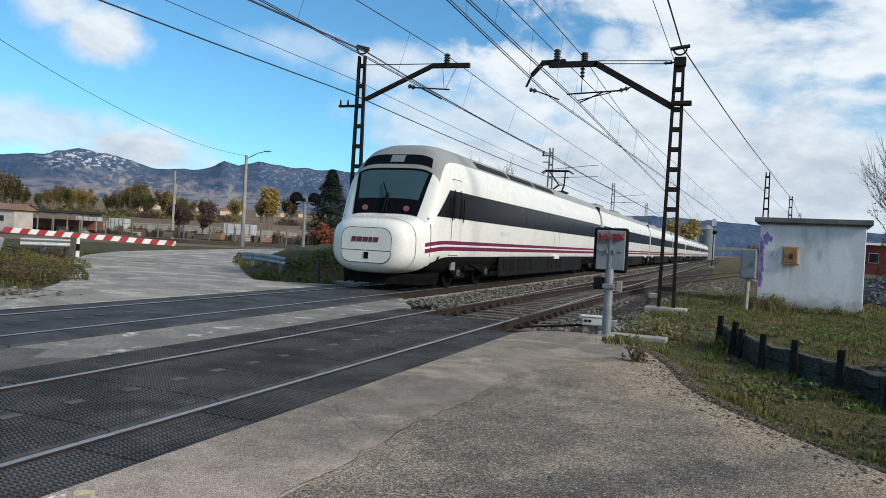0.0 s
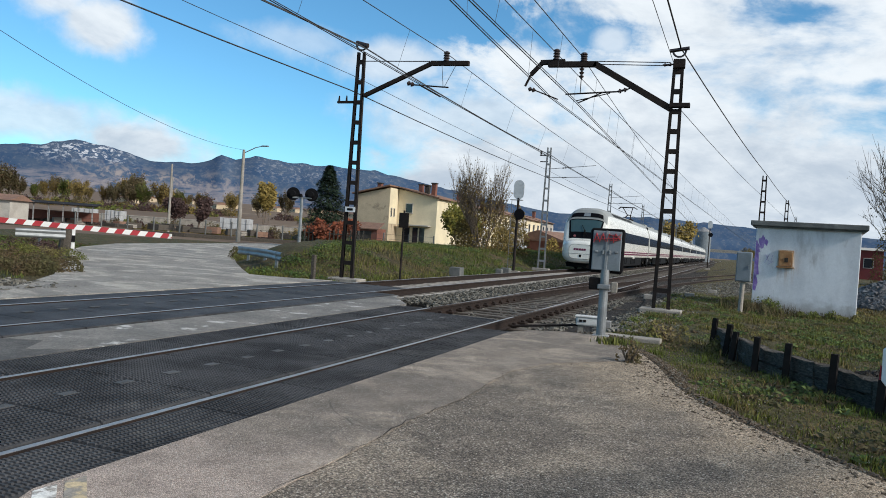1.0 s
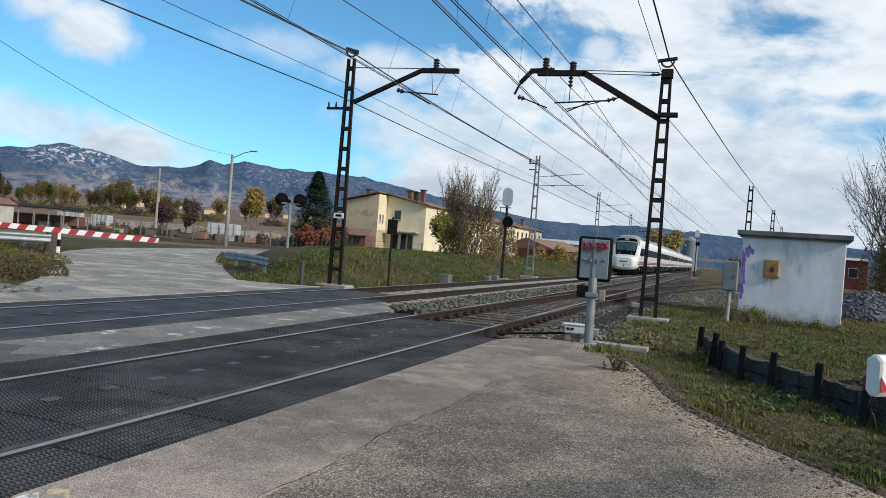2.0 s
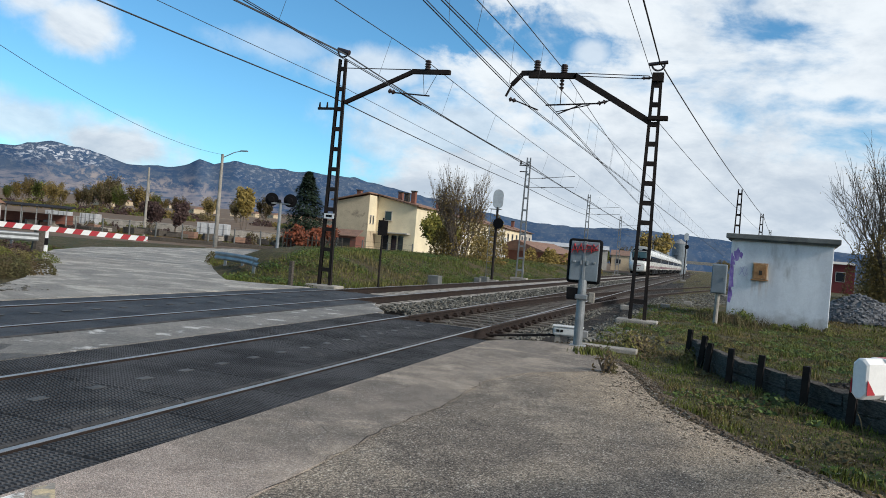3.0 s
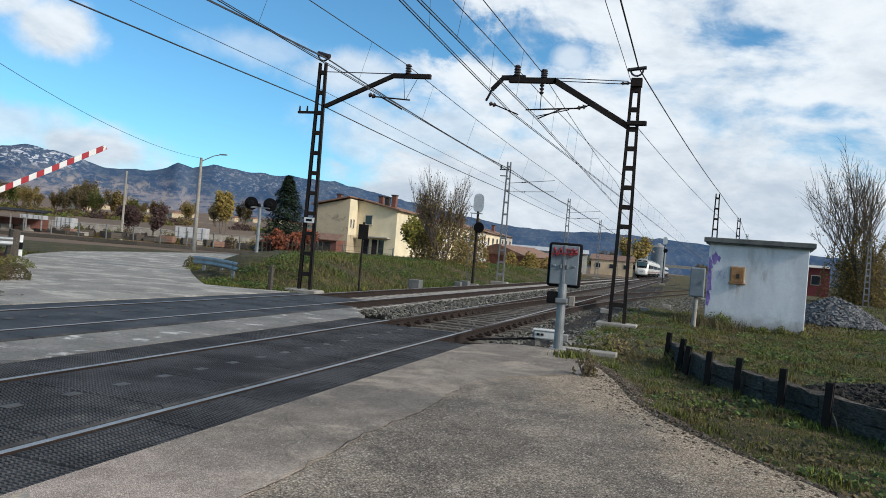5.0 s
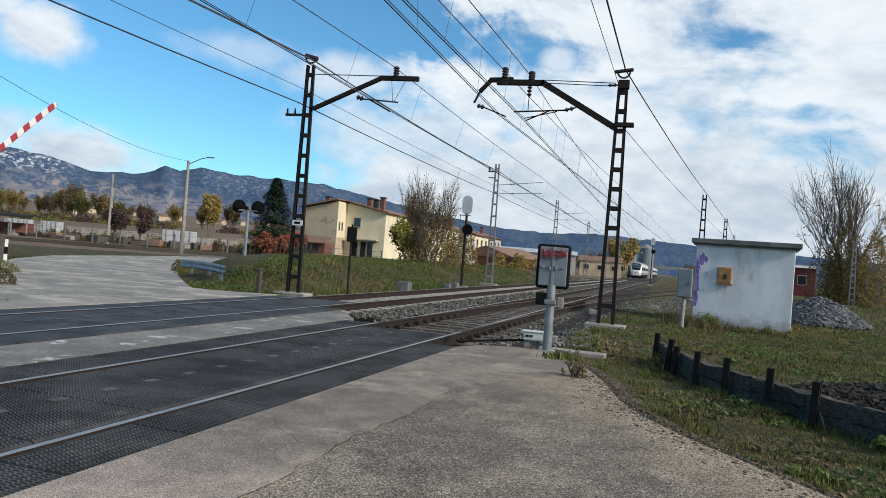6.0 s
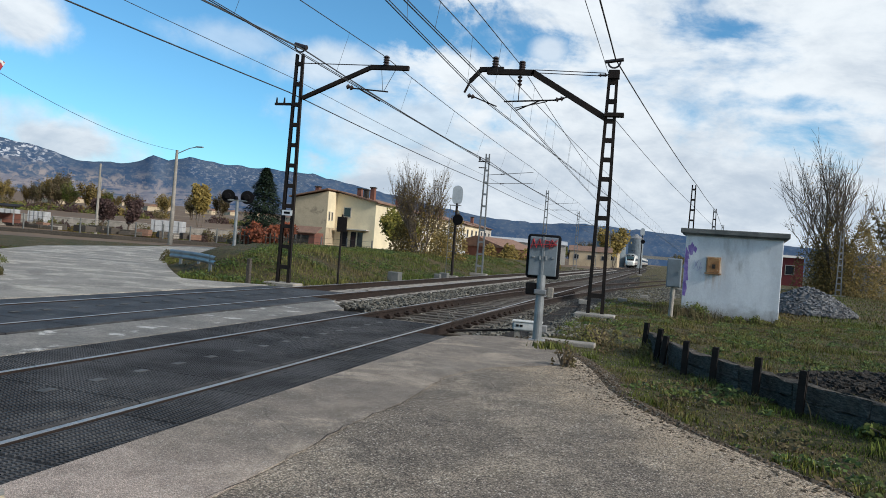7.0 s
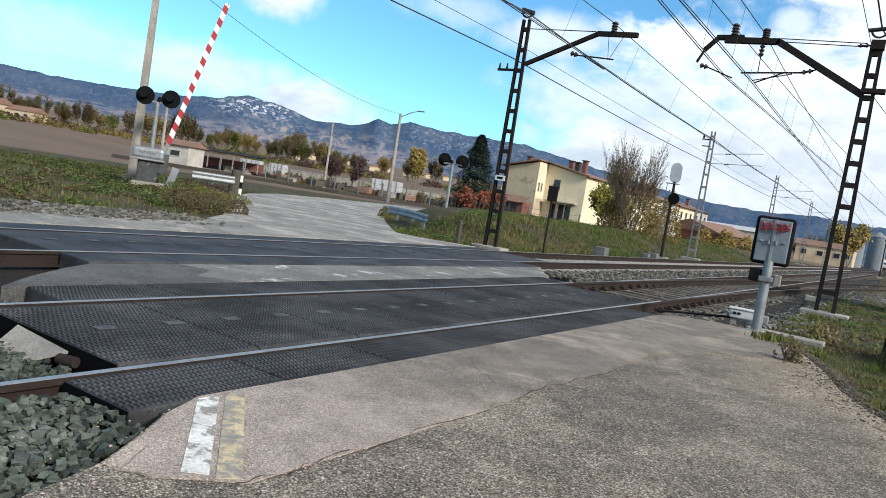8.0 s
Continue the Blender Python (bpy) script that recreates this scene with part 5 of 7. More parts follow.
def boom_mesh(parent, length, h, d, period=0.52, start=0.55, tip=0.10, first=0):
    boom = part("boom", boxed((0.3, 0, 0), (0.9, d * 0.8, h * 0.8), bevel=0.01), "steel_grey", parent, "red and white striped barrier boom")
    x, k, sh = start, first, h * 0.55
    end = length - tip
    while x < end - 1e-6:
        e = min(end, x + period / 2)
        bm = bmesh.new()
        last = e >= end - 1e-6
        b = 0 if last else sh
        prof = [(x, -h / 2), (e, -h / 2), (e + (b if not last else 0), h / 2), (x + sh, h / 2)]
        v0 = [bm.verts.new((px, -d / 2, pz)) for px, pz in prof]
        v1 = [bm.verts.new((px, d / 2, pz)) for px, pz in prof]
        bm.faces.new(v0)
        bm.faces.new(v1[::-1])
        for i in range(4):
            j = (i + 1) % 4
            bm.faces.new((v0[i], v1[i], v1[j], v0[j]))
        bmesh.ops.recalc_face_normals(bm, faces=bm.faces)
        part("stripe", bm, "barrier_red" if k % 2 == 0 else "barrier_white", boom)
        x, k = e, k + 1
    # closed tube end with cut corners
    bm = bmesh.new()
    rings = []
    for x, c, q in ((end, 0.020, 0.0), (length - 0.008, 0.020, 0.0), (length, 0.018, 0.007)):
        w, t_ = d / 2 - q, h / 2 - q
        rings.append([bm.verts.new((x, yy, zz)) for yy, zz in ((w, t_ - c), (w - c, t_), (c - w, t_), (-w, t_ - c), (-w, c - t_), (c - w, -t_), (w - c, -t_), (w, c - t_))])
    for a, b in zip(rings, rings[1:]):
        for i in range(8):
            bm.faces.new((a[i], a[(i + 1) % 8], b[(i + 1) % 8], b[i]))
    bm.faces.new(rings[-1])
    bmesh.ops.recalc_face_normals(bm, faces=bm.faces)
    part("end_cap", bm, "barrier_white", boom, "closed white boom end with cut corners")
    for s in (-1, 1):
        bm = bmesh.new()
        ring = [(length - 0.001, 0.0), (length - 0.001, 0.021 - h / 2), (length - 0.055, 0.021 - h / 2)]
        v0 = [bm.verts.new((px, s * d / 2, pz)) for px, pz in ring]
        v1 = [bm.verts.new((px, s * (d / 2 + 0.002), pz)) for px, pz in ring]
        bm.faces.new(v0)
        bm.faces.new(v1[::-1])
        for i in range(3):
            bm.faces.new((v0[i], v1[i], v1[(i + 1) % 3], v0[(i + 1) % 3]))
        bmesh.ops.recalc_face_normals(bm, faces=bm.faces)
        part("stripe", bm, "barrier_red", boom)
    return boom


def barrier(at, turn, length, h, label, d=0.11, **stripes):
    t = tagged(empty("level_crossing_barrier", at, turn), label, "barrier", group="crossing barriers")
    part("housing", boxed((-0.42, 0.0, 0.45), (0.72, 0.62, 0.95), bevel=0.05), "housing_dark", t, "dark grey stained drive housing")
    part("door", boxed((-0.42, -0.32, 0.45), (0.54, 0.03, 0.72), bevel=0.01), "housing_dark", t)
    lid = part("lid", boxed((-0.45, 0.0, 1.12), (1.12, 0.86, 0.46), bevel=0.13), "galvanised", t, "pale grey rounded lid with a dark scrawl")
    part("lid_rim", boxed((-0.45, 0.0, 0.90), (1.18, 0.92, 0.07), bevel=0.025), "steel_grey", lid)
    for k, (x0, z0, x1, z1) in enumerate(((-0.72, 1.18, -0.62, 1.10), (-0.62, 1.10, -0.56, 1.20), (-0.56, 1.20, -0.44, 1.12), (-0.40, 1.20, -0.34, 1.08), (-0.30, 1.16, -0.20, 1.10))):
        bm = bmesh.new()
        bar(bm, (x0, -0.432, z0), (x1, -0.432, z1), 0.035, 0.006)
        part("scrawl", bm, "black", lid)
    for sy in (-1, 1):
        part("bearing_plate", boxed((0.06, sy * 0.30, 0.82), (0.30, 0.035, 0.72), bevel=0.012), "housing_dark", t, "dark bearing plate of the boom")
    part("end_plate", boxed((0.36, -0.36, 0.46), (0.26, 0.05, 0.78), pose(0, 0, 0, 0, 14, 0), 0.012), "galvanised", t, "tilted pale steel plate")
    bm = bmesh.new()
    rod(bm, (0, -0.32, 1.02), (0, 0.32, 1.02), 0.1, n=14)
    part("pivot", bm, "steel_dark", t)
    part("plinth", boxed((-0.35, 0, 0.02), (1.1, 0.9, 0.16), bevel=0.02), "concrete", t)
    boom = boom_mesh(t, length, h, d, **stripes)
    for s in (-1, 1):
        part("counterweight_arm", boxed((-0.5, s * 0.24, 0), (1.1, 0.04, 0.16)), "steel_dark", boom)
    part("counterweight", boxed((-1.0, 0, -0.02), (0.4, 0.56, 0.34), bevel=0.03), "steel_dark", boom)
    boom.location = BOOM_AT
    return boom


far_boom = barrier((-23.5, 17.05, 0.0), 48.0, 6.16, 0.18, "striped crossing barrier with a grey drive box in the grass")
near_boom = barrier((4.61, 7.70, 0.005), 228.0, 6.0, 0.160, "striped crossing barrier on the grass verge by the road", d=0.064, period=0.27, start=0.64, tip=0.12, first=1)


def crossing_lights(x, y, turn, h, label):
    t = tagged(empty("crossing_lights", (x, y, 0), turn), label, "warning lights", group="crossing lights")
    part("post", rod(bmesh.new(), (0, 0, -0.1), (0, 0, h), 0.085, 0.075, 12), "galvanised", t, "grey steel post")
    part("crossarm", boxed((0, 0, h), (0.95, 0.08, 0.08), bevel=0.015), "galvanised", t)
    for s in (-1, 1):
        bm = bmesh.new()
        rod(bm, (s * 0.46, -0.05, h + 0.18), (s * 0.46, 0.0, h + 0.18), 0.33, n=28)
        disc = part("backboard", bm, "black", t, "round black backboard")
        bm = bmesh.new()
        rod(bm, (s * 0.46, 0.0, h + 0.18), (s * 0.46, 0.22, h + 0.18), 0.16, 0.13, 16)
        rod(bm, (s * 0.46, -0.05, h + 0.18), (s * 0.46, -0.26, h + 0.22), 0.13, 0.14, 16)
        part("lamp_hood", bm, "black", disc)
    part("bell", rod(bmesh.new(), (0.06, 0, h + 0.04), (0.06, 0, h + 0.2), 0.1, 0.06, 12), "black", t)
    return t


crossing_lights(-23.95, 16.9, 38, 3.02, "pair of black crossing lights on a grey post")
crossing_lights(-20.1, 31.4, 200, 2.95, "pair of black crossing lights on a grey post by the road")

# ---- trackside things ----
HUT = Matrix.Translation((0.72, 25.25, -0.2)) @ pose(0, 0, 0, 0, 0, -6)


def hut():
    t = tagged(empty("relay_hut"), "small white rendered trackside hut with a flat concrete roof", "hut")
    t.matrix_basis = HUT
    w, d, h = 2.92, 2.5, 2.72
    part("wall", boxed((w / 2, d / 2, h / 2), (w, d, h), bevel=0.02), "hut_wall", t, "white rendered wall with grey stains")
    bm = boxed((w / 2, d / 2, h + 0.07), (w + 0.34, d + 0.34, 0.16), bevel=0.02)
    part("roof", bm, "hut_roof", t, "weathered grey concrete roof slab")
    part("drip_edge", boxed((w / 2, d / 2, h - 0.03), (w + 0.2, d + 0.2, 0.06)), "hut_roof", t)
    box_ = part("meter_box", boxed((0.90, -0.03, 1.72), (0.39, 0.1, 0.48), bevel=0.015), "hut_rust", t, "rusty ochre metal box")
    part("box_frame", boxed((0.90, -0.035, 1.45), (0.50, 0.13, 0.035)), "hut_rust", box_)
    part("box_hole", boxed((0.92, -0.085, 1.68), (0.10, 0.01, 0.14), bevel=0.004), "dark_soil", box_)
    part("box_rim", boxed((0.90, -0.02, 1.72), (0.45, 0.06, 0.54), bevel=0.01), "hut_rim", t, "pale rusty frame round the box")
    rnd = random.Random(3)
    # scrawled paint on the corner of the wall
    for x, z, s in ((0.06, 1.45, 0.30), (0.18, 2.22, 0.10), (0.30, 2.2, 0.06), (0.05, 2.0, 0.12), (0.05, 0.9, 0.16)):
        pts = [(x + min(s, 0.11) * math.cos(a) * rnd.uniform(0.4, 1.2), z + 2.2 * s * math.sin(a) * rnd.uniform(0.5, 1.1)) for a in np.linspace(0, 5.7, 14)]
        bm = bmesh.new()
        bm.faces.new([bm.verts.new((max(0.012, px), -0.004, pz)) for px, pz in pts])
        part("paint_scrawl", bm, "graffiti", t, "faded purple paint scrawl")
    for a, b in (((0.30, 1.55), (0.44, 1.85)), ((0.44, 1.58), (0.32, 1.82)), ((0.48, 1.6), (0.52, 1.8)), ((0.40, 1.5), (0.55, 1.62))):
        bm = bmesh.new()
        bar(bm, (a[0], -0.003, a[1]), (b[0], -0.003, b[1]), 0.025, 0.006)
        part("paint_scrawl", bm, "graffiti", t)
    bm = bmesh.new()
    pts = [(-0.003, 0.1 + 0.35 * (1 + math.cos(a)) * rnd.uniform(0.6, 1), 1.3 + 1.0 * math.sin(a) * rnd.uniform(0.7, 1)) for a in np.linspace(0, 5.9, 12)]
    bm.faces.new([bm.verts.new(p) for p in pts])
    part("paint_scrawl", bm, "graffiti", t)
    return t


hut()


def sign_back():
    t = tagged(empty("signal_box_on_post", (-1.87, 12.02, 0), 4), "grey twin-door signal box with red scrawl on a steel post", "signal box")
    part("post", rod(bmesh.new(), (0, 0, -0.1), (0.0, 0, 1.08), 0.075, 0.07, 16), "galvanised", t, "galvanised steel post")
    case = part("case", boxed((0, 0.06, 1.385), (0.55, 0.14, 0.73), bevel=0.05), "black", t, "black rounded case")
    for s in (-1, 1):
        door = part("door", boxed((s * 0.117, -0.022, 1.385), (0.222, 0.03, 0.64), bevel=0.012), "cabinet", case, "blue-grey metal door")
        part("latch", boxed((s * 0.05, -0.05, 1.36), (0.03, 0.03, 0.07), bevel=0.006), "galvanised", door)
        part("hinge", boxed((s * 0.16, -0.045, 1.37), (0.05, 0.02, 0.03), bevel=0.005), "galvanised", door)
    part("mullion", boxed((0, -0.035, 1.385), (0.05, 0.03, 0.65), bevel=0.008), "galvanised", case)
    for pts in (((-0.21, 1.52), (-0.17, 1.66), (-0.12, 1.53), (-0.07, 1.66), (-0.03, 1.55)), ((0.0, 1.54), (0.03, 1.65), (0.09, 1.64), (0.10, 1.57), (0.05, 1.55)), ((0.10, 1.53), (0.13, 1.66), (0.2, 1.58), (0.13, 1.56), (0.21, 1.66)),
                ((-0.21, 1.56), (0.2, 1.6))):
        for a, b in zip(pts, pts[1:]):
            bm = bmesh.new()
            bar(bm, (a[0], -0.053, a[1]), (b[0], -0.053, b[1]), 0.056, 0.006)
            part("red_scrawl", bm, "red_paint", case, "smeared red spray paint")
    part("clamp", boxed((0.0, 0.0, 0.80), (0.2, 0.2, 0.08), bevel=0.015), "galvanised", t)
    part("junction_box", boxed((0.16, 0.02, 0.80), (0.10, 0.12, 0.17), bevel=0.015), "concrete", t, "small pale junction box")
    part("junction_box", boxed((-0.16, 0.05, 0.84), (0.18, 0.1, 0.2), bevel=0.02), "steel_dark", t)
    part("foot_plate", boxed((0, 0, 0.0), (0.26, 0.26, 0.03), bevel=0.008), "steel_grey", t)


sign_back()

t = tagged(empty("point_motor", (-2.20, 12.95, 0.10), 6), "small chipped white point motor on legs beside the track", "point motor")
part("housing", boxed((0, 0, 0.02), (0.50, 0.24, 0.15), bevel=0.025), "motor_white", t, "chipped white metal housing")
part("cover", boxed((0, 0, 0.105), (0.54, 0.27, 0.025), bevel=0.008), "motor_white", t)
for x in (-0.17, -0.10):
    part("slot_mark", boxed((x, -0.125, 0.03), (0.05, 0.01, 0.04)), "steel_dark", t)
part("end_box", boxed((0.30, 0, 0.0), (0.10, 0.20, 0.12), bevel=0.015), "steel_grey", t)
for x in (-0.17, 0.17):
    part("leg", boxed((x, -0.02, -0.17), (0.09, 0.13, 0.28)), "concrete", t)
part("rodding", rod(bmesh.new(), (-0.2, 0.0, -0.06), (-1.4, 0.05, -0.2), 0.02), "steel_dark", t)
tagged(finish("concrete_slab", boxed((-1.55, 12.72, -0.09), (1.15, 0.34, 0.12), Matrix(), 0.02), "concrete"), "weathered concrete slab beside the post", "slab")

t = tagged(empty("post_cabinet", (0.36, 22.3, -0.1), -4), "grey steel cabinet on a pale post beside the hut", "cabinet")
part("post", rod(bmesh.new(), (0, 0, -0.1), (0.02, 0, 0.95), 0.065, 0.06, 12), "concrete", t, "pale concrete post")
c = part("case", boxed((0.02, 0, 1.3), (0.40, 0.26, 0.84), bevel=0.03), "cabinet", t, "light blue-grey case")
part("door", boxed((0.02, -0.135, 1.3), (0.36, 0.02, 0.78), bevel=0.006), "cabinet", c)
part("handle", boxed((0.15, -0.155, 1.3), (0.02, 0.03, 0.1)), "galvanised", c)

# retaining wall of old sleepers and rail posts
WALL = [(-0.10, 13.1), (0.18, 11.9), (0.50, 10.85), (1.08, 9.70), (1.55, 8.85), (2.10, 8.0), (2.85, 7.1), (3.7, 6.2)]
t = tagged(empty("sleeper_retaining_wall"), "low wall of rotten black sleepers held by rusty posts", "retaining wall")
rnd = random.Random(11)
for (x0, y0), (x1, y1) in zip(WALL, WALL[1:]):
    a, l = math.degrees(math.atan2(y1 - y0, x1 - x0)), math.hypot(x1 - x0, y1 - y0)
    m = pose((x0 + x1) / 2, (y0 + y1) / 2, 0, 0, 0, a)
    for k, (z, hh) in enumerate(((0.02, 0.17), (0.195, 0.17))):
        bm = boxed((0, 0, 0), (l + 0.02, 0.15, hh), bevel=0.018)
        bmesh.ops.subdivide_edges(bm, edges=[e for e in bm.edges if e.calc_length() > 0.4], cuts=6)
        for v in bm.verts:
            v.co += Vector((0, rnd.uniform(-0.02, 0.02), rnd.uniform(-0.022, 0.014)))
        p = part("timber", bm, "old_timber", t)
        p.matrix_basis = m @ pose(0, 0, z - 0.05, rnd.uniform(-3, 3), rnd.uniform(-0.6, 0.6), 0)
for x, y, hh in ((-0.08, 13.0, 0.40), (0.13, 12.1, 0.40), (0.22, 11.6, 0.34), (0.50, 10.72, 0.38), (0.83, 10.1, 0.40), (1.24, 9.25, 0.42), (1.60, 8.6, 0.40), (2.32, 7.55, 0.40), (3.0, 6.85, 0.4)):
    bm = bmesh.new()
    box(bm, (0, 0, hh / 2 - 0.2), (0.075, 0.02, hh + 0.4))
    box(bm, (0, 0.035, hh / 2 - 0.2), (0.02, 0.06, hh + 0.4))
    box(bm, (0, 0.07, hh / 2 - 0.2), (0.06, 0.022, hh + 0.4))
    p = part("post", bm, "post_rust", t, "rusty rail post")
    p.matrix_basis = pose(x - 0.10, y - 0.12, 0, rnd.uniform(-4, 4), rnd.uniform(1, 7), -24 + rnd.uniform(-8, 8))

# signals
def signal(x, y, h, label, z0=-0.1):
    t = tagged(empty("railway_signal", (x, y, 0)), label, "signal", group="railway signals")
    part("post", rod(bmesh.new(), (0, 0, z0), (0, 0, h - 0.9), 0.07, 0.06, 10), "steel_dark", t, "dark steel post")
    bm = cap_rect(0.27, h - 0.97, h, -0.03, 0.03, 0.265)
    head = part("backplate", bm, "sign_pale", t, "oval pale grey backplate")
    for z in (h - 0.72, h - 0.26, h - 0.49):
        part("lamp_case", rod(bmesh.new(), (0, 0.0, z), (0, 0.14, z), 0.12, 0.10, 12), "steel_grey", head)
    part("round_plate", rod(bmesh.new(), (0.12, -0.1, h - 1.72), (0.12, -0.06, h - 1.72), 0.27, n=20), "black", t, "round black plate")
    bm = bmesh.new()
    for s in (-0.16, 0.16):
        rod(bm, (s - 0.2, 0.1, 0), (s - 0.2, 0.1, h - 1.0), 0.015, n=6)
    part("ladder_rail", bm, "steel_grey", t)
    for k in range(9):
        part("rung", rod(bmesh.new(), (-0.36, 0.1, 0.3 + k * 0.32), (-0.04, 0.1, 0.3 + k * 0.32), 0.012, n=6), "steel_grey", t)
    bm = boxed((-0.1, 0.05, h - 1.0), (0.6, 0.3, 0.03))
    part("platform", bm, "steel_grey", t)
    part("footing", boxed((0, 0, -0.1), (0.6, 0.5, 0.3), bevel=0.02), "concrete", t)


signal(-10.05, 35.4, 4.6, "grey railway signal with an oval head and round plate")
signal(-2.55, 96, 5.9, "distant grey railway signal between the tracks")
t = tagged(empty("sign_post", (-10.2, 22.2, 0)), "dark square sign on a thin steel post", "sign")
part("post", rod(bmesh.new(), (0, 0, -0.2), (0, 0, 2.25), 0.035, n=8), "steel_dark", t)
part("panel", boxed((0.02, -0.04, 1.92), (0.36, 0.02, 0.5), bevel=0.008), "steel_dark", t, "dark back of a square sign")
for x, y, s in ((-10.9, 29.5, 0.5), (-10.3, 33.8, 0.3), (-10.2, 34.6, 0.42)):
    t = tagged(finish("track_box", boxed((x, y, 0.02), (s, s, s * 0.8), bevel=0.03), "hut_roof"), "weathered concrete equipment box beside the track", "equipment box")
for x, y in ((-1.3, 28.5), (-0.6, 33.0), (-2.4, 25.0)):
    tagged(finish("track_box", boxed((x, y, -0.05), (0.34, 0.24, 0.16), bevel=0.02), "concrete"), "small pale equipment box beside the siding", "equipment box")
tagged(finish("marker_stub", boxed((-11.6, 19.0, 0.25), (0.12, 0.12, 0.8), bevel=0.02), "old_timber"), "short dark wooden marker stub", "marker post")

# street lamp and poles
t = tagged(empty("street_lamp", (-38.8, 51.2, 0)), "concrete street lamp with a single bent arm", "street lamp")
part("pole", rod(bmesh.new(), (0, 0, -0.2), (0, 0, 7.75), 0.19, 0.11, 12), "concrete", t, "pale concrete pole")
bm = bmesh.new()
rod(bm, (0, 0, 7.45), (1.1, 0.1, 7.95), 0.04)
rod(bm, (1.1, 0.1, 7.95), (1.9, 0.15, 8.12), 0.035)
part("arm", bm, "steel_grey", t)
part("lamp_head", boxed((2.0, 0.16, 8.1), (0.65, 0.22, 0.1), pose(0, 0, 0), 0.03), "steel_grey", t)
t = tagged(empty("utility_pole", (-25.9, 17.55, 0), 0), "tall weathered pale concrete utility pole", "utility pole")
part("pole", rod(bmesh.new(), (0, 0, -0.2), (0.15, 0.0, 9.6), 0.22, 0.13, 4), "concrete", t)
for x, y, h in ((-62, 68.5, 6.5), (-110, 122, 9), (-58, 42, 4.6)):
    t = tagged(empty("utility_pole", (x, y, 0)), "distant pale concrete utility pole", "utility pole")
    part("pole", rod(bmesh.new(), (0, 0, -0.2), (0, 0, h + 1.5), 0.16, 0.1, 6), "concrete", t)
tagged(wire("telephone_wire", [(-25.8, 17.5, 8.5)] + [(-25.8 - 12.9 * u, 17.5 + 33.6 * u, 8.5 - 0.8 * u - 0.9 * 4 * u * (1 - u)) for u in np.linspace(0.05, 1, 18)], 0.012, "wire"), "thin dark telephone wire from pole to lamp", "cable")

# guard rails and small posts by the far road
def guard_rail(pts, label, z=0.42):
    t = tagged(empty("guard_rail"), label, "guard rail", group="guard rails")
    prof = [(0, -0.15), (0.04, -0.11), (0.04, -0.05), (0, -0.015), (0, 0.015), (0.04, 0.05), (0.04, 0.11), (0, 0.15)]
    bm = bmesh.new()
    rows = []
    for i, (x, y) in enumerate(pts):
        a, b = pts[max(0, i - 1)], pts[min(len(pts) - 1, i + 1)]
        d = Vector((b[0] - a[0], b[1] - a[1])).normalized()
        nrm = Vector((d.y, -d.x))
        rows.append([bm.verts.new((x + nrm.x * u, y + nrm.y * u, z + v)) for u, v in prof] + [bm.verts.new((x + nrm.x * (u - 0.012), y + nrm.y * (u - 0.012), z + v)) for u, v in prof[::-1]])
    for a, b in zip(rows, rows[1:]):
        for i in range(len(a)):
            bm.faces.new((a[i], a[(i + 1) % len(a)], b[(i + 1) % len(a)], b[i]))
    bmesh.ops.recalc_face_normals(bm, faces=bm.faces)
    part("beam", bm, "galvanised", t, "corrugated galvanised beam", True)
    for x, y in pts[1::2]:
        part("post", boxed((x - 0.05, y + 0.06, z / 2 - 0.1), (0.1, 0.06, z + 0.5)), "galvanised", t)


guard_rail([(-17.6, 23.3), (-16.9, 23.0), (-16.2, 22.6), (-15.5, 22.1), (-14.8, 21.5), (-14.2, 20.9), (-13.7, 20.4)], "bent galvanised guard rail in the verge beside the road")
guard_rail([(-22.4, 17.6), (-22.0, 18.2), (-21.6, 18.9)], "short stub of galvanised guard rail by the barrier", 0.62)
t = tagged(empty("marker_post", (-24.3, 21.6, 0)), "white and black striped marker post on the verge", "marker post")
for k, mt in enumerate(("white_paint", "black", "white_paint")):
    part("band", rod(bmesh.new(), (0, 0, 0.0 + k * 0.28 - 0.05), (0, 0, 0.23 + k * 0.28), 0.09, n=10), mt, t)
for x, y in ((-23.6, 20.6), (-23.1, 20.2)):
    t = tagged(finish("timber_stub", rod(bmesh.new(), (x, y, -0.1), (x + 0.1, y, 1.0), 0.2, 0.17, 9), "old_timber"), "stubby weathered timber post by the barrier", "post")
bm = bmesh.new()
top = [bm.verts.new(v) for v in ((-4.94, 2.625, -0.01), (-4.30, 2.605, -0.03), (-4.55, 2.42, -0.15), (-4.86, 2.40, -0.15))]
low = [bm.verts.new(v.co + Vector((0, 0.0, -0.014))) for v in top]
bm.faces.new(top)
bm.faces.new(low[::-1])
for k in range(4):
    bm.faces.new((top[k], low[k], low[(k + 1) % 4], top[(k + 1) % 4]))
bmesh.ops.recalc_face_normals(bm, faces=bm.faces)
t = tagged(empty("steel_plate"), "pale steel ramp plate leaning on the rubber panel between the rails", "plate")
part("sheet", bm, "concrete", t)
bm = bmesh.new()
rod(bm, (-4.33, 2.57, -0.08), (-4.20, 2.60, -0.075), 0.035, n=14)
rod(bm, (-4.336, 2.568, -0.08), (-4.30, 2.577, -0.08), 0.02, n=10)
part("clamp_roll", bm, "steel_dark", t, "dark rolled clamp end")

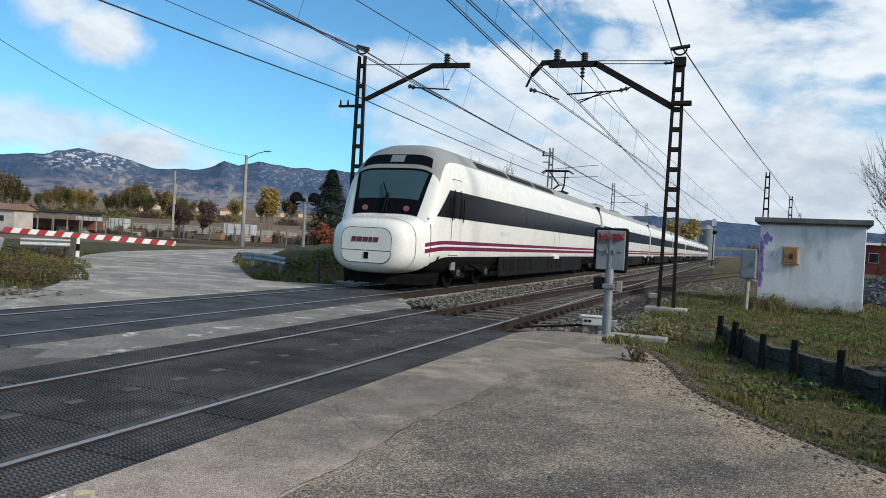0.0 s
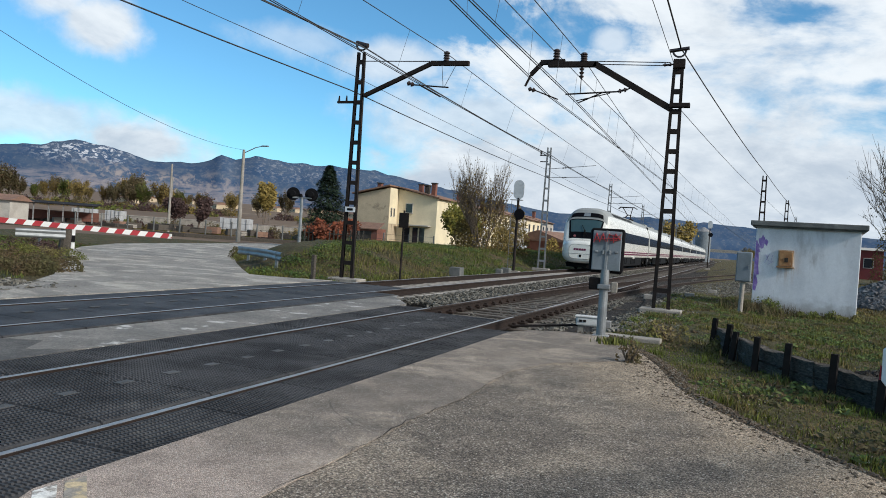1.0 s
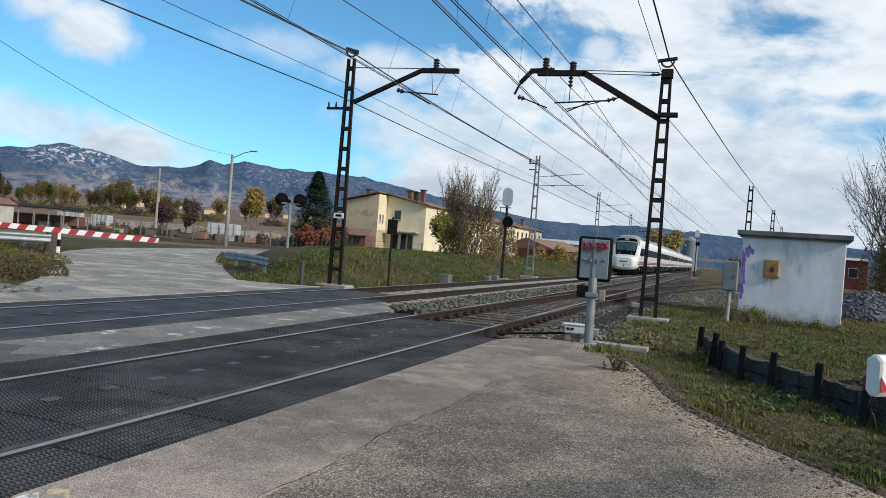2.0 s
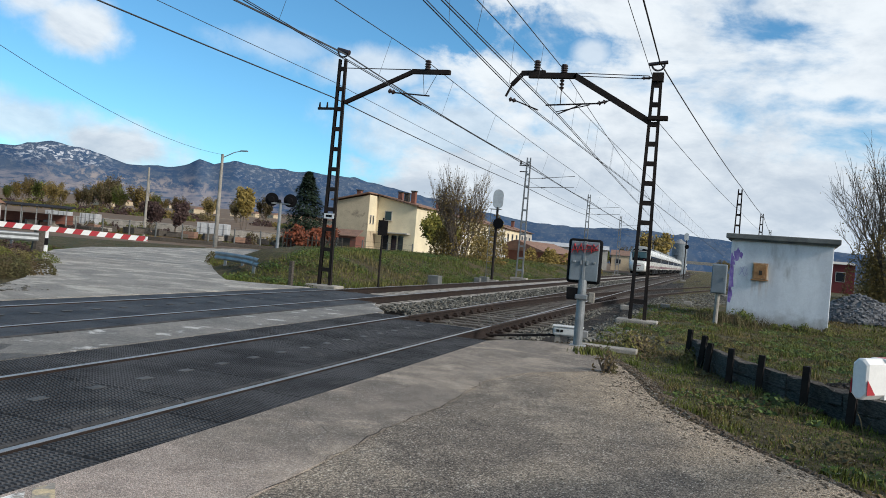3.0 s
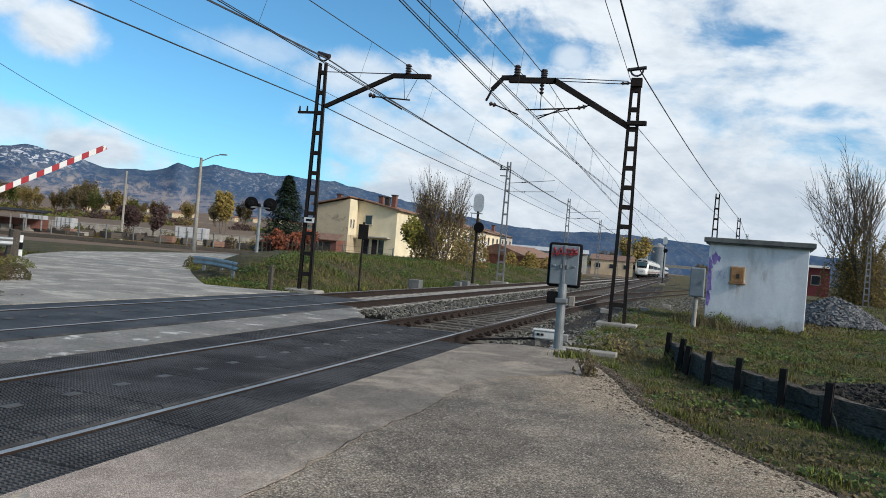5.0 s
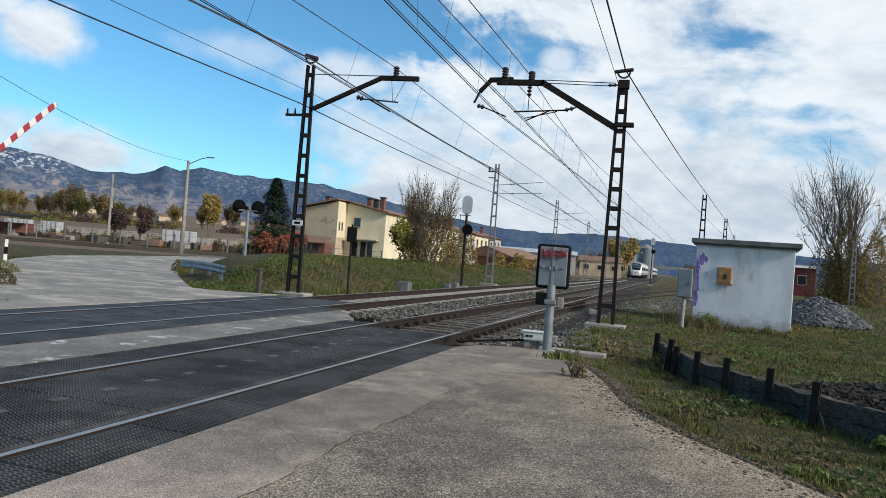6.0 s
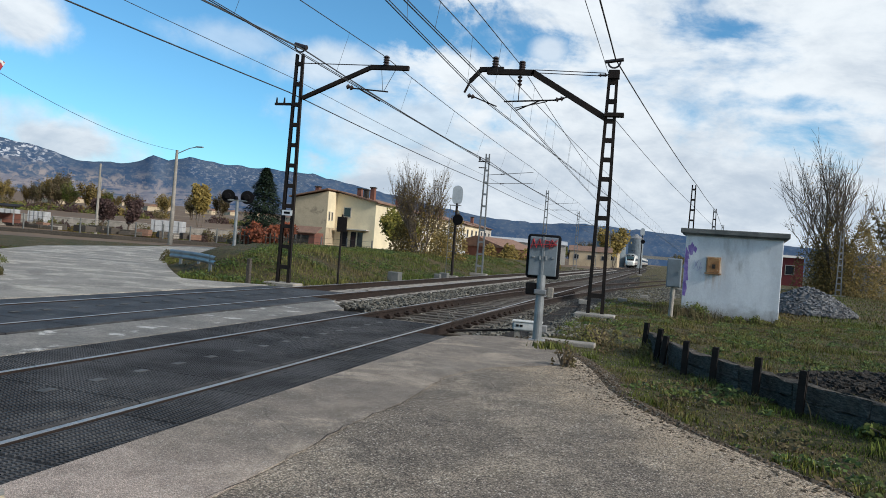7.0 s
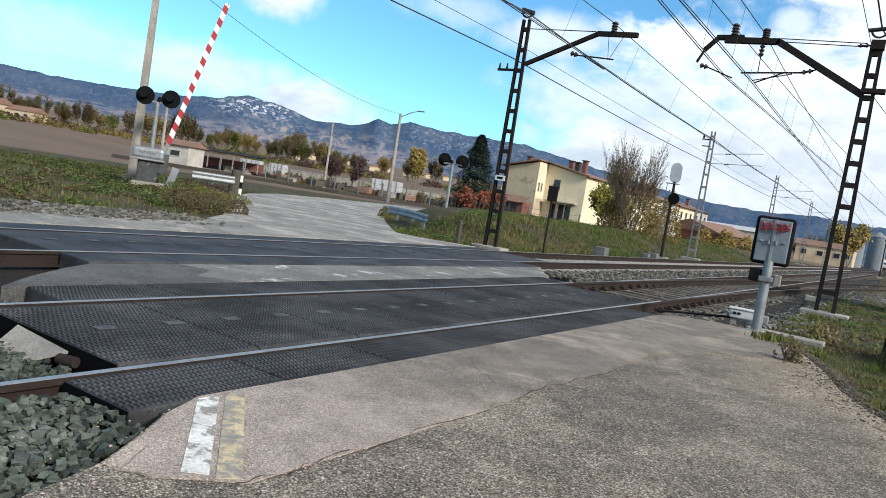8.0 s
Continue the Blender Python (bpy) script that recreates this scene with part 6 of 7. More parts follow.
# ---- houses ----
def wall_quad(bm, pts, thick, inward):
    vs = [bm.verts.new(p) for p in pts]
    ws = [bm.verts.new(Vector(p) + Vector(inward) * thick) for p in pts]
    bm.faces.new(vs)
    bm.faces.new(ws[::-1])
    n = len(pts)
    for i in range(n):
        bm.faces.new((vs[i], ws[i], ws[(i + 1) % n], vs[(i + 1) % n]))
    bmesh.ops.recalc_face_normals(bm, faces=bm.faces)


def window(parent, c, s, axis, sill=True):
    """A framed window on a wall that faces -y (axis 0) or +x (axis 1)."""
    d = (s[0], 0.08, s[1]) if axis == 0 else (0.08, s[0], s[1])
    w = part("window", boxed(c, d), "plaster", parent, "window with a pale frame")
    g = (s[0] - 0.16, 0.1, s[1] - 0.16) if axis == 0 else (0.1, s[0] - 0.16, s[1] - 0.16)
    part("pane", boxed(c, g), "glass_dark", w)
    if sill:
        sc = Vector(c) + Vector((0, -0.05, -s[1] / 2)) if axis == 0 else Vector(c) + Vector((0.05, 0, -s[1] / 2))
        part("sill", boxed(sc, (s[0] + 0.1, 0.2, 0.06) if axis == 0 else (0.2, s[0] + 0.1, 0.06)), "plaster", w)


def chimney(parent, x, y, z, h, mat):
    c = part("chimney", boxed((x, y, z + h / 2), (0.5, 0.5, h), bevel=0.02), mat, parent)
    part("chimney_cap", boxed((x, y, z + h + 0.06), (0.64, 0.64, 0.12)), "dark_soil", c)


t = tagged(empty("house", (0, 0, 0.3)), "cream and tan gabled house with a tiled roof and red chimneys", "house", group="row houses")
bm = bmesh.new()
wall_quad(bm, [(-38.8, 71.5, -0.6), (-34.7, 71.5, -0.6), (-34.7, 71.5, 6.25), (-38.8, 71.5, 5.35)], 2.2, (0, 1, 0))
part("wall", bm, "house_tan", t, "blank tan rendered gable wall")
bm = bmesh.new()
box(bm, (-34.69, 72.5, 4.3), (0.03, 1.96, 3.9))
part("side_wall", bm, "house_cream", t, "bright cream side wall")
for y in (72.0, 72.7):
    window(t, (-34.66, y, 3.6), (0.35, 1.0), 1, False)
bm = bmesh.new()
wall_quad(bm, [(-38.8, 73.7, -0.6), (-30.0, 73.7, -0.6), (-30.0, 73.7, 5.45), (-34.6, 73.7, 6.3), (-38.8, 73.7, 5.4)], 9.0, (0, 1, 0))
part("wall", bm, "house_cream", t, "cream rendered wall")
bm = bmesh.new()
wall_quad(bm, [(-39.2, 71.1, 5.38), (-34.6, 71.1, 6.42), (-34.6, 71.1, 6.56), (-39.2, 71.1, 5.52)], 12.0, (0, 1, 0))
part("roof", bm, "tile_roof", t, "brown tiled roof slope")
bm = bmesh.new()
wall_quad(bm, [(-34.6, 73.2, 6.42), (-29.6, 73.2, 5.4), (-29.6, 73.2, 5.54), (-34.6, 73.2, 6.56)], 9.8, (0, 1, 0))
part("roof", bm, "tile_roof", t, "brown tiled roof slope")
for x, y, z, h, mt in ((-37.2, 74, 5.9, 0.9, "brick"), (-33.0, 76, 6.1, 0.9, "brick"), (-31.0, 75, 5.6, 1.5, "brick"), (-31.6, 74.5, 5.7, 1.1, "dark_soil")):
    chimney(t, x, y, z, h, mt)
for x in (-33.4, -32.4, -31.6):
    part("doorway", boxed((x, 73.66, 1.1), (0.6, 0.1, 2.0)), "glass_dark", t, "dark doorway")
part("canopy", boxed((-32.4, 73.3, 2.35), (3.6, 0.9, 0.12)), "plaster", t)
window(t, (-33.3, 73.66, 4.2), (0.9, 1.1), 0)
t = tagged(empty("garden_shed", (0, 0, 0.3)), "small brick shed with a tiled roof", "shed")
part("wall", boxed((-35.4, 69.0, 0.7), (2.4, 2.0, 1.9)), "brick", t)
bm = bmesh.new()
wall_quad(bm, [(-36.9, 67.7, 1.55), (-33.9, 67.7, 1.55), (-33.9, 69.0, 2.2), (-36.9, 69.0, 2.2)], 0.1, (0, 0, 1))
part("roof", bm, "tile_roof", t)
part("door", boxed((-35.7, 67.98, 0.7), (1.7, 0.06, 1.3)), "dark_soil", t)
for k in range(5):
    y0 = 84 + k * 9.5
    t = tagged(empty("house", (-30.3, y0, 0.3)), "cream terraced house with white balconies and a tiled roof", "house", group="row houses")
    hh = 5.2 - 0.1 * (k % 2)
    part("wall", boxed((-4, 4.5, hh / 2 - 0.3), (8, 9.2, hh + 0.6)), "house_cream" if k % 2 else "plaster", t, "rendered wall")
    bm = bmesh.new()
    wall_quad(bm, [(-8.3, -0.2, hh), (0.5, -0.2, hh), (-3.9, -0.2, hh + 1.1)], 9.6, (0, 1, 0))
    part("roof", bm, "tile_roof", t)
    chimney(t, -2.2, 3, hh + 0.5, 1.2, "brick")
    for z in (1.2, 3.8):
        for y in (1.6, 4.4, 7.2):
            window(t, (0.02, y, z), (1.0, 1.3), 1)
    b = part("balcony", boxed((0.6, 4.5, 2.75), (1.2, 3.4, 0.14)), "plaster", t, "white balcony")
    part("balustrade", boxed((1.15, 4.5, 3.2), (0.06, 3.4, 0.8)), "white_paint", b)

# low buildings, yard and silos in the distance
def simple_house(x, y, z, w, d, h, rise, wall_m, roof_m, label, turn=0.0, openings=3):
    t = tagged(empty("building", (x, y, z), turn), label, "building", group="far buildings")
    part("wall", boxed((0, 0, h / 2 - 0.5), (w, d, h + 1)), wall_m, t)
    bm = bmesh.new()
    wall_quad(bm, [(-w / 2 - 0.3, -d / 2 - 0.3, h), (-w / 2 - 0.3, d / 2 + 0.3, h), (-w / 2 - 0.3, 0, h + rise)], w + 0.6, (1, 0, 0))
    part("roof", bm, roof_m, t, "low pitched roof")
    for k in range(openings):
        xx = -w / 2 + w * (k + 0.5) / openings
        window(t, (xx, -d / 2 - 0.02, h * 0.55), (min(1.2, w / openings * 0.5), h * 0.36), 0, False)


simple_house(-26.5, 118, 0.2, 14, 10, 1.9, 1.7, "brick", "tile_roof", "low brown brick barn with a broad gable", 78, 2)
simple_house(-31, 150, 0.2, 24, 12, 3.6, 0.9, "plaster", "container", "long pale warehouse with a low white roof", 8, 6)
simple_house(-15.5, 168, 0.2, 9, 9, 3.0, 1.2, "house_tan", "tile_roof", "tan house with a brown tiled roof", 5)
simple_house(-14.5, 200, 0.2, 7, 12, 3.6, 1.2, "house_tan", "tile_roof", "tan building beside the silos", 0)
simple_house(17.6, 118, 0.0, 3.4, 14, 3.8, 0.5, "shed_red", "plaster", "low red industrial shed beyond the rubble", -4, 1)
simple_house(33, 118, 0.0, 10, 10, 2.6, 1.1, "steel_grey", "tile_roof", "open grey shed with a brown roof", 0, 4)
for k, (x, y) in enumerate(((-19.5, 245), (-13.5, 240), (-8.5, 250))):
    t = tagged(empty("grain_silo", (x, y, 0)), "grey corrugated steel grain silo", "silo", group="silos")
    part("tank", rod(bmesh.new(), (0, 0, -0.5), (0, 0, 9.5), 2.4, n=28), "cabinet", t)
    part("cone_roof", rod(bmesh.new(), (0, 0, 9.5), (0, 0, 11), 2.5, 0.3, 28), "steel_grey", t)
bm = boxed((2, 420, 5.2), (60, 3, 1.6))
t = tagged(empty("road_bridge"), "distant grey road bridge over the railway", "bridge")
part("deck", bm, "concrete", t)
for x in (-18, -11, 6, 18):
    part("pier", boxed((x, 420, 2), (1.2, 2.4, 5)), "concrete", t)

# yard beyond the far road
def yard_wall(x0, y0, x1, y1, z, h, mat, label):
    a, l = math.degrees(math.atan2(y1 - y0, x1 - x0)), math.hypot(x1 - x0, y1 - y0)
    ob = finish("boundary_wall", boxed((0, 0, 0), (l, 0.3, h), bevel=0.03), mat)
    ob.matrix_basis = pose((x0 + x1) / 2, (y0 + y1) / 2, z + h / 2, 0, 0, a)
    tagged(ob, label, "wall")


yard_wall(-82, 74, -66, 82, 0.5, 1.15, "concrete", "pale weathered concrete boundary wall of a yard")
yard_wall(-66, 82, -52, 91, 0.5, 1.05, "concrete", "pale weathered concrete boundary wall of a yard")
yard_wall(-70, 45, -47, 54, -0.1, 0.36, "old_timber", "long low dark kerb wall along the road")
yard_wall(-47, 54, -24, 66, -0.1, 0.36, "old_timber", "long low dark kerb wall along the road")
simple_house(-65.6, 50.2, 0.3, 3.0, 3.0, 1.9, 0.6, "plaster", "tile_roof", "small white hut with an orange tiled roof", 20, 1)
t = tagged(empty("open_shed", (-66.9, 57.6, 0.6), 38), "long open shed with a dark sheet roof and stacked bricks", "shed")
part("roof", boxed((0, 0, 1.75), (7.6, 4, 0.12), pose(0, 0, 0, 4, 0, 0)), "steel_dark", t, "dark sheet roof")
for k in range(6):
    part("post", boxed((-3.5 + k * 1.4, -1.8, 0.75), (0.12, 0.12, 1.9)), "steel_grey", t)
part("back_wall", boxed((0, 1.7, 0.45), (7.2, 0.2, 1.0)), "brick", t)
rnd = random.Random(21)
for k in range(48):
    x, y = -66 + rnd.uniform(-7, 24), 60 + rnd.uniform(-3, 2)
    y += (x + 66) * 0.45
    s = rnd.uniform(0.3, 0.75)
    ob = finish("pallet", boxed((0, 0, s / 2), (rnd.uniform(0.8, 1.6), 1.0, s), bevel=0.03), rnd.choice(("tile_roof", "old_timber", "old_timber", "dark_soil", "concrete")))
    ob.matrix_basis = pose(x, y, 0.2, 0, 0, rnd.uniform(0, 90))
    tagged(ob, "low pallet of bricks or timber in the yard", "pallet", group="yard stacks")
for x, y, w in ((-78, 71, 2.6), (-74.5, 72.7, 2.0), (-53.4, 70, 3.4)):
    t = tagged(empty("container", (x, y, 0.6), 26), "white box container standing in the yard", "container", group="containers")
    part("body", boxed((0, 0, 0.8), (w, 2, 1.35), bevel=0.04), "container", t)
    for k in range(4):
        part("rib", boxed((-w / 2 + w * (k + 0.5) / 4, -1.03, 0.8), (0.08, 0.06, 1.28)), "steel_grey", t)
simple_house(-209, 97, ground_z(-209, 97), 10, 8, 3.4, 1.6, "house_tan", "tile_roof", "far tan farm house with a brown roof", 30)
simple_house(-204, 105, ground_z(-204, 105), 7, 8, 2.6, 1.4, "house_tan", "tile_roof", "far tan farm house with a brown roof", 30)
for k in range(12):
    a = radians(-45 + k * 1.5 + rnd.uniform(-0.4, 0.4))
    r = rnd.uniform(420, 620)
    simple_house(r * math.sin(a), r * math.cos(a), ground_z(r * math.sin(a), r * math.cos(a)), rnd.uniform(5, 11), 7, 2.6, 1.4, "house_tan", "tile_roof", "far tan village house with a brown roof", rnd.uniform(-30, 30), 2)


def parked_car(x, y, z, turn, mat, label):
    t = tagged(empty("parked_car", (x, y, z), turn), label, "car", group="parked cars")
    rows = []
    for yy, w, h0, h1 in ((-2.1, 0.7, 0.35, 0.7), (-1.9, 0.82, 0.25, 0.85), (-0.9, 0.85, 0.22, 0.95), (1.9, 0.85, 0.22, 0.95), (2.1, 0.78, 0.3, 0.85)):
        rows.append([(-w, yy, h0), (w, yy, h0), (w, yy, h1), (-w, yy, h1)])
    body = part("body", section(rows), mat, t)
    part("cabin", section([[(-0.75, -0.9, 0.93), (0.75, -0.9, 0.93), (0.72, -0.85, 0.97), (-0.72, -0.85, 0.97)], [(-0.75, -0.3, 0.93), (0.75, -0.3, 0.93), (0.6, -0.3, 1.42), (-0.6, -0.3, 1.42)],
                           [(-0.75, 1.3, 0.93), (0.75, 1.3, 0.93), (0.6, 1.2, 1.42), (-0.6, 1.2, 1.42)], [(-0.75, 1.9, 0.93), (0.75, 1.9, 0.93), (0.7, 1.85, 0.98), (-0.7, 1.85, 0.98)]]), "glass_dark", t)
    part("roof_panel", boxed((0, 0.45, 1.43), (1.2, 1.5, 0.04), bevel=0.015), mat, t)
    for sx in (-1, 1):
        for yy in (-1.3, 1.3):
            part("wheel", rod(bmesh.new(), (sx * 0.7, yy, 0.32), (sx * 0.88, yy, 0.32), 0.32, n=16), "black", t)


parked_car(-28.3, 97.5, ground_z(-28.3, 97.5), 75, "car_paint", "silver parked car beside the terraced houses")

# ---- plants ----
def tree(name, at, h, spread, leaf, n_leaf, label, category="tree", seed=1, stems=1, lean=0.35, levels=4, leaf_size=0.12, bare_top=0.0, fork=0.28, leaf_lo=0.2, group="", twigs=5, low_leaves=False):
    rnd = random.Random(seed)
    V, Fc, tips = [], [], []

    def limb(a, b, r0, r1, k=5):
        d = (b - a).normalized()
        u = d.orthogonal().normalized()
        w = d.cross(u)
        base = len(V)
        for p, r in ((a, r0), (b, r1)):
            for i in range(k):
                q = 2 * math.pi * i / k
                V.append(p + (u * math.cos(q) + w * math.sin(q)) * r)
        for i in range(k):
            j = (i + 1) % k
            Fc.append((base + i, base + j, base + k + j, base + k + i))

    def grow(p, d, length, r, level):
        q = p + d * length
        bend = Vector((rnd.uniform(-1, 1), rnd.uniform(-1, 1), rnd.uniform(-0.2, 0.5))) * length * 0.06
        mid = (p + q) / 2 + bend
        limb(p, mid, r, r * 0.82, 6 if level == 0 else 4)
        limb(mid, q, r * 0.82, r * 0.62, 6 if level == 0 else 4)
        if level >= levels or (low_leaves and level >= levels - 2):
            tips.append((p, q))
        if level >= levels:
            return
        kids = rnd.randint(3, twigs)
        for i in range(kids):
            s = 0.35 + 0.65 * (i + 1) / kids
            o = p.lerp(q, s) if s < 0.98 else q
            ax = Vector((rnd.uniform(-1, 1), rnd.uniform(-1, 1), rnd.uniform(-0.3, 0.6)))
            nd = (d + ax * lean * (1.2 if i < kids - 1 else 0.5) + Vector((0, 0, 0.18))).normalized()
            grow(o, nd, length * rnd.uniform(0.5, 0.78), r * (0.55 if i < kids - 1 else 0.62), level + 1)

    for s in range(stems):
        d = Vector((rnd.uniform(-1, 1) * spread, rnd.uniform(-1, 1) * spread, 1)).normalized() if stems > 1 else Vector((0.03, 0.02, 1)).normalized()
        o = Vector((rnd.uniform(-0.5, 0.5), rnd.uniform(-0.5, 0.5), -0.2)) if stems > 1 else Vector((0, 0, -0.2))
        grow(o, d, h * fork * rnd.uniform(0.85, 1.15), h * (0.0065 if stems > 1 else 0.02), 0)
    top = max(v.z for v in V)
    k = h / top
    V = [v * k for v in V]
    t = tagged(empty(name, at), label, category, group=group)
    raw("trunk", V, Fc, "bark", t, "bare grey-brown trunk and twigs")
    LV, LF = [], []
    for _ in range(n_leaf):
        p, q = rnd.choice(tips)
        c = (p.lerp(q, rnd.random())) * k + Vector((rnd.gauss(0, 1), rnd.gauss(0, 1), rnd.gauss(0, 1))) * leaf_size * 1.6
        if c.z / h > 1 - bare_top * rnd.random() * 2 or c.z / h < leaf_lo * rnd.random():
            continue
        u = Vector((rnd.gauss(0, 1), rnd.gauss(0, 1), rnd.gauss(0, 1))).normalized() * leaf_size * rnd.uniform(0.6, 1.4)
        w = u.orthogonal().normalized() * u.length * 0.7
        b = len(LV)
        LV += [c - u, c + w, c + u, c - w]
        LF.append((b, b + 1, b + 2, b + 3))
    if LF:
        raw("crown", LV, LF, leaf, t, "sparse autumn leaves")
    return t


def conifer(at, h, r, label, seed=1):
    rnd = random.Random(seed)
    t = tagged(empty("conifer", at), label, "tree")
    part("trunk", rod(bmesh.new(), (0, 0, -0.2), (0, 0, h * 0.97), 0.16, 0.02, 8), "bark", t)
    V, Fc = [], []
    for _ in range(15000):
        z = rnd.random() ** 1.3
        a = rnd.uniform(0, 6.283)
        rr = r * (1 - z) ** 0.82 * (0.84 + 0.2 * math.sin(z * 40 + 2 * a)) * math.sqrt(rnd.uniform(0.1, 1)) + 0.06
        c = Vector((rr * math.cos(a), rr * math.sin(a), h * (0.06 + 0.94 * z) - rr * 0.28))
        u = Vector((math.cos(a), math.sin(a), rnd.uniform(-0.7, 0.2))) * rnd.uniform(0.12, 0.3)
        w = Vector((-math.sin(a), math.cos(a), rnd.uniform(-0.3, 0.3))) * rnd.uniform(0.04, 0.09)
        b = len(V)
        V += [c - w, c + u, c + w]
        Fc.append((b, b + 1, b + 2))
    raw("crown", V, Fc, "needle", t, "dark green needle boughs")


conifer((-29.4, 49.6, 0.2), 6.3, 2.9, "dark green conifer behind a picket fence", 3)
tree("autumn_tree", (-17.0, 50.0, 0.65), 7.4, 0.40, "leaf_ochre", 5000, "multi-stemmed poplar clump with few ochre leaves", seed=21, stems=13, lean=0.38, levels=4, leaf_size=0.06, bare_top=0.7, fork=0.33, twigs=5)
tree("bare_tree", (15.2, 73.0, -0.1), 15.4, 0.40, "leaf_ochre", 1500, "tall bare tree with ochre undergrowth", seed=8, stems=5, lean=0.62, levels=4, leaf_size=0.10, bare_top=0.8, fork=0.29)
tree("bare_tree", (21.5, 76.0, -0.1), 10.0, 0.35, "leaf_ochre", 5000, "bare tree with ochre undergrowth", seed=9, stems=6, lean=0.34, levels=3, leaf_size=0.16, bare_top=0.6, fork=0.32)
tree("green_tree", (-22.2, 63.0, 0.5), 4.4, 0.5, "leaf_green", 7000, "small yellow-green tree in front of the houses", seed=12, stems=3, lean=0.5, levels=3, leaf_size=0.12)
tree("red_shrub", (-26.0, 45.0, 0.3), 2.1, 0.6, "leaf_red", 4000, "rusty red leaved shrub behind a picket fence", "shrub", seed=14, stems=4, lean=0.55, levels=3, leaf_size=0.09)
tree("red_shrub", (-27.4, 45.2, 0.3), 1.9, 0.6, "leaf_red", 3500, "rusty red leaved shrub behind a picket fence", "shrub", seed=15, stems=4, lean=0.55, levels=3, leaf_size=0.09)
tree("yellow_tree", (-86, 122, 2.0), 8.2, 0.07, "leaf_yellow", 5000, "golden yellow autumn poplar in the fields", seed=17, stems=3, lean=0.17, levels=3, leaf_size=0.24)
for k, (x, y, h) in enumerate(((-67.3, 75.2, 3.6), (-64.6, 76.8, 3.9))):
    tree("purple_tree", (x, y, 0.7), h, 0.6, "leaf_dark", 5500, "dark purple-leaved tree with a flat spreading crown", seed=20 + k, stems=1, low_leaves=True, lean=0.95, levels=3, leaf_size=0.13, leaf_lo=0.3, fork=0.30, group="purple trees")
tree("ochre_tree", (-11.5, 178, 0), 9.5, 0.3, "leaf_yellow", 5000, "golden brown tree beside the white building", seed=31, stems=4, lean=0.3, levels=3, leaf_size=0.3)
rnd = random.Random(40)
proto = [tree("field_tree", (-190 + 3 * k, 190, 5), rnd.uniform(9, 13), 0.35, ("leaf_ochre", "weed", "grass_rough")[k], 4200, "half-bare autumn tree on the field edge", seed=50 + k, stems=5, lean=0.34, levels=3, leaf_size=0.26, bare_top=0.3, group="field trees", low_leaves=True, fork=0.24) for k in range(3)]
for k in range(46):
    a = radians(-66 + k * 0.72 + rnd.uniform(-0.3, 0.3))
    r = rnd.uniform(230, 330)
    x, y = r * math.sin(a), r * math.cos(a)
    m = pose(x, y, ground_z(x, y) - 0.3, 0, 0, rnd.uniform(0, 360))
    if -39.5 < math.degrees(a) < -33 and k % 3:
        continue
    c = copy_thing(rnd.choice(proto), m)
    c.scale = (1, 1, 1)
    c.scale = [rnd.uniform(0.6, 1.0)] * 3
for k in range(22):
    a = radians(-10.5 + k * 0.75 + rnd.uniform(-0.2, 0.2))
    r = rnd.uniform(270, 380)
    x, y = r * math.sin(a), r * math.cos(a)
    if abs(x + 6) < 14:
        continue
    c = copy_thing(rnd.choice(proto), pose(x, y, ground_z(x, y) - 0.3, 0, 0, rnd.uniform(0, 360)))
    c.scale = [rnd.uniform(0.5, 0.9)] * 3

bush_spots = []
# picket fence by the shrubs
t = tagged(empty("picket_fence"), "weathered wooden picket fence in front of shrubs", "fence")
for k in range(15):
    x, y = -27.5 + k * 0.30, 43.6 + k * 0.05
    part("picket", boxed((x, y, 0.85), (0.09, 0.03, 1.2 + 0.1 * (k % 3)), bevel=0.008), "old_timber", t)
for z in (0.6, 1.2):
    part("fence_rail", boxed((-25.4, 43.98, z), (4.4, 0.04, 0.08), pose(0, 0, 0)), "old_timber", t)


# hedges and fence posts of the yard
for k in range(34):
    u = k / 33
    x, y = -84 + 40 * u + rnd.uniform(-1.5, 1.5), 66 + 14 * u + rnd.uniform(-2.5, 2.5)
    bush_spots.append((x, y, ground_z(x, y), rnd.uniform(0.7, 1.6), rnd.uniform(0.7, 1.7)))
for k in range(16):
    u = k / 15
    x, y = -60 + 33 * u, 50.5 + 15.5 * u
    t = tagged(finish("fence_post", boxed((x, y, 0.75), (0.11, 0.11, 1.7), bevel=0.015), "hut_roof"), "thin grey concrete fence post beside the road", "fence post", group="fence posts")
for z in (0.55, 1.0, 1.45):
    tagged(wire("fence_wire", [(-60, 50.5, z), (-27, 66, z)], 0.012, "wire"), "thin fence wire along the road", "fence wire", group="fence wires")


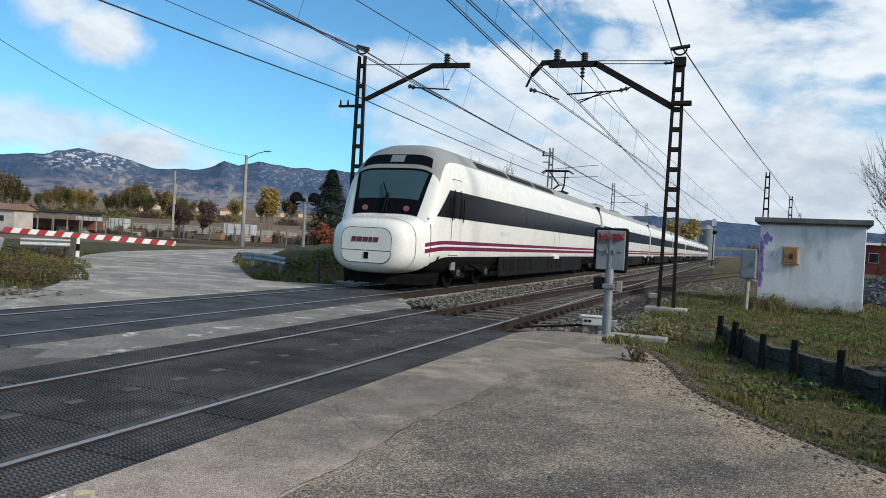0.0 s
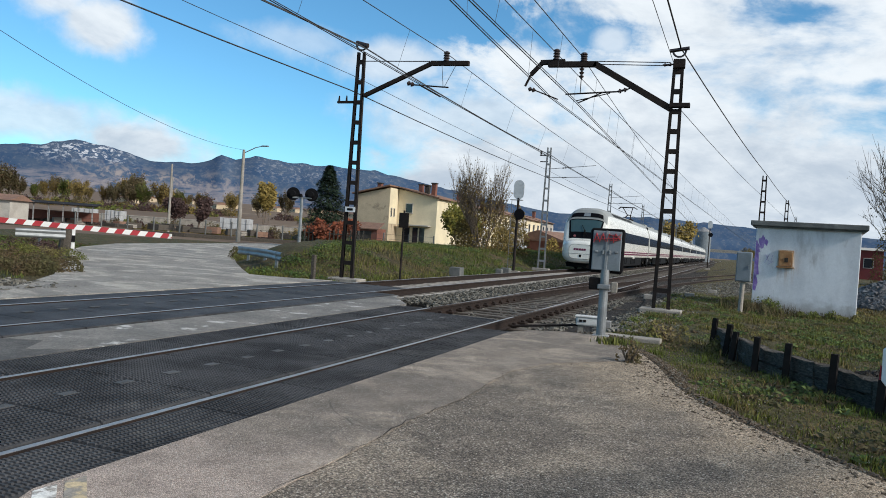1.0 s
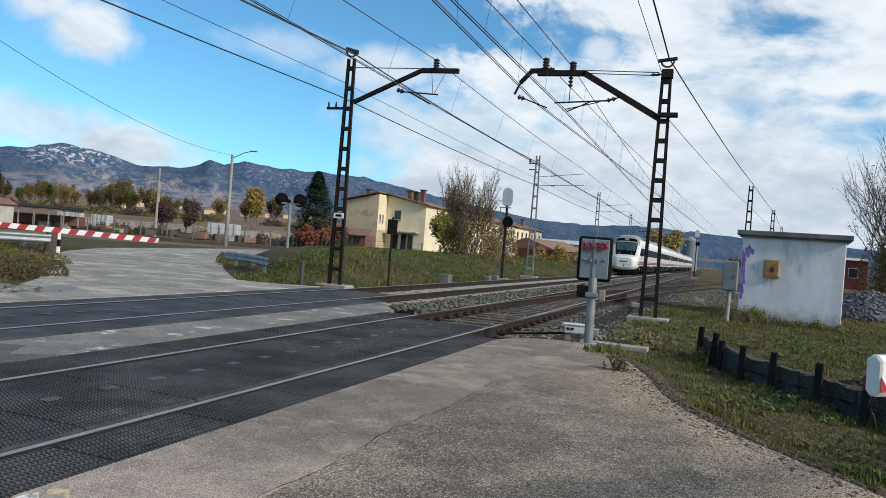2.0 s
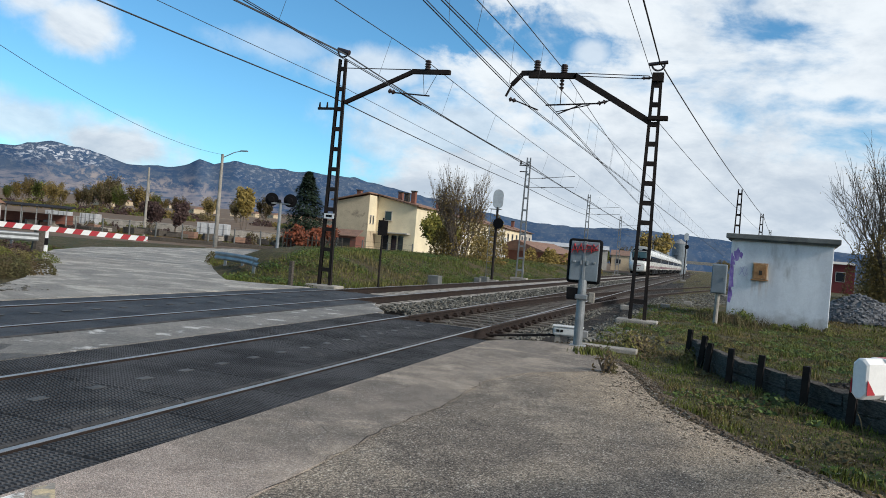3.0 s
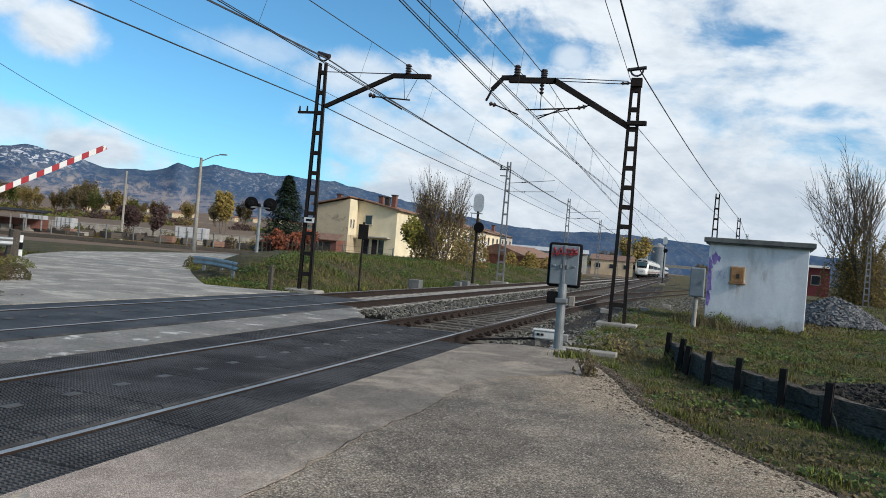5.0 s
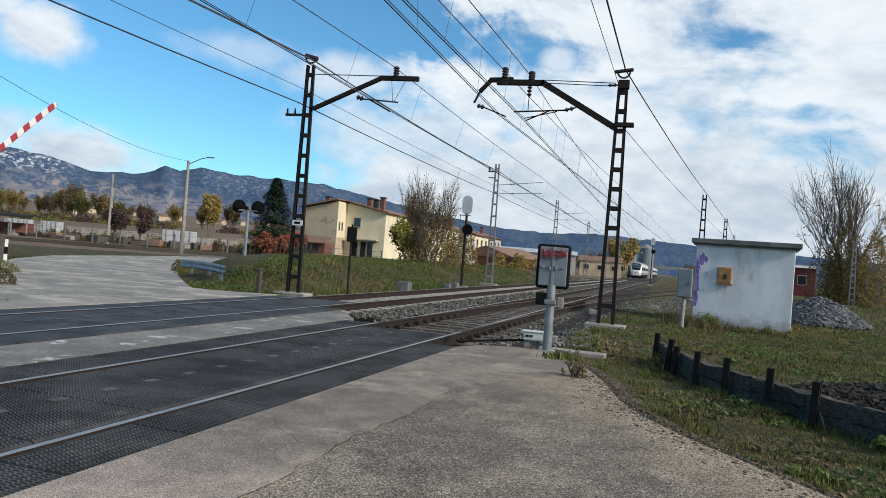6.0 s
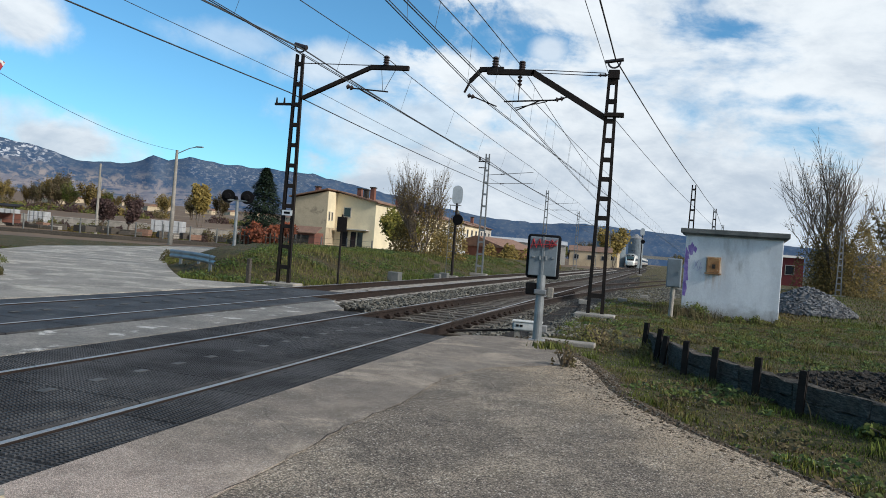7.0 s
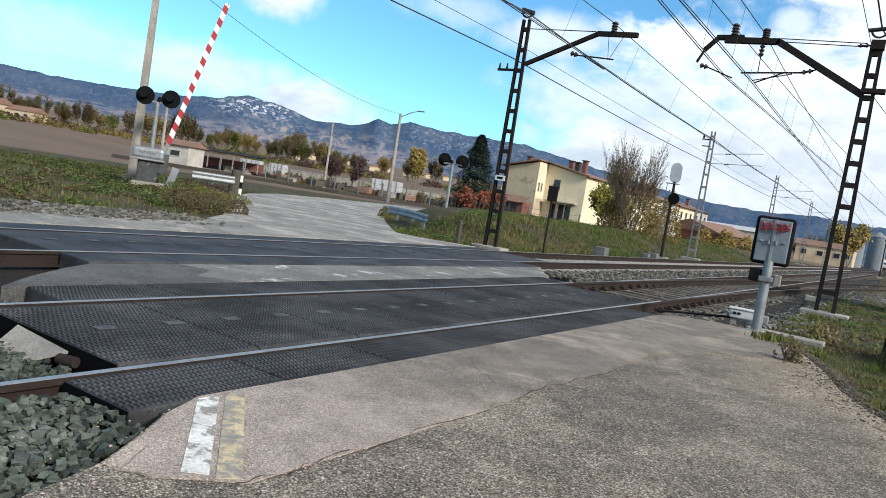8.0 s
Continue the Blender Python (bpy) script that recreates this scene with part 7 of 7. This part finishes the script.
# ---- loose stones, grass ----
def scatter_stones(name, pts, size, material, label, category, seed=0):
    rs = np.random.RandomState(seed)
    base = np.array([(a, b, c) for c in (-0.7, 0.7) for a, b in ((-0.7, -0.7), (0.7, -0.7), (0.7, 0.7), (-0.7, 0.7))])
    tri = np.array([(4, 5, 6), (4, 6, 7), (0, 1, 5), (0, 5, 4), (1, 2, 6), (1, 6, 5), (2, 3, 7), (2, 7, 6), (3, 0, 4), (3, 4, 7)])
    n = len(pts)
    v = np.repeat(base[None], n, 0) + rs.uniform(-0.36, 0.36, (n, 8, 3)) * np.array([1, 1, 0.9])
    v *= rs.uniform(0.62, 1.3, (n, 1, 3))
    tilt = rs.uniform(-0.9, 0.9, n)
    c, s = np.cos(tilt)[:, None], np.sin(tilt)[:, None]
    v = np.stack([v[:, :, 0], v[:, :, 1] * c - v[:, :, 2] * s, v[:, :, 1] * s + v[:, :, 2] * c], 2)
    v *= (np.array(size)[:, None, None] if np.ndim(size) else size) * rs.uniform(0.55, 1.3, (n, 1, 1)) * np.array([1, 1, 0.72])
    a = rs.uniform(0, 6.283, n)
    c, s = np.cos(a)[:, None], np.sin(a)[:, None]
    x, y = v[:, :, 0] * c - v[:, :, 1] * s, v[:, :, 0] * s + v[:, :, 1] * c
    v = np.stack([x, y, v[:, :, 2]], 2) + np.array(pts)[:, None, :]
    f = (tri[None] + 8 * np.arange(n)[:, None, None]).reshape(-1, 3)
    ob = raw(name, v.reshape(-1, 3), f, material)
    return tagged(ob, label, category, kind="stuff")


rs = np.random.RandomState(2)
P = []
# shoulder in front of the crossing, close to the camera
n = 40000
xs, ys = rs.uniform(-6.6, -2.2, n), rs.uniform(-2.5, 3.2, n)
keep = (ys < 2.22 + 0.35 * (xs < -3.85) + 0.6 * (xs < -5.4)) & ~((xs > -3.1) & (ys > 1.9 + (-2.6 - xs) * 1.4)) & (np.abs(xs - RAILS[0]) > 0.08) & (np.abs(xs - RAILS[1]) > 0.08) & ~((xs > -2.5) & (ys > 1.0))
P += [(x, y, -0.155 + rs.uniform(-0.03, 0.05) + 0.085 * (x > -3.6)) for x, y in zip(xs[keep], ys[keep])]
scatter_stones("ballast_stones", P, 0.024, "stone", "grey-green crushed ballast stones beside the rail", "gravel", 1)
P = []
n = 52000
xs, ys = rs.uniform(-10.9, -1.95, n), 12.3 + 58 * rs.random_sample(n) ** 1.7
inside = (np.abs(xs - NEAR) < 0.8) | (np.abs(xs - FAR) < 0.8)
ok = np.ones(n, bool)
for x in RAILS:
    ok &= np.abs(xs - x) > 0.09
ok &= ~inside | (rs.random_sample(n) < 0.45)
ok &= ~((xs > -10.4) & (xs < -7.2) & (ys < 17.9)) & ~((xs > -6.2) & (xs < -3.0) & (ys < 13.3)) & ~((xs < -6.1) & (xs > -7.2) & (ys < 15.4))
P = [(x, y, (-0.228 if min(abs(x - NEAR), abs(x - FAR)) < 1.35 else -0.195 if x < -2.85 else ground_z(x, y) - 0.2 * smoothstep(-2.3, -2.8, x) * 0.3 + 0.01) + rs.uniform(-0.03, 0.03) + (0.07 if -7.25 < x < -6.05 else 0)) for x, y in zip(xs[ok], ys[ok])]
scatter_stones("ballast_stones", P, 0.04, "stone_brown", "grey-brown crushed ballast stones between the tracks", "gravel", 3)
P = []
for _ in range(9000):
    y = 14 + 56 * rs.random_sample() ** 1.5
    x = NEAR + siding(y)[0] + rs.uniform(1.3, 3.4 + 0.02 * y)
    if x > -2.0:
        P.append((x, y, -0.105 + rs.uniform(-0.03, 0.015)))
scatter_stones("siding_gravel", P, 0.042, "stone_brown", "grey-brown gravel beside the siding", "gravel", 11)
P = [(x, y, -0.04 + rs.uniform(-0.04, 0.02)) for x, y in zip(rs.uniform(-13.7, -11.5, 3600), rs.uniform(2, 10.6, 3600))]
scatter_stones("ballast_stones", P, 0.05, "stone_brown", "grey-brown gravel on the far road shoulder", "gravel", 4)
# rubble heap and dark soil heap
P = []
for _ in range(4200):
    a, r = rs.uniform(0, 6.283), math.sqrt(rs.random_sample())
    x, y = 6.1 + 1.9 * r * math.cos(a), 34.5 + 2.2 * r * math.sin(a)
    P.append((x, y, -0.15 + 0.98 * max(0, 1 - r ** 1.5) * (0.9 + 0.2 * rs.random_sample())))
heap = scatter_stones("rubble_heap", P, 0.085, "rubble", "heap of grey crushed stone behind the hut", "rubble", 5)
P = []
for _ in range(2600):
    a, r = rs.uniform(0, 6.283), math.sqrt(rs.random_sample())
    P.append((3.4 + 1.9 * r * math.cos(a), 10.9 + 1.0 * r * math.sin(a), -0.06 + 0.22 * max(0, 1 - r ** 2)))
scatter_stones("soil_heap", P, 0.055, "dark_soil", "low heap of black soil behind the sleeper wall", "soil", 6)
# soil and gravel along the ragged edge of the asphalt
P, Q = [], []
for _ in range(9000):
    y = rs.uniform(3.0, 12.4)
    x = verge(y) + rs.normal(0.08, 0.26) + 0.14 * noise.noise((0, y * 2.2, 0))
    (P if rs.random_sample() < 0.62 else Q).append((x, y, -0.012 - 0.3 * max(0, x - verge(y) - 0.1)))
scatter_stones("edge_soil", P, 0.016, "edge_dirt", "brown crumbled soil along the road edge", "soil", 8)
scatter_stones("edge_gravel", Q, 0.012, "stone_brown", "grey-brown gravel along the road edge", "gravel", 9)
# grit on the asphalt
P = []
for _ in range(5000):
    x, y = rs.uniform(-3.1, 4.0), rs.uniform(1.6, 11.6)
    if x < 2.6 - (y - 3.4) * 0.42 and x < 1.9:
        P.append((x, y, 0.001))
scatter_stones("road_grit", P, 0.0055, "apron_old", "fine pale grit on the asphalt", "gravel", 7)


def blades(name, pts, hgt, wid, material, label, category, seed=0, bend=0.5):
    rs = np.random.RandomState(seed)
    pts = np.array(pts)
    n = len(pts)
    a = rs.uniform(0, 6.283, n)
    h = np.array(hgt) * rs.uniform(0.45, 1.25, n)
    w = wid * rs.uniform(0.6, 1.3, n)
    side = np.stack([np.cos(a), np.sin(a), np.zeros(n)], 1)
    lean = np.stack([-np.sin(a), np.cos(a), np.zeros(n)], 1) * (h * bend * rs.uniform(-1, 1, n))[:, None]
    up = np.stack([np.zeros(n), np.zeros(n), h], 1)
    v = np.stack([pts - side * w[:, None], pts + side * w[:, None], pts + up * 0.6 + lean * 0.4 + side * w[:, None] * 0.7, pts + up * 0.6 + lean * 0.4 - side * w[:, None] * 0.7, pts + up + lean], 1)
    i = 5 * np.arange(n)[:, None]
    f = [tuple(q) for q in np.concatenate([i, i + 1, i + 2, i + 3], 1)] + [tuple(q) for q in np.concatenate([i + 3, i + 2, i + 4], 1)]
    ob = raw(name, v.reshape(-1, 3), f, material)
    return tagged(ob, label, category, kind="stuff")


def scatter_verge(want):
    """Grass on the verge, thick and thin in patches: lush, dull and dry blades."""
    rs = np.random.RandomState(12)
    lush, dull, dry = ([], []), ([], []), ([], [])
    count = 0
    while count < want:
        y = 3.2 + 27 * rs.random_sample() ** 1.9
        x = rs.uniform(-2.4, 9.0)
        lim = verge(y) if y < 12.1 else -2.0
        if x < lim + 0.06 * rs.random_sample() or x > 2.5 + y * 0.36:
            continue
        patch = noise.noise((x * 0.8, y * 0.8, 4.0)) + 0.5 * noise.noise((x * 2.9, y * 2.9, 1.0))
        behind = x > 0.1 + (13.1 - y) * 0.55 or y > 11.5
        if patch < -0.42 + 0.3 * rs.random_sample() - (0.0 if behind else 0.5):
            continue
        tuft = max(0.0, noise.noise((x * 2.2, y * 2.2, 7.0)))
        h = (0.06 if y < 13 else 0.075) * (0.7 + 2.4 * tuft)
        kind = lush if patch > (0.22 if behind else -0.15) + 0.3 * (rs.random_sample() - 0.5) else dull if rs.random_sample() < 0.62 else dry
        kind[0].append((x, y, ground_z(x, y) - 0.02))
        kind[1].append(h)
        count += 1
    return lush, dull, dry


lush, dull, dry = scatter_verge(215000)
blades("grass", *lush, 0.0046, "grass", "short bright green grass on the verge", "grass", 13, 0.9)
blades("dull_grass", *dull, 0.0046, "grass_rough", "dull olive grass on the verge", "grass", 18, 1.1)
blades("dry_grass", *dry, 0.0046, "straw", "dry straw-coloured grass on the verge", "grass", 17, 1.3)


def leafy_weeds(name, spots, material, label, seed, leaf=0.03, per=46):
    """Low broad-leaved weeds: small leaves in clumps."""
    rs = np.random.RandomState(seed)
    V, F_ = [], []
    for x, y, z, r in spots:
        for _ in range(per):
            a, d, up = rs.uniform(0, 6.283), r * math.sqrt(rs.random_sample()), rs.random_sample()
            c = Vector((x + d * math.cos(a), y + d * math.sin(a), z + r * 0.8 * up * (1 - 0.5 * d / r)))
            u = Vector((math.cos(a + rs.normal(0, 0.8)), math.sin(a + rs.normal(0, 0.8)), rs.uniform(-0.4, 0.7))).normalized() * leaf * rs.uniform(0.5, 1.3)
            w = u.orthogonal().normalized() * u.length * 0.55
            b = len(V)
            V += [c - u, c + w, c + u, c - w]
            F_.append((b, b + 1, b + 2, b + 3))
    tagged(raw(name, V, F_, material), label, "weeds", kind="stuff")


def weed_spots(count, seed, scale):
    rs = np.random.RandomState(seed)
    spots = []
    while len(spots) < count:
        y = 4.0 + 24 * rs.random_sample() ** 1.4
        x = rs.uniform(-2.2, 9.0)
        if x < (verge(y) + 0.15 if y < 12.1 else -1.8) or x > 2.0 + y * 0.34 or noise.noise((x * 0.7, y * 0.7, 11.0 + seed)) < 0.02:
            continue
        spots.append((x, y, ground_z(x, y) - 0.01, scale * rs.uniform(0.5, 1.5)))
    return spots


leafy_weeds("green_weeds", weed_spots(520, 41, 0.13), "weed_green", "dark green broad-leaved weeds in the grass", 42)
leafy_weeds("brown_weeds", weed_spots(420, 43, 0.12), "weed", "withered brown weeds in the grass", 44)
rs = np.random.RandomState(19)
P, Q = [], []
for _ in range(26000):      # open ground beyond the hut
    y = 27 + 48 * rs.random_sample()
    x = rs.uniform(1.5 + (y - 27) * 0.08, 4 + y * 0.34)
    (P if noise.noise((x * 0.25, y * 0.25, 3.0)) > -0.05 else Q).append((x, y, ground_z(x, y) - 0.03))
blades("rough_grass", P, [0.14] * len(P), 0.016, "grass_rough", "rough grass on the open ground", "grass", 51, 0.9)
blades("rough_grass", Q, [0.12] * len(Q), 0.016, "straw", "dry grass on the open ground", "grass", 52, 1.2)
P, H = [], []
for _ in range(3000):      # tall dry weeds at the hut's foot, fence and posts
    k = rs.randint(0, 3)
    if k == 0:
        x, y = rs.uniform(0.5, 4.0), 24.8 + rs.normal(0, 0.35)
    elif k == 1:
        x, y = rs.normal(0.9, 0.5), 24.2 + rs.normal(0, 0.7)
    elif k == 2:
        u = rs.random_sample()
        x, y = 0.1 + 2.4 * u + rs.normal(0, 0.25), 12.6 - 4.6 * u + rs.normal(0, 0.2)
    else:
        x, y = rs.uniform(-2.0, 0.4), rs.uniform(13.5, 22)
    P.append((x, y, ground_z(x, y)))
    H.append((0.2, 0.34, 0.18, 0.12)[k])
blades("dry_weeds", P, H, 0.007, "weed", "dry weeds round the hut and the sleeper wall", "weeds", 14, 1.1)


def shrub(at, r, h, n, mat, label, seed):
    rs = np.random.RandomState(seed)
    P = np.stack([at[0] + rs.normal(0, r * 0.45, n), at[1] + rs.normal(0, r * 0.45, n), np.full(n, at[2])], 1)
    ob = blades("weed_clump", P, h, 0.012, mat, label, "weeds", seed, 0.7)
    ob["kind"] = "stuff"


shrub((-1.55, 11.2, 0.0), 0.3, 0.09, 220, "grass_rough", "tuft of grass growing on the asphalt edge", 32)
def bush(at, r, h, n, mat, label, seed, leaf=0.04):
    """A low ragged dome of small leaves on thin stems."""
    rnd = random.Random(seed)
    t = tagged(empty("bramble", at), label, "shrub", group="brambles")
    V, F_ = [], []
    lumps = [(rnd.gauss(0, 0.5) * r, rnd.gauss(0, 0.5) * r, rnd.uniform(0.5, 1.0) * h, rnd.uniform(0.3, 0.6) * r) for _ in range(7)]
    for _ in range(n):
        cx, cy, ch, cr = rnd.choice(lumps)
        a, e = rnd.uniform(0, 6.283), rnd.random()
        d = cr * math.sqrt(1 - e * e) * rnd.uniform(0.7, 1.05)
        c = Vector((cx + d * math.cos(a), cy + d * math.sin(a), ch * e * rnd.uniform(0.8, 1.1)))
        u = Vector((rnd.gauss(0, 1), rnd.gauss(0, 1), rnd.gauss(0, 1))).normalized() * rnd.uniform(0.4, 1.0) * leaf
        w = u.orthogonal().normalized() * u.length * 0.6
        b = len(V)
        V += [c - u, c + w, c + u, c - w]
        F_.append((b, b + 1, b + 2, b + 3))
    raw("leaves", V, F_, mat, t)
    bm = bmesh.new()
    for _ in range(16):
        cx, cy, ch, cr = rnd.choice(lumps)
        rod(bm, (cx * 0.4, cy * 0.4, 0), (cx + rnd.uniform(-cr, cr) * 0.7, cy + rnd.uniform(-cr, cr) * 0.7, ch * 0.9), 0.012, 0.005, 5)
    part("stem_tangle", bm, "bark", t)["kind"] = "stuff"


bush((-1.08, 9.45, 0.0), 0.16, 0.30, 170, "weed", "dry weed clump growing through the asphalt edge", 31, 0.035)
bush((-0.9, 13.6, -0.08), 0.4, 0.3, 500, "grass_rough", "weed clump beside the concrete slab", 33, 0.04)
bush((14.4, 74.0, -0.1), 2.4, 6.0, 8000, "leaf_ochre", "ochre undergrowth round the bare tree", 34, 0.13)
bush((17.0, 73.6, -0.1), 3.4, 7.6, 12000, "leaf_ochre", "ochre undergrowth round the bare tree", 35, 0.13)
bush((-15.2, 50.2, 0.6), 1.9, 3.9, 5200, "leaf_ochre", "ochre leaved shrub beside the poplar clump", 36, 0.1)
bush((-18.4, 50.6, 0.6), 1.3, 2.8, 3000, "leaf_ochre", "ochre leaved shrub beside the poplar clump", 37, 0.09)
bush((-19.0, 99.0, 0.0), 3.2, 3.0, 3600, "leaf_yellow", "golden brown shrub beside the barn", 38, 0.2)
bush((-14.5, 92.0, 0.0), 2.2, 1.8, 2600, "leaf_ochre", "low ochre shrub on the bank", 39, 0.16)
for k, (x, y, r, h) in enumerate(((2.6, 7.75, 0.5, 0.28), (3.2, 7.0, 0.5, 0.3), (0.15, 12.75, 0.4, 0.3), (1.1, 24.6, 0.6, 0.55), (0.75, 23.6, 0.4, 0.4), (2.4, 24.7, 0.5, 0.25), (3.3, 24.4, 0.5, 0.3))):
    bush((x, y, ground_z(x, y) - 0.03), r, h, 1300, ("grass_rough", "weed", "grass_rough")[k % 3], "low green bramble and weeds in the verge", 90 + k)
for k in range(60):
    a, r = radians(-68 + k * 0.62), 235 + 70 * noise.noise((k * 0.4, 2.0, 0))
    x, y = r * math.sin(a), r * math.cos(a)
    if not -37.5 < math.degrees(a) < -34.0:
        bush((x, y, ground_z(x, y) - 0.2), 3.6, 2.4 + 1.4 * noise.noise((k * 1.3, 0, 0)), 420, ("weed", "leaf_dark", "grass_rough", "leaf_ochre")[(k * 7) % 4], "dark hedge clump on the field edge", 300 + k, 0.42)
for k, (x, y, z, r, h) in enumerate(bush_spots):
    bush((x, y, z), r, h, 700, ("leaf_dark", "weed", "leaf_ochre", "grass_rough")[k % 4], "dark garden shrub in the yard", 200 + k, 0.12)
rs = np.random.RandomState(23)
spots = []
while len(spots) < 430:
    y = 19.5 + 50 * rs.random_sample() ** 1.5
    x = -11.2 - 12 * rs.random_sample() ** 1.3
    if (x < -14.5 and y < 24 + (-14.5 - x) * 2.2) or noise.noise((x * 0.3, y * 0.3, 5.0)) < -0.1:
        continue
    spots.append((x, y, ground_z(x, y) - 0.02, rs.uniform(0.15, 0.5)))
leafy_weeds("bank_weeds", spots, "weed_green", "dark green weeds on the bank", 45, 0.042, 80)
P, H = [], []
while len(P) < 42000:      # bank between the far track and the houses
    y = 19 + 55 * rs.random_sample() ** 1.5
    x = -11.0 - 14 * rs.random_sample() ** 1.2
    if noise.noise((x * 0.35, y * 0.35, 9.0)) < -0.3 or (x < -14.5 and y < 24 + (-14.5 - x) * 2.2):
        continue
    P.append((x, y, ground_z(x, y) - 0.03))
    H.append(0.12 + 0.35 * max(0, noise.noise((x * 0.5, y * 0.5, 2.0))))
blades("bank_grass", P, H, 0.013, "grass_rough", "rough green grass on the bank beside the track", "grass", 15)
P, H = [], []
while len(P) < 26000:      # verge left of the far road
    x, y = rs.uniform(-42, -12.4), rs.uniform(2, 26)
    edge = float(np.interp(x, (-42, -33, -26.5, -22.5, -20.2, -16.5, -13.4, -12.4), (42, 31, 25.5, 19.6, 16.6, 13.2, 10.8, 8.6)))
    if y > edge or x > -13.3 - 0.3 * rs.random_sample():
        continue
    P.append((x, y, ground_z(x, y) - 0.03))
    H.append(0.09 + 0.2 * max(0, noise.noise((x * 0.5, y * 0.5, 2.0))))
spots = []
while len(spots) < 700:
    x, y = rs.uniform(-40, -13.6), rs.uniform(3, 26)
    edge = float(np.interp(x, (-42, -33, -26.5, -22.5, -20.2, -16.5, -13.4, -12.4), (42, 31, 25.5, 19.6, 16.6, 13.2, 10.8, 8.6)))
    if y < edge - 0.2 and noise.noise((x * 0.35, y * 0.35, 15.0)) > -0.15:
        spots.append((x, y, ground_z(x, y) - 0.02, rs.uniform(0.15, 0.45)))
leafy_weeds("verge_weeds", spots[:450], "weed_green", "green weeds beside the far road", 46, 0.045, 80)
leafy_weeds("verge_weeds", spots[450:], "weed", "withered brown weeds beside the far road", 47, 0.045, 80)
blades("verge_grass", P, H, 0.011, "grass_rough", "rough green grass beside the far road", "grass", 16)
for k, (x, y, r, h) in enumerate(((-16.6, 13.2, 1.0, 0.6), (-18.2, 14.8, 1.1, 0.7), (-15.2, 12.2, 0.8, 0.5), (-20.0, 15.8, 1.0, 0.7), (-15.6, 22.8, 0.8, 0.5), (-17.2, 24.4, 0.9, 0.6), (-19.2, 26.0, 0.8, 0.6))):
    bush((x, y, -0.08), r, h * 0.85, 5200, ("weed", "grass_rough", "weed", "leaf_dark")[k % 4], "dense low brown-green bramble at the road edge", 60 + k, 0.035)

# ---- what moves ----
def motions():
    walk(train, [(t, pose(FAR, 16.76 + 29.4 * t, 0)) for t in (0.0, 2.0, 4.0, 6.0, 8.0)])
    for boom, rows in ((far_boom, FAR_SWING), (near_boom, NEAR_SWING)):
        walk(boom, [(t, pose(*BOOM_AT, 0, -a, 0)) for t, a in rows])


motions()
